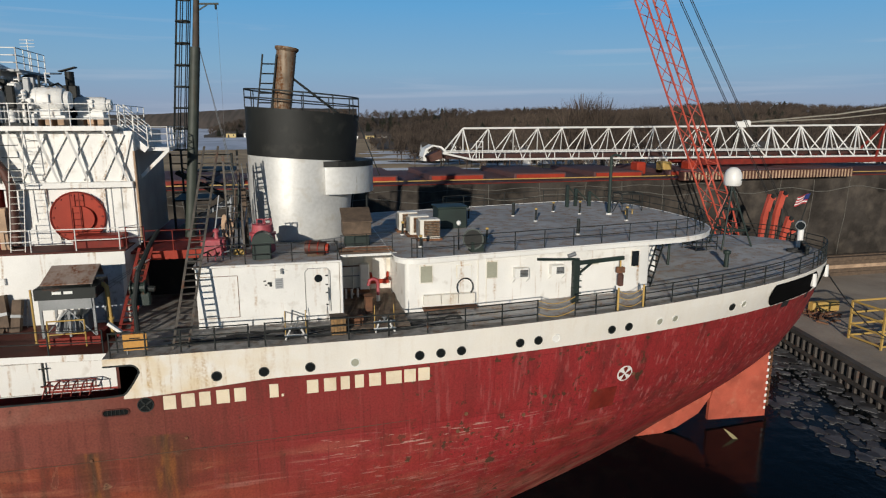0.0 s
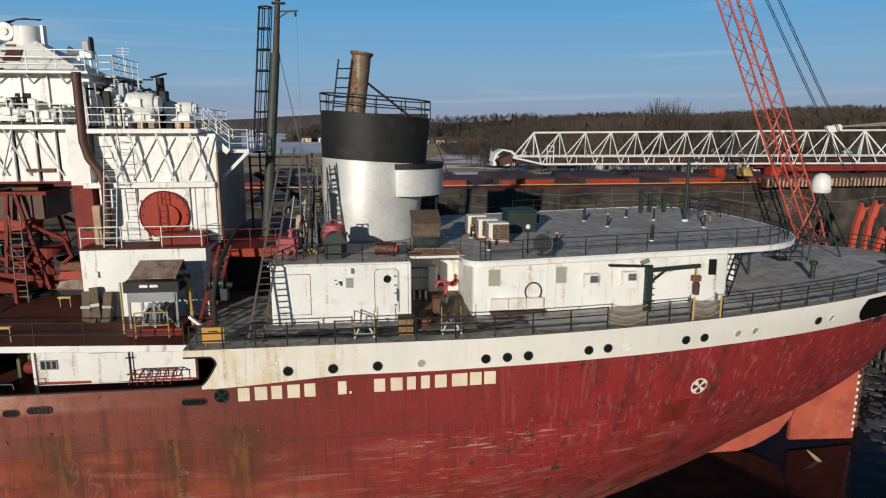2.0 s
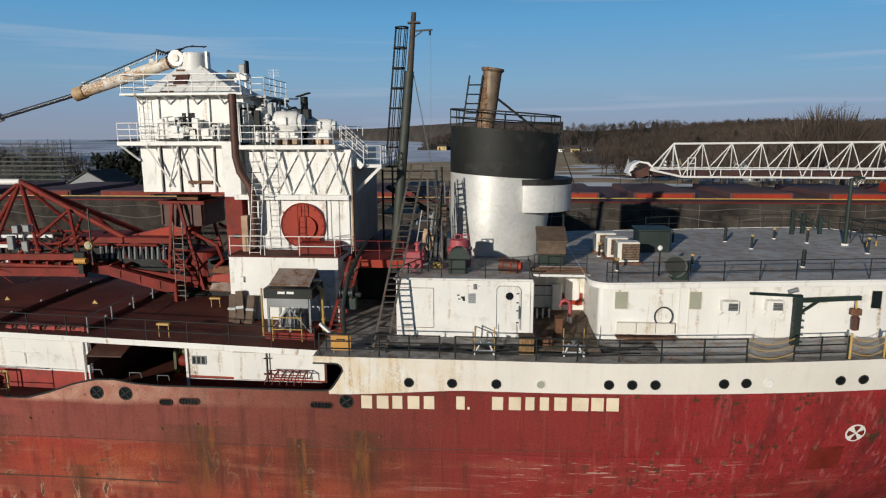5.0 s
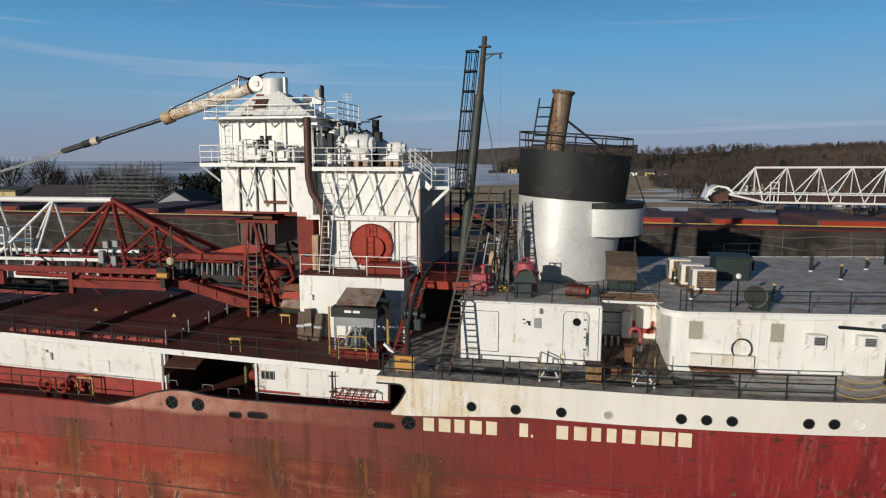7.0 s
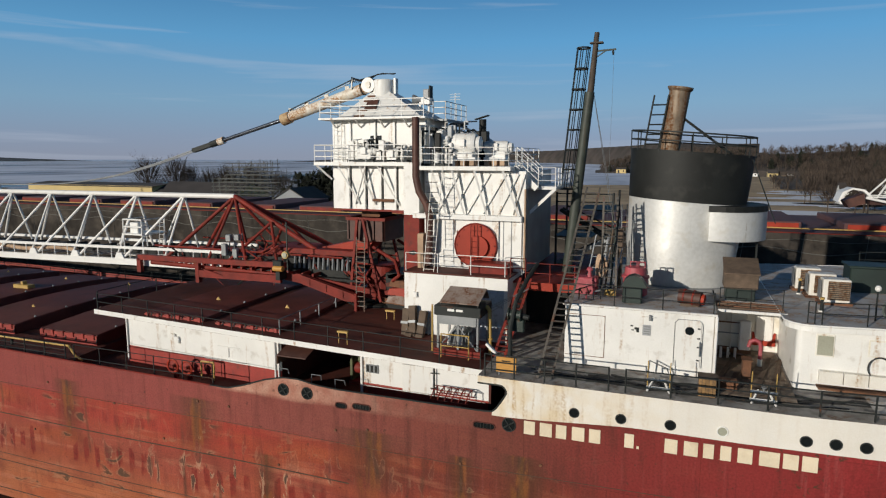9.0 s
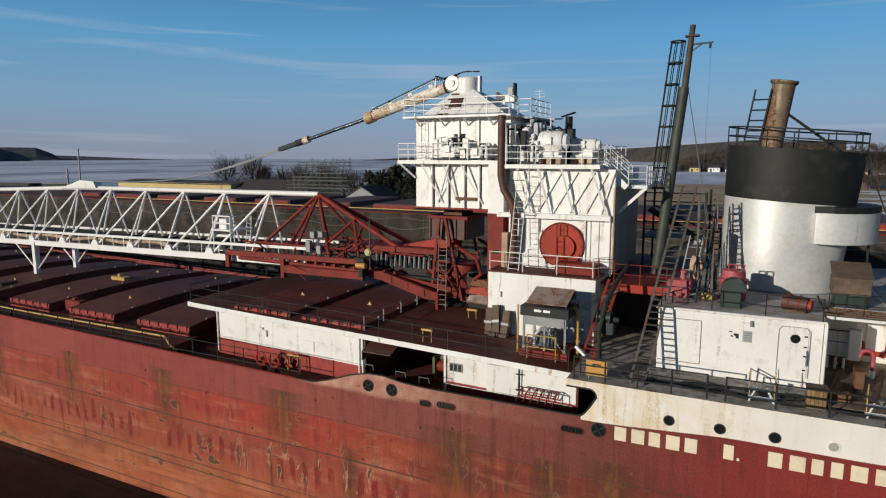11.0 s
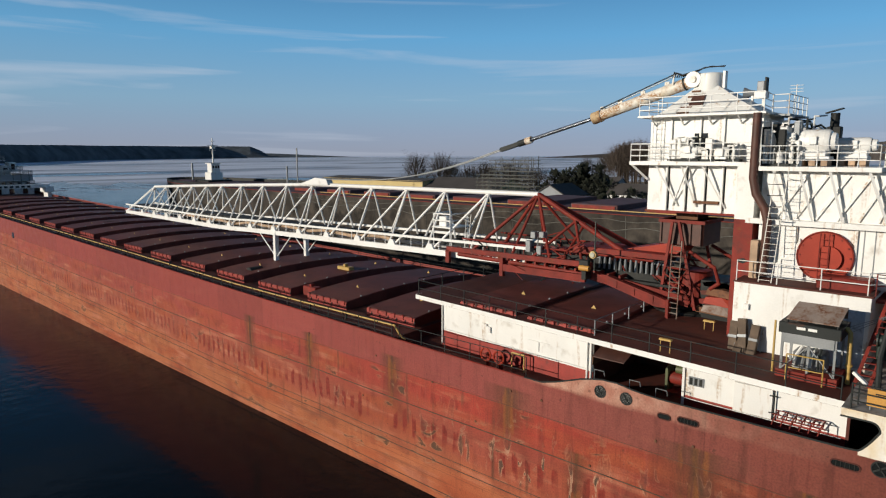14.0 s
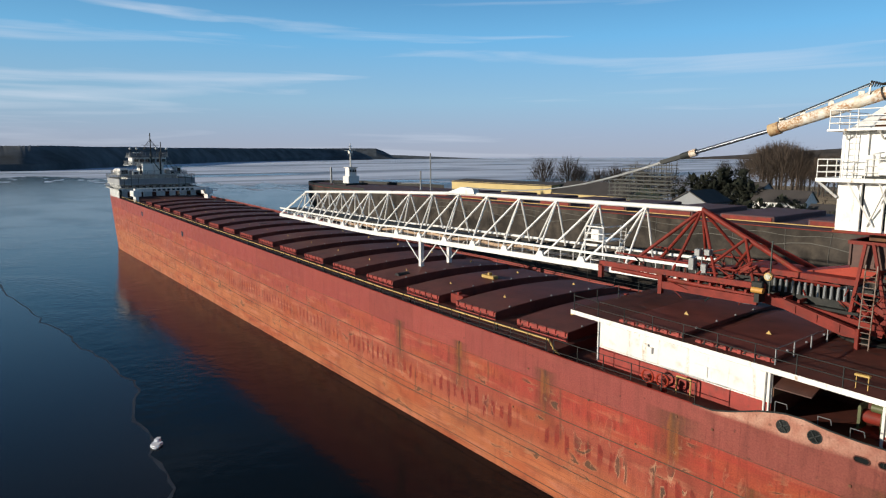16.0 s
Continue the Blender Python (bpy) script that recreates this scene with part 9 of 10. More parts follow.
for x0, x1 in ((16.9, 18.9), (21.3, 22.8)):
    ch = thing("gate_chain", edge_pt(x0), "yellow safety chains sagging across the gap", "chain")
    for z in (0.35, 0.7, 1.0):
        a, b = Vector(edge_pt(x0)), Vector(edge_pt(x1))
        part("chain", Geo().path([a.lerp(b, t) + Vector((0, 0, z - 0.25 * math.sin(math.pi * t))) for t in np.linspace(0, 1, 9)], 0.02, 5), YELLOW, ch)
# low wall of pipes and hoses lying along the side deck
lines = thing("deck_hoses", (6, 1.0, 12.5), "black hoses and cables lying along the side deck", "hose", kind="stuff")
rnd = random.Random(41)
for k in range(7):
    y0 = rnd.uniform(0.5, 1.9)
    pts = [(x, y0 + 0.25 * math.sin(x * rnd.uniform(0.4, 0.9) + k), 12.50 + sheer_aft(x)) for x in stations(rnd.uniform(-1, 4), rnd.uniform(8, 16), 0.7)]
    part("hose", Geo().path(pts, rnd.choice((0.03, 0.045)), 5), CABLE, lines)
for x, y in ((5.6, 0.75), (9.6, 0.8)):
    st_ = thing("pipe_stand", (x, y, 12.5), "white pipe manifold stand with yellow rods", "stand", "pipe stands")
    for dx_ in (-0.45, 0.45):
        part("rod", Geo().tube((x + dx_, y, 12.5), (x + dx_, y, 13.75), 0.022, 6), YELLOW, st_)
        part("foot", Geo().beam((x + dx_, y - 0.3, 12.52), (x + dx_ * 0.4, y + 0.2, 12.95), 0.06, 0.06), WHITE, st_)
    for z in (12.62, 12.95):
        part("pipe", Geo().tube((x - 0.5, y - 0.05, z), (x + 0.5, y - 0.05, z), 0.05, 8), WHITE, st_)
    part("valve", Geo().lathe((x, y - 0.05, 12.95), [(0.03, 0), (0.05, 0.15), (0.11, 0.2), (0.11, 0.23)], 10), GREYSTEEL, st_)
SLATWOOD = mat("yellow_brown_slat_wood", (0.30, 0.17, 0.062), 0.7, var=0.35, scale=3.0, dirt=0.3, rand=0.3)
for x, y, w, h, m_, lb in ((7.5, 0.95, 0.7, 0.78, WOOD, "brown wooden deck box"), (8.3, 1.9, 0.8, 0.35, RUST, "low rusty steel hatch box"), (9.2, 3.6, 0.35, 0.9, RUST, "rusty steel mooring post")):
    bx_ = thing("deck_box", (x, y, 12.5), lb, "box")
    part("body", Geo().box(x - w / 2, x + w / 2, y - 0.3, y + 0.3, 12.5, 12.5 + h, 0.03), m_, bx_)
    part("lid", Geo().box(x - w / 2 - 0.03, x + w / 2 + 0.03, y - 0.33, y + 0.33, 12.5 + h, 12.56 + h), m_, bx_)
    if m_ is WOOD:
        for k in range(5):
            part("slat", Geo().box(x - w / 2 + 0.02 + 0.135 * k, x - w / 2 + 0.135 + 0.135 * k, y - 0.325, y - 0.301, 12.52, 12.5 + h - 0.04), SLATWOOD, bx_)
gn = thing("gooseneck_vent", (9.9, 5.6, 12.5), "pink gooseneck vent pipe on a white foot", "vent")
part("pipe", Geo().path([(9.95, 5.6, 12.5), (9.95, 5.6, 13.5), (9.88, 5.6, 13.72), (9.7, 5.6, 13.8), (9.5, 5.6, 13.72), (9.43, 5.6, 13.45)], 0.09, 10), PINK, gn, smooth=True)
part("foot", Geo().tube((9.95, 5.6, 12.45), (9.95, 5.6, 12.9), 0.11, 10), WHITE, gn)
bol = thing("pipe_bollards", (8.6, 6.4, 12.5), "row of short white-painted pipe stubs", "bollard")
for k in range(3):
    part("stub", Geo().tube((8.3 + 0.32 * k, 6.4, 12.5), (8.3 + 0.32 * k, 6.4, 13.1), 0.06, 8), WHITE, bol)
for k in range(5):
    single("deck_plank", Geo().beam((7.9 + 0.55 * k, 2.2, 12.60), (9.0 + 0.5 * k, 6.9, 12.62), 0.2, 0.05), WOOD, "weathered plank lying on the recess floor", "plank", "recess planks")
ab = single("handrail_loop", Geo().path([(5.1, 2.4, 12.55), (5.15, 2.4, 13.25), (5.9, 2.6, 12.9), (6.0, 2.6, 12.55)], 0.03), GREYSTEEL, "bent grey grab rail beside the engine casing", "rail")

# well between the tower and the engine house
wellr = thing("bridge_platform", (-0.5, YC, 15.5), "red steel platform bridging the dark well", "platform")
part("deck", Geo().box(-2.2, 1.15, 6.3, 17.5, 15.55, 15.68), RED, wellr)
part("fascia", Geo().box(-1.4, 1.2, 6.2, 6.3, 15.25, 15.68), REDBRIGHT, wellr)
# black and dark red sheets put the well's shade into colour
single("well_bulkhead", Geo().box(-2.2, 1.2, 9.6, 9.75, 12.4, 15.5), BLACK, "black sheet for the shade at the back of the well", "wall", kind="structure")
single("well_bulkhead", Geo().box(1.08, 1.19, 4.6, 9.6, 12.4, 15.36), DECKRED, "dark red sheet for shade on the end of the engine casing", "wall", kind="structure")
railing([(-1.5, 6.25, 15.68), (1.1, 6.25, 15.68)], "red two-bar railing on the bridge platform", RED, step=1.3, rails=2)
railing([(-2.1, 5.3, 16.03), (-1.5, 6.2, 15.9)], "red two-bar railing on the bridge platform", RED, step=1.3, rails=2)
ladder((0.75, 0.62, 12.45), (2.05, 5.2, 20.85), (1, 0.1, 0), "long worn steel leaning ladder from the side deck", LADDERM, width=0.62, step=0.30, flat=0.10)
ladder((2.9, 5.6, 15.5), (2.7, 7.0, 20.3), (1, 0, 0), "worn dark leaning ladder by the funnel", LADDERM, width=0.7, step=0.4, flat=0.1)
ladder((-2.0, 2.9, 12.45), (-1.35, 5.6, 16.0), (1, 0, 0), "steep red stair up to the bridge platform", RED, width=0.55, step=0.3, flat=0.14)
arch = thing("boat_fall_frame", (-1.0, 3.0, 12.4), "curved dark green davit arm with a winch", "davit")
part("arm", Geo().path([(-1.35, 2.6, 12.4), (-1.4, 2.7, 14.0), (-1.25, 3.2, 15.3), (-0.9, 4.2, 16.3), (-0.6, 5.0, 16.9)], 0.11, 8), RAILM, arch)
part("winch", Geo().tube((-1.6, 3.2, 14.6), (-1.0, 3.2, 14.6), 0.24, 14), GREEN, arch)
for k in range(2):
    part("flange", Geo().tube((-1.62 + 0.6 * k, 3.2, 14.6), (-1.56 + 0.6 * k, 3.2, 14.6), 0.34, 14), GREEN, arch)
part("motor", Geo().tube((-1.0, 3.2, 14.55), (-0.6, 3.2, 14.5), 0.14, 12), RAILM, arch)
part("bracket", Geo().box(-1.6, -0.8, 3.0, 3.4, 13.8, 14.4, 0.05), GREEN, arch)
for k in range(3):
    single("stay_wire", Geo().tube((-3.6 + 0.3 * k, 4.9, 14.2), (-1.0, 4.9, 15.6), 0.012, 4), GREYSTEEL, "thin steel stay wire", "wire", "stay wires")
board = thing("caution_board", (-1.0, 0.35, 12.45), "orange-yellow notice board with a bar of dark lettering", "sign")
cpan = part("panel", Geo().box(-1.42, -0.48, 0.30, 0.36, 12.62, 13.32, 0.015), ORANGE, board)
part("writing_bar", Geo().box(-1.15, -0.75, 0.285, 0.298, 13.12, 13.17), BLACK, cpan)
for x in (-1.3, -0.6):
    part("leg", Geo().tube((x, 0.4, 12.4), (x, 0.4, 12.75), 0.03), GREYSTEEL, board)
fl_ = thing("floodlight", (-1.7, 0.8, 12.4), "white tube floodlight tilted on the rail", "lamp")
part("tube", Geo().beam((-2.0, 0.7, 13.75), (-1.5, 0.6, 13.35), 0.16, 0.12), WHITE, fl_)
part("post", Geo().tube((-1.75, 0.7, 12.4), (-1.75, 0.7, 13.5), 0.03), RAILM, fl_)

stt = thing("stair_tower", (0.6, 14.5, 15.7), "dark steel stair tower with rails between tower and funnel", "stairs")
for x in (-1.1, 2.3):
    for y in (12.6, 16.4):
        part("post", Geo().tube((x, y, 15.6), (x, y, 20.2), 0.07, 6), RAILM, stt)
for k, z in enumerate((17.4, 19.1)):
    part("landing", Geo().box(-1.2 + 1.4 * k, 1.1 + 1.3 * k, 12.5, 16.5, z, z + 0.08), RAILM, stt)
    for dz_ in (0.5, 1.0):
        part("rail", Geo().tube((-1.1, 12.6, z + dz_), (2.3, 12.6, z + dz_), 0.04, 6), RAILM, stt)
for k in range(2):
    for y in (12.7, 13.5):
        part("stringer", Geo().beam((-1.0 + 3.0 * k, y, 15.7 + 1.7 * k), (2.1 - 3.0 * k, y, 17.4 + 1.7 * k), 0.06, 0.22), (GREYSTEEL, RAILM)[k], stt)
    for q in range(8):
        t = (q + 0.5) / 8
        x = -1.0 + 3.0 * k + (3.1 - 6.0 * k) * t
        part("tread", Geo().box(x - 0.12, x + 0.12, 12.7, 13.5, 15.7 + 1.7 * (k + t) - 0.02, 15.7 + 1.7 * (k + t) + 0.02), RAILM, stt)
for a, b in (((-1.1, 15.7), (2.3, 17.4)), ((2.3, 17.5), (-1.1, 19.1))):
    part("cross_brace", Geo().tube((a[0], 16.4, a[1]), (b[0], 16.4, b[1]), 0.05, 6), RAILM, stt)
ladder((1.95, 6.3, 15.5), (2.35, 7.0, 18.3), (1, 0, 0), "pale galvanised ladder leaning by the funnel", PALEGREY, width=0.62, step=0.55, r=0.035, rung_r=0.02)
ladder((2.75, 5.9, 15.5), (3.1, 6.7, 17.7), (1, 0, 0), "pale galvanised ladder leaning by the funnel", PALEGREY, width=0.60, step=0.75, r=0.035, rung_r=0.02)
rc = thing("rope_coil", (2.35, 6.3, 16.0), "tan rope hung in a long coil on a ladder", "rope")
for k in range(5):
    part("loop", Geo().path([(2.3 + 0.05 * k + (0.13 + 0.02 * k) * math.cos(a), 6.32 - 0.03 * k, 16.75 + (0.62 - 0.03 * k) * math.sin(a)) for a in np.linspace(0, 2 * math.pi, 15)], 0.045, 6), TANBELT, rc)
vb = thing("valve_manifold", (2.0, 4.4, 15.46), "dark pipes and small valves on the casing roof", "pipes")
for k in range(5):
    x = 1.35 + 0.33 * k
    part("pipe", Geo().path([(x, 3.9 + 0.1 * k, 15.47), (x, 3.9 + 0.1 * k, 15.85 + 0.12 * (k % 3)), (x + 0.3, 4.3, 15.9 + 0.12 * (k % 3)), (x + 0.35, 4.9, 15.6)], 0.035, 6), (RAILM, RUST, PINK, GREYSTEEL, RAILM)[k], vb)

# things on the engine house roof
RZ = 15.47


def tank_vent(x, y, r, h, label):
    ob = thing("tank_vent", (x, y, RZ), label, "vent", "pink vents")
    part("body", Geo().lathe((x, y, RZ), [(r * 0.92, 0), (r, 0.05), (r, h * 0.6), (r * 1.12, h * 0.62), (r * 1.12, h * 0.70), (r * 0.9, h * 0.74), (r * 0.85, h), (r * 0.4, h + 0.04)], 24), PINK, ob, smooth=True)
    for dx_ in (-0.4, 0.25):
        part("handle", Geo().path([(x + dx_ * r, y - 0.2, RZ + h), (x + dx_ * r, y - 0.2, RZ + h + 0.28), (x + dx_ * r + 0.3, y - 0.2, RZ + h + 0.28), (x + dx_ * r + 0.3, y - 0.2, RZ + h)], 0.03), PINK, ob)
    return ob


tank_vent(4.15, 6.0, 0.60, 1.42, "faded pink round tank vent with handles")
tk = thing("valve_chest", (1.75, 5.6, RZ), "faded pink square valve chest with a hand wheel", "valve")
part("body", Geo().box(1.25, 2.35, 5.2, 6.0, RZ, RZ + 0.85, 0.05), PINK, tk)
part("stem", Geo().lathe((1.95, 5.6, RZ + 0.85), [(0.12, 0), (0.08, 0.3), (0.16, 0.32), (0.16, 0.42), (0.05, 0.5)], 12), PINK, tk)


def cowl(x, y, z, s, label):
    ob = thing("cowl_vent", (x, y, z), label, "vent", "green cowl vents")
    part("neck", Geo().box(x - 0.42 * s, x + 0.42 * s, y - 0.32 * s, y + 0.32 * s, z, z + 0.75 * s, 0.05), GREEN, ob)
    n = 12
    g = Geo()
    outl = [(x - 0.45 * s, z + 0.7 * s)] + [(x + 0.05 * s - 0.5 * s * math.cos(a), z + 0.7 * s + 0.55 * s * math.sin(a)) for a in np.linspace(0, math.pi * 0.8, n)] + [(x + 0.62 * s, z + 0.75 * s), (x + 0.3 * s, z + 0.66 * s)]
    g.side(outl, y - 0.36 * s, y + 0.36 * s)
    part("hood", g, GREEN, ob)
    return ob


cowl(4.15, 4.3, RZ, 1.05, "dark green steel cowl vent with a rounded hood")
dr = thing("winch_drum", (6.8, 4.5, RZ), "rusty red cylinder lying on its side", "drum")
part("barrel", Geo().tube((6.25, 4.55, RZ + 0.42), (7.2, 4.3, RZ + 0.36), 0.34, 18), BROWNPIPE, dr, smooth=True)
part("flange", Geo().tube((7.2, 4.3, RZ + 0.36), (7.35, 4.26, RZ + 0.35), 0.24, 14), REDBRIGHT, dr)
for dx_ in (0.2, 0.6):
    part("band", Geo().tube((6.25 + dx_, 4.55 - dx_ * 0.26, RZ + 0.42 - dx_ * 0.06), (6.32 + dx_, 4.53 - dx_ * 0.26, RZ + 0.415 - dx_ * 0.06), 0.37, 18), RED, dr)
part("chock", Geo().box(6.3, 7.1, 4.2, 4.75, RZ, RZ + 0.12), WOOD, dr)
yb = single("gas_bottle", Geo().tube((2.75, 5.2, RZ + 0.18), (3.3, 5.2, RZ + 0.18), 0.16, 12), YELLOW, "small yellow cylinder lying on the roof", "bottle")
tb = thing("battery_locker", (9.0, 7.0, 15.46), "tan slope-topped locker on a green base", "locker")
part("base", Geo().box(8.35, 9.65, 6.4, 7.6, 15.46, 16.05, 0.04), GREEN, tb)
part("box", Geo().box(8.25, 9.75, 6.3, 7.7, 16.05, 16.75, 0.03), WOOD, tb)
part("lid", Geo().add([(8.2, 6.2, 16.75), (9.8, 6.2, 16.75), (9.8, 7.8, 17.3), (8.2, 7.8, 17.3), (8.2, 6.2, 16.82), (9.8, 6.2, 16.82), (9.8, 7.8, 17.37), (8.2, 7.8, 17.37)], [(0, 1, 2, 3), (4, 7, 6, 5), (0, 4, 5, 1), (1, 5, 6, 2), (2, 6, 7, 3), (3, 7, 4, 0)]), WOOD, tb)
for k in range(4):
    a = (2.3 + 0.28 * k, 7.0, 15.5)
    single("leaning_pole", Geo().tube(a, (a[0] + 0.3 - 0.1 * k, 8.0, 18.2 + 0.3 * k), 0.05, 6), (GREYSTEEL, WOOD, GREEN, GREYSTEEL)[k], "pole leaning beside the funnel", "pole", "leaning poles")
lum = single("timber_plank", Geo().box(3.0, 3.35, 7.4, 7.8, 15.46, 18.6, 0.02), WOOD, "upright timber plank standing by the funnel", "timber")
railing([(1.3, 3.1, 15.46), (7.7, 3.1, 15.46)], "thin dark wire railing along the roof edge", step=2.1, rails=2, r=0.020, h=0.95)
railing([(8.0, 4.6, 15.46), (10.6, 4.6, 15.5)], "thin dark wire railing along the roof edge", step=1.3, rails=2, r=0.016, h=0.95)

# after house roof
def rz(x):
    return 15.45 + zsh(x)


roofpts = [(x, y, rz(x)) for x, y in house_outline(10.8, 30.0, 7.95, 5.4, 1.0)]
k0 = 4
railing(roofpts[k0:k0 + 40:1], "thin dark stanchions and wires round the roof edge", step=2.6, rails=2, r=0.022, h=0.95)
for k, (x, y) in enumerate(((13.05, 7.1), (12.75, 8.6), (12.4, 10.3))):
    u = thing("condenser_unit", (x, y, rz(x)), "white louvred air conditioning condenser on the roof", "air conditioner", "roof condensers")
    z = rz(x) + 0.12
    part("case", Geo().box(x - 0.55, x + 0.58, y - 0.4, y + 0.4, z, z + 1.08, 0.04), WHITE_RUST, u)
    grl = part("grille", Geo().box(x - 0.35, x + 0.55, y - 0.425, y - 0.402, z + 0.12, z + 1.0), RUSTPIPE, u)
    for j in range(9):
        part("slat", Geo().box(x - 0.35, x + 0.55, y - 0.445, y - 0.425, z + 0.16 + 0.09 * j, z + 0.19 + 0.09 * j), RAILM, grl)
    part("skid", Geo().box(x - 0.7, x + 0.7, y - 0.45, y + 0.45, rz(x), z), RUST, u)
    part("side_grille", Geo().box(x - 0.645, x - 0.622, y - 0.3, y + 0.3, z + 0.15, z + 1.0), GREYSTEEL, u)
gb_ = thing("green_locker", (15.2, 10.9, rz(15)), "dark green steel deck locker", "locker")
part("body", Geo().box(14.3, 16.1, 10.1, 11.7, rz(15), rz(15) + 1.25, 0.05), GREEN, gb_)
part("lid", Geo().box(14.2, 16.2, 10.0, 11.8, rz(15) + 1.25, rz(15) + 1.35, 0.03), GREEN, gb_)
cv = thing("mushroom_vent", (14.6, 2.95, rz(14.6)), "round dark green vent drum on the roof edge", "vent")
part("bell", Geo().tube((14.75, 3.7, rz(14.6) + 0.62), (14.45, 2.95, rz(14.6) + 0.66), 0.34, 24, 0.54), GREEN, cv, smooth=True)
part("mouth", Geo().tube((14.46, 2.98, rz(14.6) + 0.66), (14.44, 2.93, rz(14.6) + 0.66), 0.46, 24), BLACK, cv)
part("side_motor", Geo().tube((14.7, 3.4, rz(14.6) + 0.6), (15.25, 3.3, rz(14.6) + 0.55), 0.2, 14), GREEN, cv)
part("neck", Geo().box(14.35, 15.0, 2.9, 3.6, rz(14.6), rz(14.6) + 0.5), GREEN, cv)
lp_ = thing("lamp_post", (14.1, 3.9, rz(14)), "thin post with a round white lamp", "lamp")
part("post", Geo().tube((13.95, 3.9, rz(14)), (13.95, 3.9, rz(14) + 1.3), 0.035), RAILM, lp_)
part("lamp", Geo().lathe((13.95, 3.9, rz(14) + 1.25), [(0.05, 0), (0.12, 0.07), (0.12, 0.18), (0.05, 0.25)], 14), WHITE, lp_)
for x, y, h, kd in ((20.8, 10.6, 0.75, 0), (20.2, 13.2, 0.8, 1), (17.0, 13.0, 0.6, 0), (23.4, 13.9, 0.6, 0), (24.6, 12.2, 0.8, 0), (21.3, 5.4, 0.8, 1), (26.1, 8.6, 0.8, 0), (12.2, 5.2, 0.55, 0), (16.2, 6.3, 0.5, 0), (11.9, 9.1, 0.7, 0)):
    v = thing("vent_pipe", (x, y, rz(x)), "short dark vent pipe with a pale cap on the roof", "vent", "roof vent pipes")
    part("pipe", Geo().tube((x, y, rz(x)), (x + 0.02, y, rz(x) + h), 0.065 if kd == 0 else 0.10, 10), RAILM, v)
    part("cap", Geo().tube((x + 0.02, y, rz(x) + h), (x + 0.02, y, rz(x) + h + 0.1), 0.09, 10), YELLOW if kd == 0 else GREEN, v)
    part("foot", Geo().tube((x, y, rz(x)), (x, y, rz(x) + 0.06), 0.12, 10), WHITE, v)
pole = thing("flag_pole", (26.3, 11.3, rz(26)), "dark green pole with a short cross arm on the roof", "pole")
part("pole", Geo().tube((26.3, 11.3, rz(26)), (26.3, 11.3, rz(26) + 3.9), 0.12, 12, 0.10), GREEN, pole)
part("arm", Geo().path([(26.3, 11.3, rz(26) + 3.8), (26.5, 11.3, rz(26) + 3.95), (27.0, 11.3, rz(26) + 3.9)], 0.08), GREEN, pole)
part("foot", Geo().tube((26.3, 11.3, rz(26)), (26.3, 11.3, rz(26) + 0.12), 0.2, 12), WHITE, pole)
for x, y, h in ((25.2, 15.6, 1.6), (26.0, 15.9, 1.3), (26.9, 15.5, 1.1)):
    v = thing("deck_crane_stub", (x, y, rz(x)), "dark green upright fitting on the roof", "fitting", "green fittings")
    part("body", Geo().box(x - 0.11, x + 0.11, y - 0.12, y + 0.12, rz(x), rz(x) + h, 0.03), GREEN, v)
    part("arm", Geo().tube((x, y, rz(x) + h), (x + 0.7, y - 0.3, rz(x) + h * 0.4), 0.05), GREEN, v)
fr = thing("ladder_hatch_rail", (28.3, 12.6, rz(28)), "dark tubular frame round the roof ladder hatch", "rail")
for dx_ in (0, 1.5):
    for dy_ in (0, 1.3):
        part("post", Geo().tube((27.6 + dx_, 11.9 + dy_, rz(28)), (27.6 + dx_, 11.9 + dy_, rz(28) + 1.2), 0.035), RAILM, fr)
for z in (0.6, 1.2):
    part("bar", Geo().path([(27.6, 11.9, rz(28) + z), (29.1, 11.9, rz(28) + z), (29.1, 13.2, rz(28) + z), (27.6, 13.2, rz(28) + z), (27.6, 11.9, rz(28) + z)], 0.03), RAILM, fr)
part("brace", Geo().tube((26.9, 11.9, rz(28)), (27.6, 11.9, rz(28) + 1.2), 0.03), RAILM, fr)
wheel = thing("yellow_valves", (27.2, 11.2, rz(27)), "small yellow hand valves at the roof hatch", "valve")
for dx_ in (0, 0.5):
    part("wheel", Geo().lathe((27.3 + dx_, 10.9, rz(27) + 0.25), [(0.05, 0), (0.16, 0.04), (0.05, 0.08)], 12), YELLOW, wheel)
    part("stem", Geo().tube((27.3 + dx_, 10.9, rz(27)), (27.3 + dx_, 10.9, rz(27) + 0.28), 0.04), YELLOW, wheel)
for x, y in ((25.6, 5.2), (28.6, 7.6), (29.4, 10.6)):
    single("roof_pillar", Geo().tube((x, y, poop_z(x)), (x, y, 15.25 + zsh(x)), 0.08, 10), GREEN, "dark green pillar under the roof overhang", "pillar", "roof pillars")
ladder((24.9, 3.9, poop_z(25)), (26.2, 4.6, 15.3 + zsh(25)), (0, 1, 0), "dark stair under the roof overhang", RAILM, width=0.6, flat=0.1)

# fantail
FZ = lambda x: poop_z(x) + 0.17
dome = thing("satellite_dome", (35.4, 11.0, FZ(35)), "white satellite dome on a green tripod", "satellite dome")
dc = Vector((35.35, 10.9, 18.3))
rdm = part("radome", Geo().lathe(dc + Vector((0, 0, -0.62)), [(0.50, 0), (0.58, 0.1), (0.60, 0.5), (0.55, 0.85), (0.42, 1.1), (0.22, 1.24), (0.05, 1.28)], 28), CLEANW, dome, smooth=True)
part("name_bar", Geo().box(35.55, 35.95, 10.36, 10.40, 18.05, 18.17), BLACK, rdm)
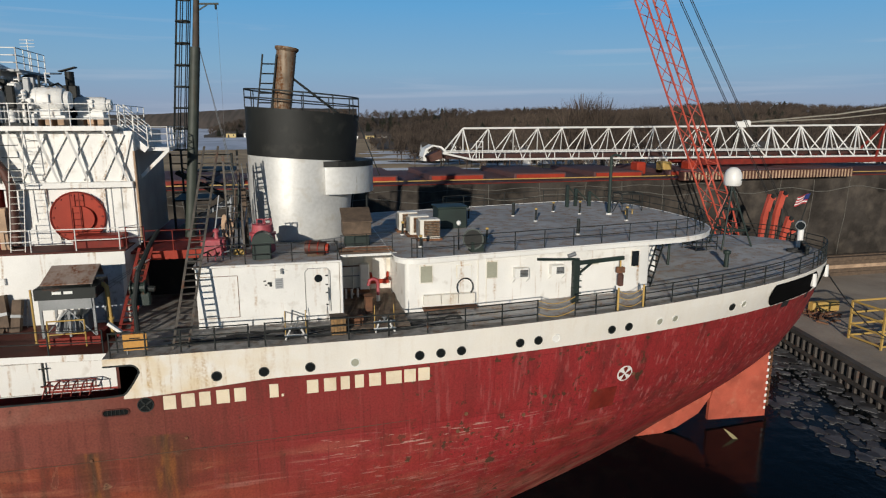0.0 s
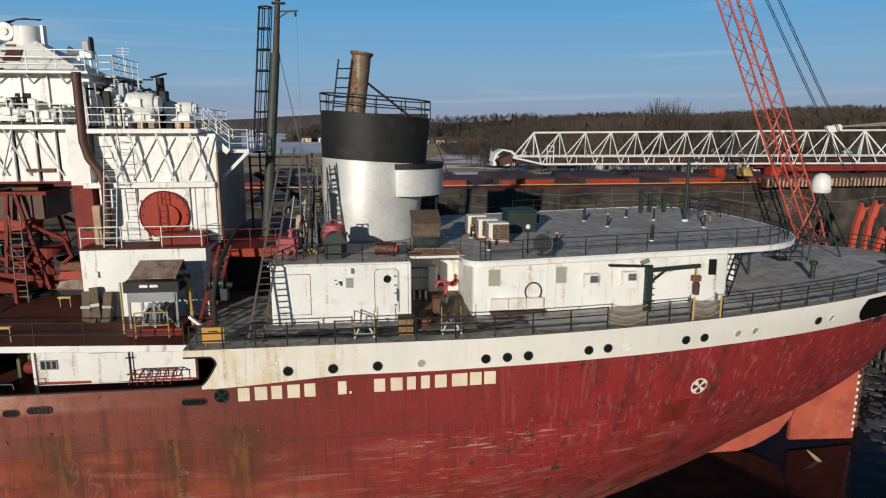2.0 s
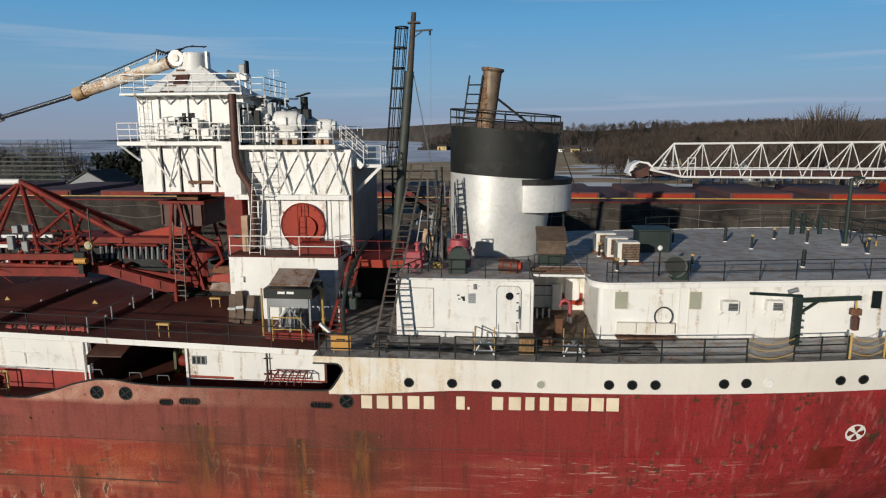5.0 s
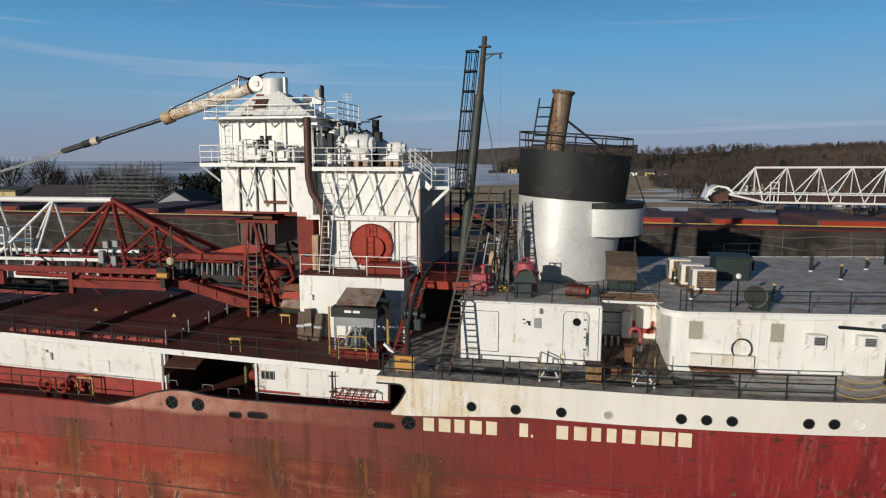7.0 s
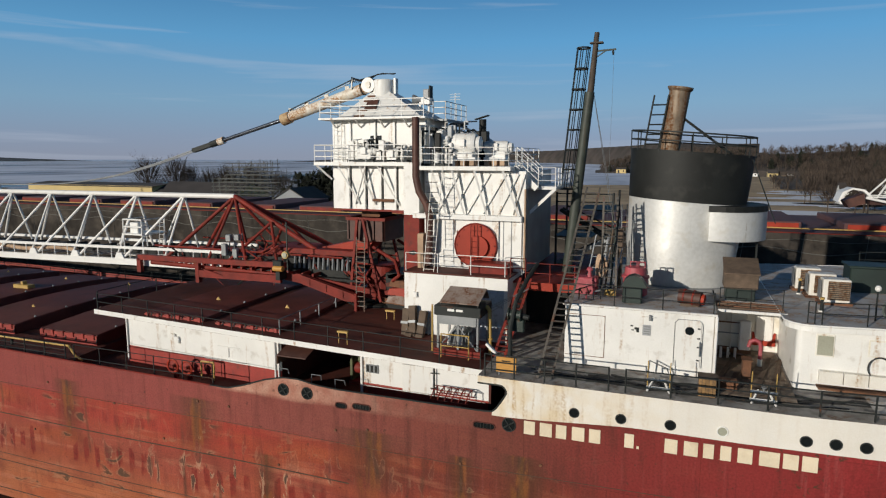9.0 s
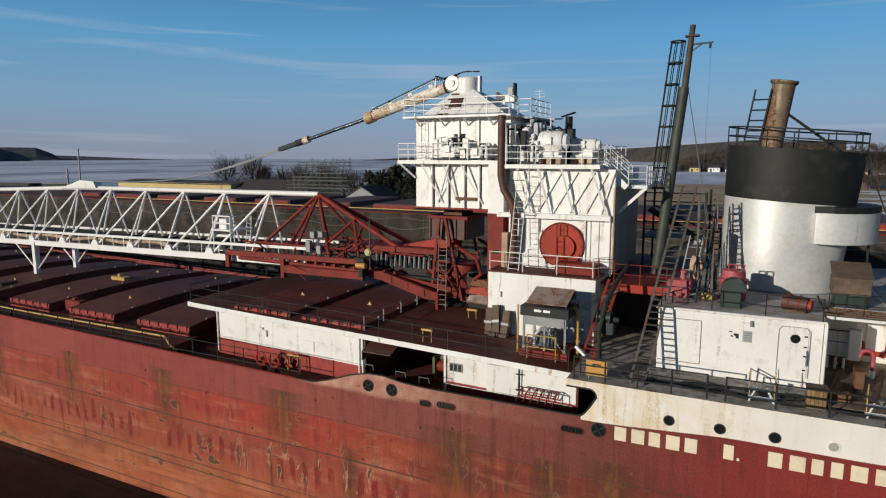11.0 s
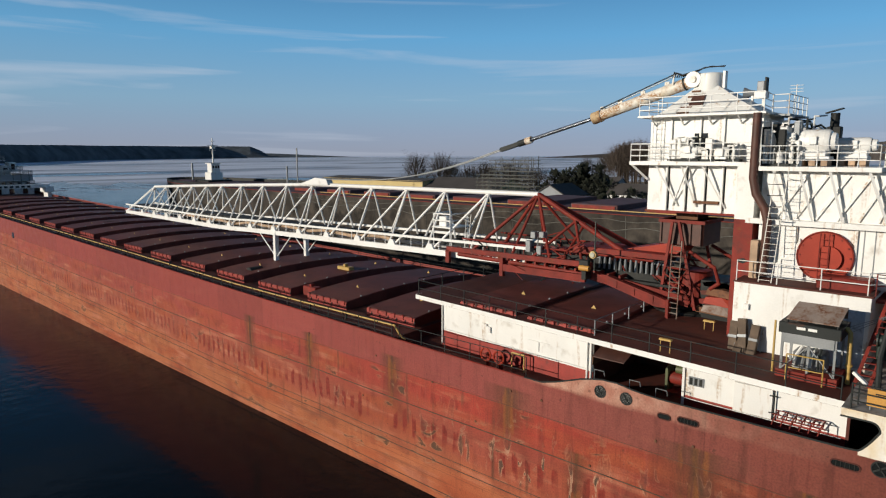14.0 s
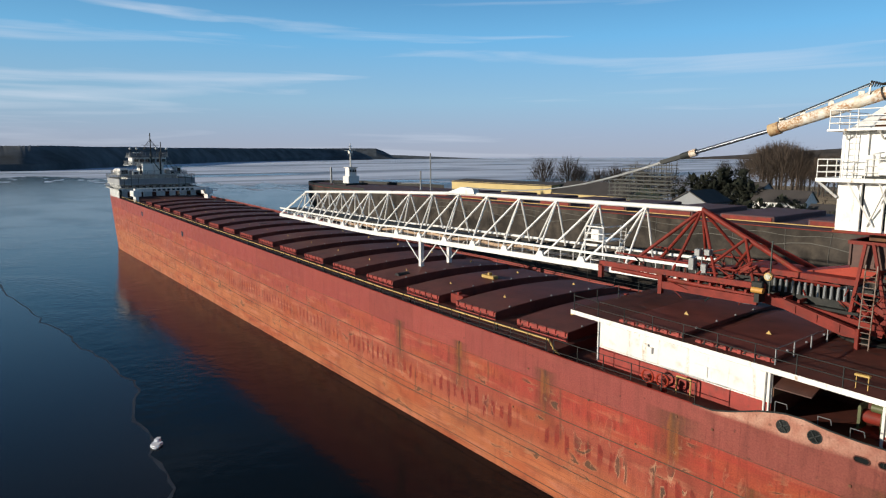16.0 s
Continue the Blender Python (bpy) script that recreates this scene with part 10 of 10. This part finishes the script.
part("stand", Geo().tube((35.35, 10.9, 17.45), (35.35, 10.9, 17.72), 0.13, 12), GREEN, dome)
for fx, fy in ((34.2, 9.9), (36.9, 10.3), (35.2, 12.7)):
    part("leg", Geo().tube((35.35, 10.9, 17.66), (fx, fy, FZ(35)), 0.065, 8), GREEN, dome)
for t in (0.35, 0.7):
    pts = [Vector((35.35, 10.9, 17.5)).lerp(Vector((fx, fy, FZ(35))), t) for fx, fy in ((34.2, 9.9), (36.9, 10.3), (35.2, 12.7))]
    part("tie", Geo().path(pts + pts[:1], 0.04), GREEN, dome)
bp_ = thing("capstan_post", (31.6, 6.0, FZ(31) - 0.1), "dark green deck post with a flared cap", "post")
part("post", Geo().tube((31.6, 6.0, poop_z(31)), (31.6, 6.0, poop_z(31) + 1.05), 0.14, 14), GREEN, bp_)
part("cap", Geo().lathe((31.6, 6.0, poop_z(31) + 1.0), [(0.2, 0), (0.23, 0.1), (0.23, 0.2), (0.14, 0.24)], 14), GREEN, bp_)
win = thing("companion_rail", (33.3, 11.0, FZ(33)), "dark rail round an open companion hatch", "rail")
for dx_ in (0, 0.8, 1.6):
    for dy_ in (0, 1.6):
        part("post", Geo().tube((32.4 + dx_, 10.2 + dy_, FZ(33)), (32.4 + dx_, 10.2 + dy_, FZ(33) + 1.0), 0.035), RAILM, win)
for z in (0.35, 0.7, 1.0):
    part("bar", Geo().path([(34.0, 10.2, FZ(33) + z), (32.4, 10.2, FZ(33) + z), (32.4, 11.8, FZ(33) + z), (34.0, 11.8, FZ(33) + z)], 0.03), RAILM, win)
part("hatch", Geo().box(32.5, 34.2, 10.3, 11.7, FZ(33) - 0.02, FZ(33) + 0.08), BLACK, win)
sl = thing("searchlight", (40.0, 9.3, FZ(40) - 0.1), "white post with a round stern searchlight", "lamp")
part("post", Geo().tube((40.0, 9.4, FZ(40) - 0.2), (40.0, 9.4, FZ(40) + 1.2), 0.2, 16), CLEANW, sl, smooth=True)
slamp = part("lamp", Geo().tube((39.8, 9.25, FZ(40) + 1.5), (40.1, 9.6, FZ(40) + 1.5), 0.32, 18), GREYSTEEL, sl)
part("lens", Geo().tube((39.76, 9.2, FZ(40) + 1.5), (39.8, 9.25, FZ(40) + 1.5), 0.27, 18), GLASS_AND_HOLES, slamp)
part("yoke", Geo().tube((40.0, 9.4, FZ(40) + 1.1), (40.0, 9.4, FZ(40) + 1.3), 0.1), RAILM, sl)
flag = thing("ensign", (40.9, 10.7, FZ(41)), "small striped red and white flag on a leaning staff", "flag")
s0, s1 = Vector((40.6, 10.6, FZ(40))), Vector((42.2, 11.2, FZ(40) + 3.6))
part("staff", Geo().tube(s0, s1, 0.035), RAILM, flag)
for k in range(7):
    rows = []
    for t in np.linspace(0, 1, 6):
        c = s1.lerp(s0, 0.04) + Vector((-1.25 * t, -0.2 * t, -0.16 * t + 0.05 * math.sin(6 * t)))
        rows.append([c + Vector((-0.04 * k, 0.03 * math.sin(5 * t), -0.10 * k)), c + Vector((-0.04 * (k + 1), 0.03 * math.sin(5 * t), -0.10 * (k + 1)))])
    part("stripe", Geo().grid(rows), FLAGRED if k % 2 == 0 else CLEANW, flag)
rows = []
for t in np.linspace(0, 0.42, 4):
    c = s1.lerp(s0, 0.04) + Vector((-1.25 * t, -0.2 * t - 0.03, -0.16 * t + 0.05 * math.sin(6 * t)))
    rows.append([c, c + Vector((-0.16, 0, -0.40))])
part("canton", Geo().grid(rows), FLAGBLUE, flag)
mr = thing("mooring_rope", (38.5, 8.5, FZ(38)), "pale mooring rope flaked on the fantail deck", "rope", kind="stuff")
part("rope", Geo().path([(34.5 + 0.33 * k, 10.5 - 0.02 * k * k * 0.2 + 0.15 * math.sin(k), FZ(36)) for k in range(16)], 0.05), ROPE, mr)
for q in range(3):
    part("coil", Geo().path([(38.6 + (0.5 + 0.06 * q) * math.cos(a), 8.2 + 0.4 * math.sin(a), FZ(38) + 0.03 + 0.05 * q) for a in np.linspace(0, 6.3, 16)], 0.05), CABLE, mr)
for k in range(5):
    sx_ = 38.6 + 0.5 * k
    v = thing("mooring_bitts", (sx_, 7.4 + 0.7 * k, FZ(sx_) - 0.1), "dark steel mooring bitt on the stern", "bollard", "stern bitts")
    part("post", Geo().tube((sx_, 7.2 + 0.75 * k, FZ(sx_) - 0.15), (sx_, 7.2 + 0.75 * k, FZ(sx_) + 0.5), 0.14, 12), RAILM, v)
    part("cap", Geo().tube((sx_, 7.2 + 0.75 * k, FZ(sx_) + 0.5), (sx_, 7.2 + 0.75 * k, FZ(sx_) + 0.56), 0.19, 12), RAILM, v)
ml = thing("stern_line", (41.0, 10, 13.4), "dark mooring line from the stern to the quay", "rope")
part("line", Geo().path([Vector((40.6, 8.6, 13.1)).lerp(Vector((60, 15, 2.4)), t) + Vector((0, 0, -2.0 * math.sin(math.pi * t))) for t in np.linspace(0, 1, 14)], 0.045), CABLE, ml)

# ---------- raised deck ----------
RLD = "thin dark railing along the raised deck edge"
railing([(x, raised_y(x) + 0.1, raised_z(x)) for x in stations(-27.8, -2.4, 2.1)], RLD, step=2.1, rails=2, r=0.026, h=1.05)
railing([(-27.9, y, raised_z(-28) + 0.1) for y in stations(2.2, 19, 2.4)], RLD, step=2.2, rails=2, r=0.028, h=1.05)
railing([(x, 2 * YC - raised_y(x) - 0.1, raised_z(x)) for x in stations(-27.8, -3, 2.4)], RLD, step=2.4, rails=2, r=0.018, h=1.0)
railing([(-14.2, y, raised_z(-14) + 0.06) for y in stations(1.9, 8.0, 2.0)], "grey rail across the raised deck behind the hatches", GREYSTEEL, step=2.0, rails=1, r=0.035, h=0.9)
for x, y in ((-10.25, 1.9), (-9.9, 7.0)):
    ys_ = thing("yellow_stand", (x, y, raised_z(x)), "small yellow tubular stand on the raised deck", "stand", "yellow stands")
    for dx_ in (-0.25, 0.25):
        part("leg", Geo().tube((x + dx_, y, raised_z(x)), (x + dx_, y, raised_z(x) + 0.7), 0.025), YELLOW, ys_)
    part("top", Geo().box(x - 0.32, x + 0.32, y - 0.1, y + 0.1, raised_z(x) + 0.64, raised_z(x) + 0.74, 0.02), YELLOW, ys_)
gs = thing("generator_set", (-4.0, 3.2, 12.4), "grey deck generator in an open frame under a rusty gabled roof", "generator")
gx0, gx1, gy0, gy1 = -5.15, -2.9, 2.35, 4.2
part("skid", Geo().box(gx0 - 0.1, gx1 + 0.1, gy0 - 0.1, gy1, 12.4, 12.75), RED, gs)
for x in (gx0 + 0.08, -4.0, gx1 - 0.08):
    for y in (gy0 + 0.08, gy1 - 0.08):
        part("post", Geo().box(x - 0.05, x + 0.05, y - 0.05, y + 0.05, 12.7, 14.5), GREYSTEEL, gs)
ghead = part("header", Geo().box(gx0 - 0.08, gx1 + 0.12, gy0 - 0.1, gy1, 14.48, 14.98, 0.03), RAILM, gs)
for k in range(2):
    part("plate", Geo().box(-4.5 + 0.45 * k, -4.15 + 0.45 * k, gy0 - 0.115, gy0 - 0.102, 14.72, 14.84), WHITE, ghead)
part("panel", Geo().box(gx0 + 0.12, gx1 - 0.12, gy0 - 0.02, gy0 + 0.04, 14.02, 14.46), GREYSTEEL, gs)
part("engine", Geo().box(-4.7, -3.4, 2.8, 3.8, 12.8, 13.6, 0.08), GREYSTEEL, gs)
for k in range(4):
    part("pipe", Geo().path([(-4.6 + 0.33 * k, 2.6, 12.9), (-4.5 + 0.3 * k, 2.6, 13.5), (-4.3 + 0.25 * k, 2.7, 13.9)], 0.06), (WHITE, GREYSTEEL, WHITE, RAILM)[k], gs)
part("brace", Geo().beam((gx0 + 0.1, gy0, 12.8), (-4.0, gy0, 14.0), 0.05, 0.05), GREYSTEEL, gs)
part("brace", Geo().beam((gx1 - 0.1, gy0, 12.8), (-4.0, gy0, 14.0), 0.05, 0.05), GREYSTEEL, gs)
part("rusty_roof", Geo().add([(-4.95, 2.3, 15.1), (-2.9, 2.3, 15.1), (-2.75, 3.2, 15.75), (-4.7, 3.2, 15.75), (-4.95, 4.1, 15.1), (-2.9, 4.1, 15.1), (-4.95, 2.3, 15.15), (-2.9, 2.3, 15.15), (-2.75, 3.2, 15.8), (-4.7, 3.2, 15.8), (-4.95, 4.1, 15.15), (-2.9, 4.1, 15.15)],
                              [(0, 3, 2, 1), (6, 7, 8, 9), (3, 4, 5, 2), (9, 8, 11, 10), (0, 1, 7, 6), (1, 2, 8, 7), (2, 5, 11, 8), (5, 4, 10, 11), (4, 3, 9, 10), (3, 0, 6, 9)]), ROOFRUST, gs, "rusty gabled sheet roof")
for x in (-4.9, -2.95):
    part("roof_post", Geo().tube((x, 2.35, 14.9), (x, 2.35, 15.15), 0.04), RAILM, gs)
part("front_rail", Geo().path([(-4.75, 2.0, 12.4), (-4.75, 2.0, 13.6), (-3.3, 2.0, 13.6), (-3.3, 2.0, 12.4)], 0.03), YELLOW, gs, "pale yellow guard rail")
part("front_rail", Geo().path([(-4.75, 2.0, 13.0), (-3.3, 2.0, 13.0)], 0.025), YELLOW, gs)
yp = thing("yellow_pipe", (-2.6, 3.1, 12.4), "yellow vent pipe with a bend", "pipe")
part("pipe", Geo().path([(-2.95, 3.2, 14.85), (-2.72, 3.2, 14.85), (-2.6, 3.2, 14.7), (-2.55, 3.2, 12.4)], 0.10, 12), YELLOW, yp, smooth=True)
part("flange", Geo().tube((-2.56, 3.2, 13.2), (-2.56, 3.2, 13.28), 0.15, 12), YELLOW, yp)
yp2 = thing("yellow_pipe", (-5.45, 2.6, 12.4), "thin yellow pipe beside the generator", "pipe")
part("pipe", Geo().tube((-5.45, 2.6, 12.4), (-5.45, 2.6, 14.9), 0.05, 10), YELLOW, yp2)
part("foot", Geo().tube((-5.45, 2.6, 12.4), (-5.45, 2.6, 12.48), 0.12, 10), RUST, yp2)
for k, (x, h, tl) in enumerate(((-7.9, 1.5, 0.0), (-7.35, 1.7, -0.12), (-6.95, 1.45, 0.05), (-7.6, 0.6, 0.1))):
    t_ = thing("timber_block", (x, 4.6, 12.45), "weathered timber block standing on end against the house", "timber", "timber blocks")
    tblk = part("block", Geo().beam((x, 4.7 - 0.1 * k, 12.45), (x + tl * h, 4.95, 12.45 + h), 0.38, 0.34, up=(0, 1, 0)), WOOD, t_)
    part("strap", Geo().beam((x + tl * h * 0.4, 4.7, 12.45 + h * 0.45), (x + tl * h * 0.5, 4.75, 12.5 + h * 0.5), 0.42, 0.38, up=(0, 1, 0)), GREYSTEEL, tblk)

# ---------- fence and gear along the main deck ----------
fx = stations(-176, -28.6, 7.0)
fen = railing([(x, 0.25, main_deck(x)) for x in fx], "dark deck-edge fence with a yellow pipe along it", step=1.9, rails=3, r=0.026, h=1.05)
single("deck_edge_pipe", Geo().path([(x, 0.5, main_deck(x) + 0.85) for x in fx] + [(-28.2, 0.6, main_deck(-28) + 0.85), (-28.0, 0.9, main_deck(-28) + 0.5)], 0.065, 8), YELLOW, "yellow pipe running along the deck edge", "pipe")
railing([(x, 2 * YC - 0.25, main_deck(x)) for x in fx], "dark deck-edge fence on the far side", step=3.0, rails=3, r=0.02, h=1.05)
railing([(x, 0.35, 9.42) for x in stations(-28, -17.6, 2.0)], "dark fence beside the deckhouse walkway", step=2.0, rails=2, r=0.025, h=1.6)
rnd = random.Random(23)
for k in range(22):
    x = -160 + 6.0 * k + rnd.uniform(-1, 1)
    v = thing("deck_edge_fitting", (x, 1.3, main_deck(x)), "small dark valve post at the deck edge", "fitting", "deck edge fittings")
    h = rnd.uniform(0.5, 0.9)
    part("post", Geo().tube((x, 1.3, main_deck(x)), (x, 1.3, main_deck(x) + h), 0.09, 8), RAILM, v)
    part("wheel", Geo().lathe((x, 1.3, main_deck(x) + h), [(0.05, 0), (0.22, 0.02), (0.22, 0.06), (0.05, 0.08)], 10), (RED, RAILM, CLAMPRED)[k % 3], v)
for x in (-21.2, -20.2):
    wh = thing("deck_valve", (x, 1.2, 9.42), "red hand wheel valve on the walkway", "valve", "red wheels")
    part("rim", Geo().path([(x + 0.38 * math.cos(a), 1.2, 10.2 + 0.38 * math.sin(a)) for a in np.linspace(0, 2 * math.pi, 17)], 0.06), REDBRIGHT, wh)
    part("hub", Geo().tube((x, 1.1, 10.2), (x, 1.5, 10.2), 0.1, 10), RED, wh)
    part("stand", Geo().box(x - 0.1, x + 0.1, 1.35, 1.55, 9.4, 10.2), RED, wh)
ys2 = thing("yellow_stand", (-19.2, 1.8, 9.42), "yellow tubular step stand on the walkway", "stand", "yellow stands")
for dx_ in (-0.45, 0.45):
    part("leg", Geo().tube((-19.2 + dx_, 1.8, 9.42), (-19.2 + dx_, 1.8, 10.5), 0.05), YELLOW, ys2)
part("top", Geo().tube((-19.65, 1.8, 10.5), (-18.75, 1.8, 10.5), 0.05), YELLOW, ys2)
for x, y, m_, lb in ((-46.2, 10.6, YELLOW, "yellow lifting tool lying on a hatch"), (-43.0, 4.2, RED, "red steel box between the hatches"), (-33.5, 15.5, RED, "red steel box between the hatches")):
    t_ = thing("deck_tool_box", (x, y, 10.6), lb, "box")
    zb = main_deck(x) + (0.82 + 0.42) if m_ is YELLOW else main_deck(x) + 0.1
    part("body", Geo().box(x - 0.9, x + 0.9, y - 0.35, y + 0.35, zb, zb + (0.3 if m_ is YELLOW else 0.9), 0.05), m_, t_)
    part("lug", Geo().box(x - 0.15, x + 0.15, y - 0.2, y + 0.2, zb + 0.25, zb + (0.55 if m_ is YELLOW else 1.1), 0.03), m_, t_)
for x, y in ((-53.5, 5.0), (-100, 8.5)):
    wn_ = thing("mooring_winch", (x, y, main_deck(x)), "dark mooring winch drum between the hatches", "winch", "deck winches")
    part("drum", Geo().tube((x, y - 0.7, main_deck(x) + 0.75), (x, y + 0.7, main_deck(x) + 0.75), 0.5, 18), RUBBER_AND_HOLES, wn_)
    part("frame", Geo().box(x - 0.6, x + 0.6, y - 0.9, y + 0.9, main_deck(x), main_deck(x) + 0.5, 0.05), DECKRED, wn_)

# ---------- forward houses ----------
fw = thing("forward_house", (-188, YC, 13), "grey-white tiered forward deckhouse with pilothouse and masts", "deckhouse")
DZ = main_deck(-185) + 0.1
GW = mat("weathered_white_paint", (0.50, 0.51, 0.50), 0.6, var=0.15, rust=0.35, streak=True, rust_col=(0.16, 0.11, 0.08), dirt=0.3, dirt_col=(0.22, 0.22, 0.22))
part("forecastle_front", Geo().box(-177.2, -176.8, 1.6, 19.7, DZ - 0.2, 15.3), GW, fw)
# doorways are dark panes coloured for their unlit insides
for y in (3.4, 6.0, 9.2, 12.4, 15.0, 17.8):
    part("doorway", Geo().box(-176.82, -176.74, y - 0.5, y + 0.5, DZ, 14.7), GLASS_AND_HOLES, fw)
part("tier", Geo().prism(house_outline(-198, -179.5, 8.8, 1.0, 4.0), 13.4, 16.4), GW, fw)
part("tier_deck", Geo().prism(house_outline(-199, -176.6, 9.8, 1.0, 4.5), 15.3, 15.5), GW, fw)
for y in stations(2.4, 19.0, 1.66):
    part("stanchion", Geo().tube((-177.4, y, 15.5), (-177.4, y, 18.9), 0.06, 6), RAILM, fw)
    part("window", Geo().box(-179.5, -179.42, y - 0.35, y + 0.35, 15.7, 16.3), GLASS_AND_HOLES, fw)
ringd = house_outline(-198, -177.3, 9.4, 1.0, 4.5)
part("dodger", Geo().grid([[(x, y, 16.9), (x, y, 18.5)] for x, y in ringd + ringd[:1]]), GREYWALL, fw, "grey weather screen round the deck")
part("tier_deck", Geo().prism(house_outline(-198.2, -177.2, 9.5, 1.0, 4.5), 16.7, 16.9), GW, fw)
part("tier", Geo().prism(house_outline(-196, -182.5, 6.2, 1.0, 3.5), 16.9, 19.4), GW, fw)
part("tier_deck", Geo().prism(house_outline(-197, -181, 8.6, 1.0, 4.0), 19.4, 19.6), GW, fw)
# side houses, with dark panes in place of unlit openings
for y0_, y1_, z1_, x1_ in ((2.7, 4.9, 21.5, -183.5), (5.4, 7.0, 20.9, -182.0), (14.8, 16.2, 21.0, -182.5), (16.8, 18.2, 22.0, -184.0)):
    part("side_house", Geo().box(-188, x1_, y0_, y1_, 19.6, z1_, 0.1), WHITE, fw)
    part("opening", Geo().box(x1_, x1_ + 0.08, y0_ + 0.3, y1_ - 0.3, 19.8, z1_ - 0.5), GLASS_AND_HOLES, fw)
part("trunk", Geo().box(-190, -183, 8.1, 13.4, 19.6, 23.0, 0.1), WHITE, fw)
part("doorway", Geo().box(-182.99, -182.92, 7.4, 7.9, 19.7, 21.8), GLASS_AND_HOLES, fw)
part("wing_deck", Geo().prism(house_outline(-194, -184.2, 5.6, 0.8, 2.5), 22.4, 22.6), GW, fw)
part("pilothouse", Geo().prism(house_outline(-193, -185.8, 4.4, 0.8, 2.5), 22.6, 25.0), WHITE, fw)
part("pilothouse_roof", Geo().prism(house_outline(-193.6, -185.3, 5.0, 0.8, 2.8), 25.0, 25.2), GREYWALL, fw)
for y in (7.2, 8.6, 10.0, 11.4, 12.8, 14.2):
    part("window", Geo().box(-185.5 if 7 < y < 14 else -185.9, -185.25 if 7 < y < 14 else -185.7, y - 0.5, y + 0.5, 23.5, 24.4), GLASS_AND_HOLES, fw)
part("mast", Geo().tube((-184, YC, 19.5), (-184, YC, 32.6), 0.22, 10, 0.12), RAILM, fw)
part("mast", Geo().tube((-181.5, YC + 1.6, 19.5), (-181.5, YC + 1.6, 26.5), 0.2, 10), RAILM, fw)
part("mast", Geo().tube((-190, YC + 4, 25.1), (-190, YC + 4, 30.0), 0.12, 8), RAILM, fw)
part("boom", Geo().tube((-181.5, YC + 1.6, 20.5), (-176.5, YC - 2.0, 25.0), 0.12, 8), RAILM, fw)
for z, w in ((28.8, 2.2), (27.2, 1.4)):
    part("yard", Geo().tube((-184, YC - w, z), (-184, YC + w, z), 0.08), RAILM, fw)
part("radar", Geo().box(-190.5, -189.5, YC - 3.2, YC - 1.4, 26.3, 26.6, 0.05), WHITE, fw)
part("radar_post", Geo().tube((-190, YC - 2.3, 25.1), (-190, YC - 2.3, 26.3), 0.12), WHITE, fw)
for x, y, z in ((-187, 6.2, 25.2), (-187, 15.4, 25.2), (-188, 8.0, 25.2), (-188, 13.0, 25.2)):
    part("post", Geo().tube((x, y, z), (x, y, z + 2.4), 0.09, 6), RAILM, fw)
    part("lamp", Geo().lathe((x, y, z + 2.2), [(0.1, 0), (0.35, 0.2), (0.35, 0.5), (0.1, 0.7)], 10), WHITE, fw)
for y in (3.2, 18.1):
    part("lifeboat", Geo().lathe((-190, y, 20.6), [(0.2, -2.4), (0.8, -1.6), (1.0, 0), (0.8, 1.6), (0.2, 2.4)], 14, "x"), WHITE, fw)
for k in range(10):
    part("stay", Geo().tube((-184, YC, 30.8 - 0.3 * (k % 3)), (-180 - 2 * (k % 4), YC + (-1) ** k * (4 + k * 0.4), 19.6), 0.03, 4), CABLE, fw)
for z, hw, x0_, x1_ in ((15.5, 9.6, -198.5, -176.8), (18.5, 9.4, -197.5, -177.3), (19.6, 8.4, -196.5, -181.2), (22.6, 5.5, -193.5, -184.3), (25.2, 4.8, -193, -185.5)):
    pts = [(x, y, 13 + (z - 13) * 0.84) for x, y in house_outline(x0_, x1_, hw, 1.0, 3.0)]
    railing(pts + pts[:1], "grey-white railing round a forward deck tier", GREYSTEEL, step=1.6, rails=3, r=0.035, h=1.05)
fc = Geo()
fc.grid([[(x, YC - half_breadth(x, 13.4) - 0.02, rail_top(x) - 0.05), (x, YC - half_breadth(x, 13.6) - 0.02, rail_top(x) + 2.3)] for x in fore + stations(-173, -171.5, 1.0)])
fc.grid([[(x, YC + half_breadth(x, 13.4), rail_top(x) - 0.05), (x, YC + half_breadth(x, 13.6), rail_top(x) + 2.3)] for x in fore + stations(-173, -171.5, 1.0)])
part("bulwark", fc, GW, fw, "white bow bulwark")
fw.scale = (1, 1, 0.84)
gc = thing("hatch_crane", (-164, YC, 13), "white gantry hatch crane parked across the deck", "gantry crane")
part("girder", Geo().box(-165.2, -163.8, 2.0, 19.4, 14.9, 15.7, 0.05), WHITE, gc)
for y in (2.3, 19.0):
    part("leg", Geo().box(-166, -163, y - 0.35, y + 0.35, main_deck(-164) + 0.1, 14.95), WHITE, gc)
    part("house", Geo().box(-166.5, -162.6, y - 0.9, y + 0.9, 13.9, 15.2, 0.1), WHITE, gc)
for k in range(9):
    part("name_bar", Geo().box(-163.79, -163.75, 6.0 + 1.1 * k, 6.7 + 1.1 * k, 15.05, 15.5), RAILM, gc)
# one piece of white ice on the dark water
ic = Geo()
rnd = random.Random(2)
for cx_, cy_, rr_, hh_ in ((-52.5, -19.8, 0.55, 0.22), (-52.9, -19.6, 0.32, 0.42), (-52.1, -20.0, 0.30, 0.12)):
    ic.prism([(cx_ + rr_ * math.cos(a) * rnd.uniform(0.6, 1.2), cy_ + 0.8 * rr_ * math.sin(a) * rnd.uniform(0.6, 1.2)) for a in np.linspace(0, 2 * math.pi, 10)[:-1]], -0.05, hh_)
single("ice_block", ic, SNOW, "small white block of ice afloat on dark water", "ice")
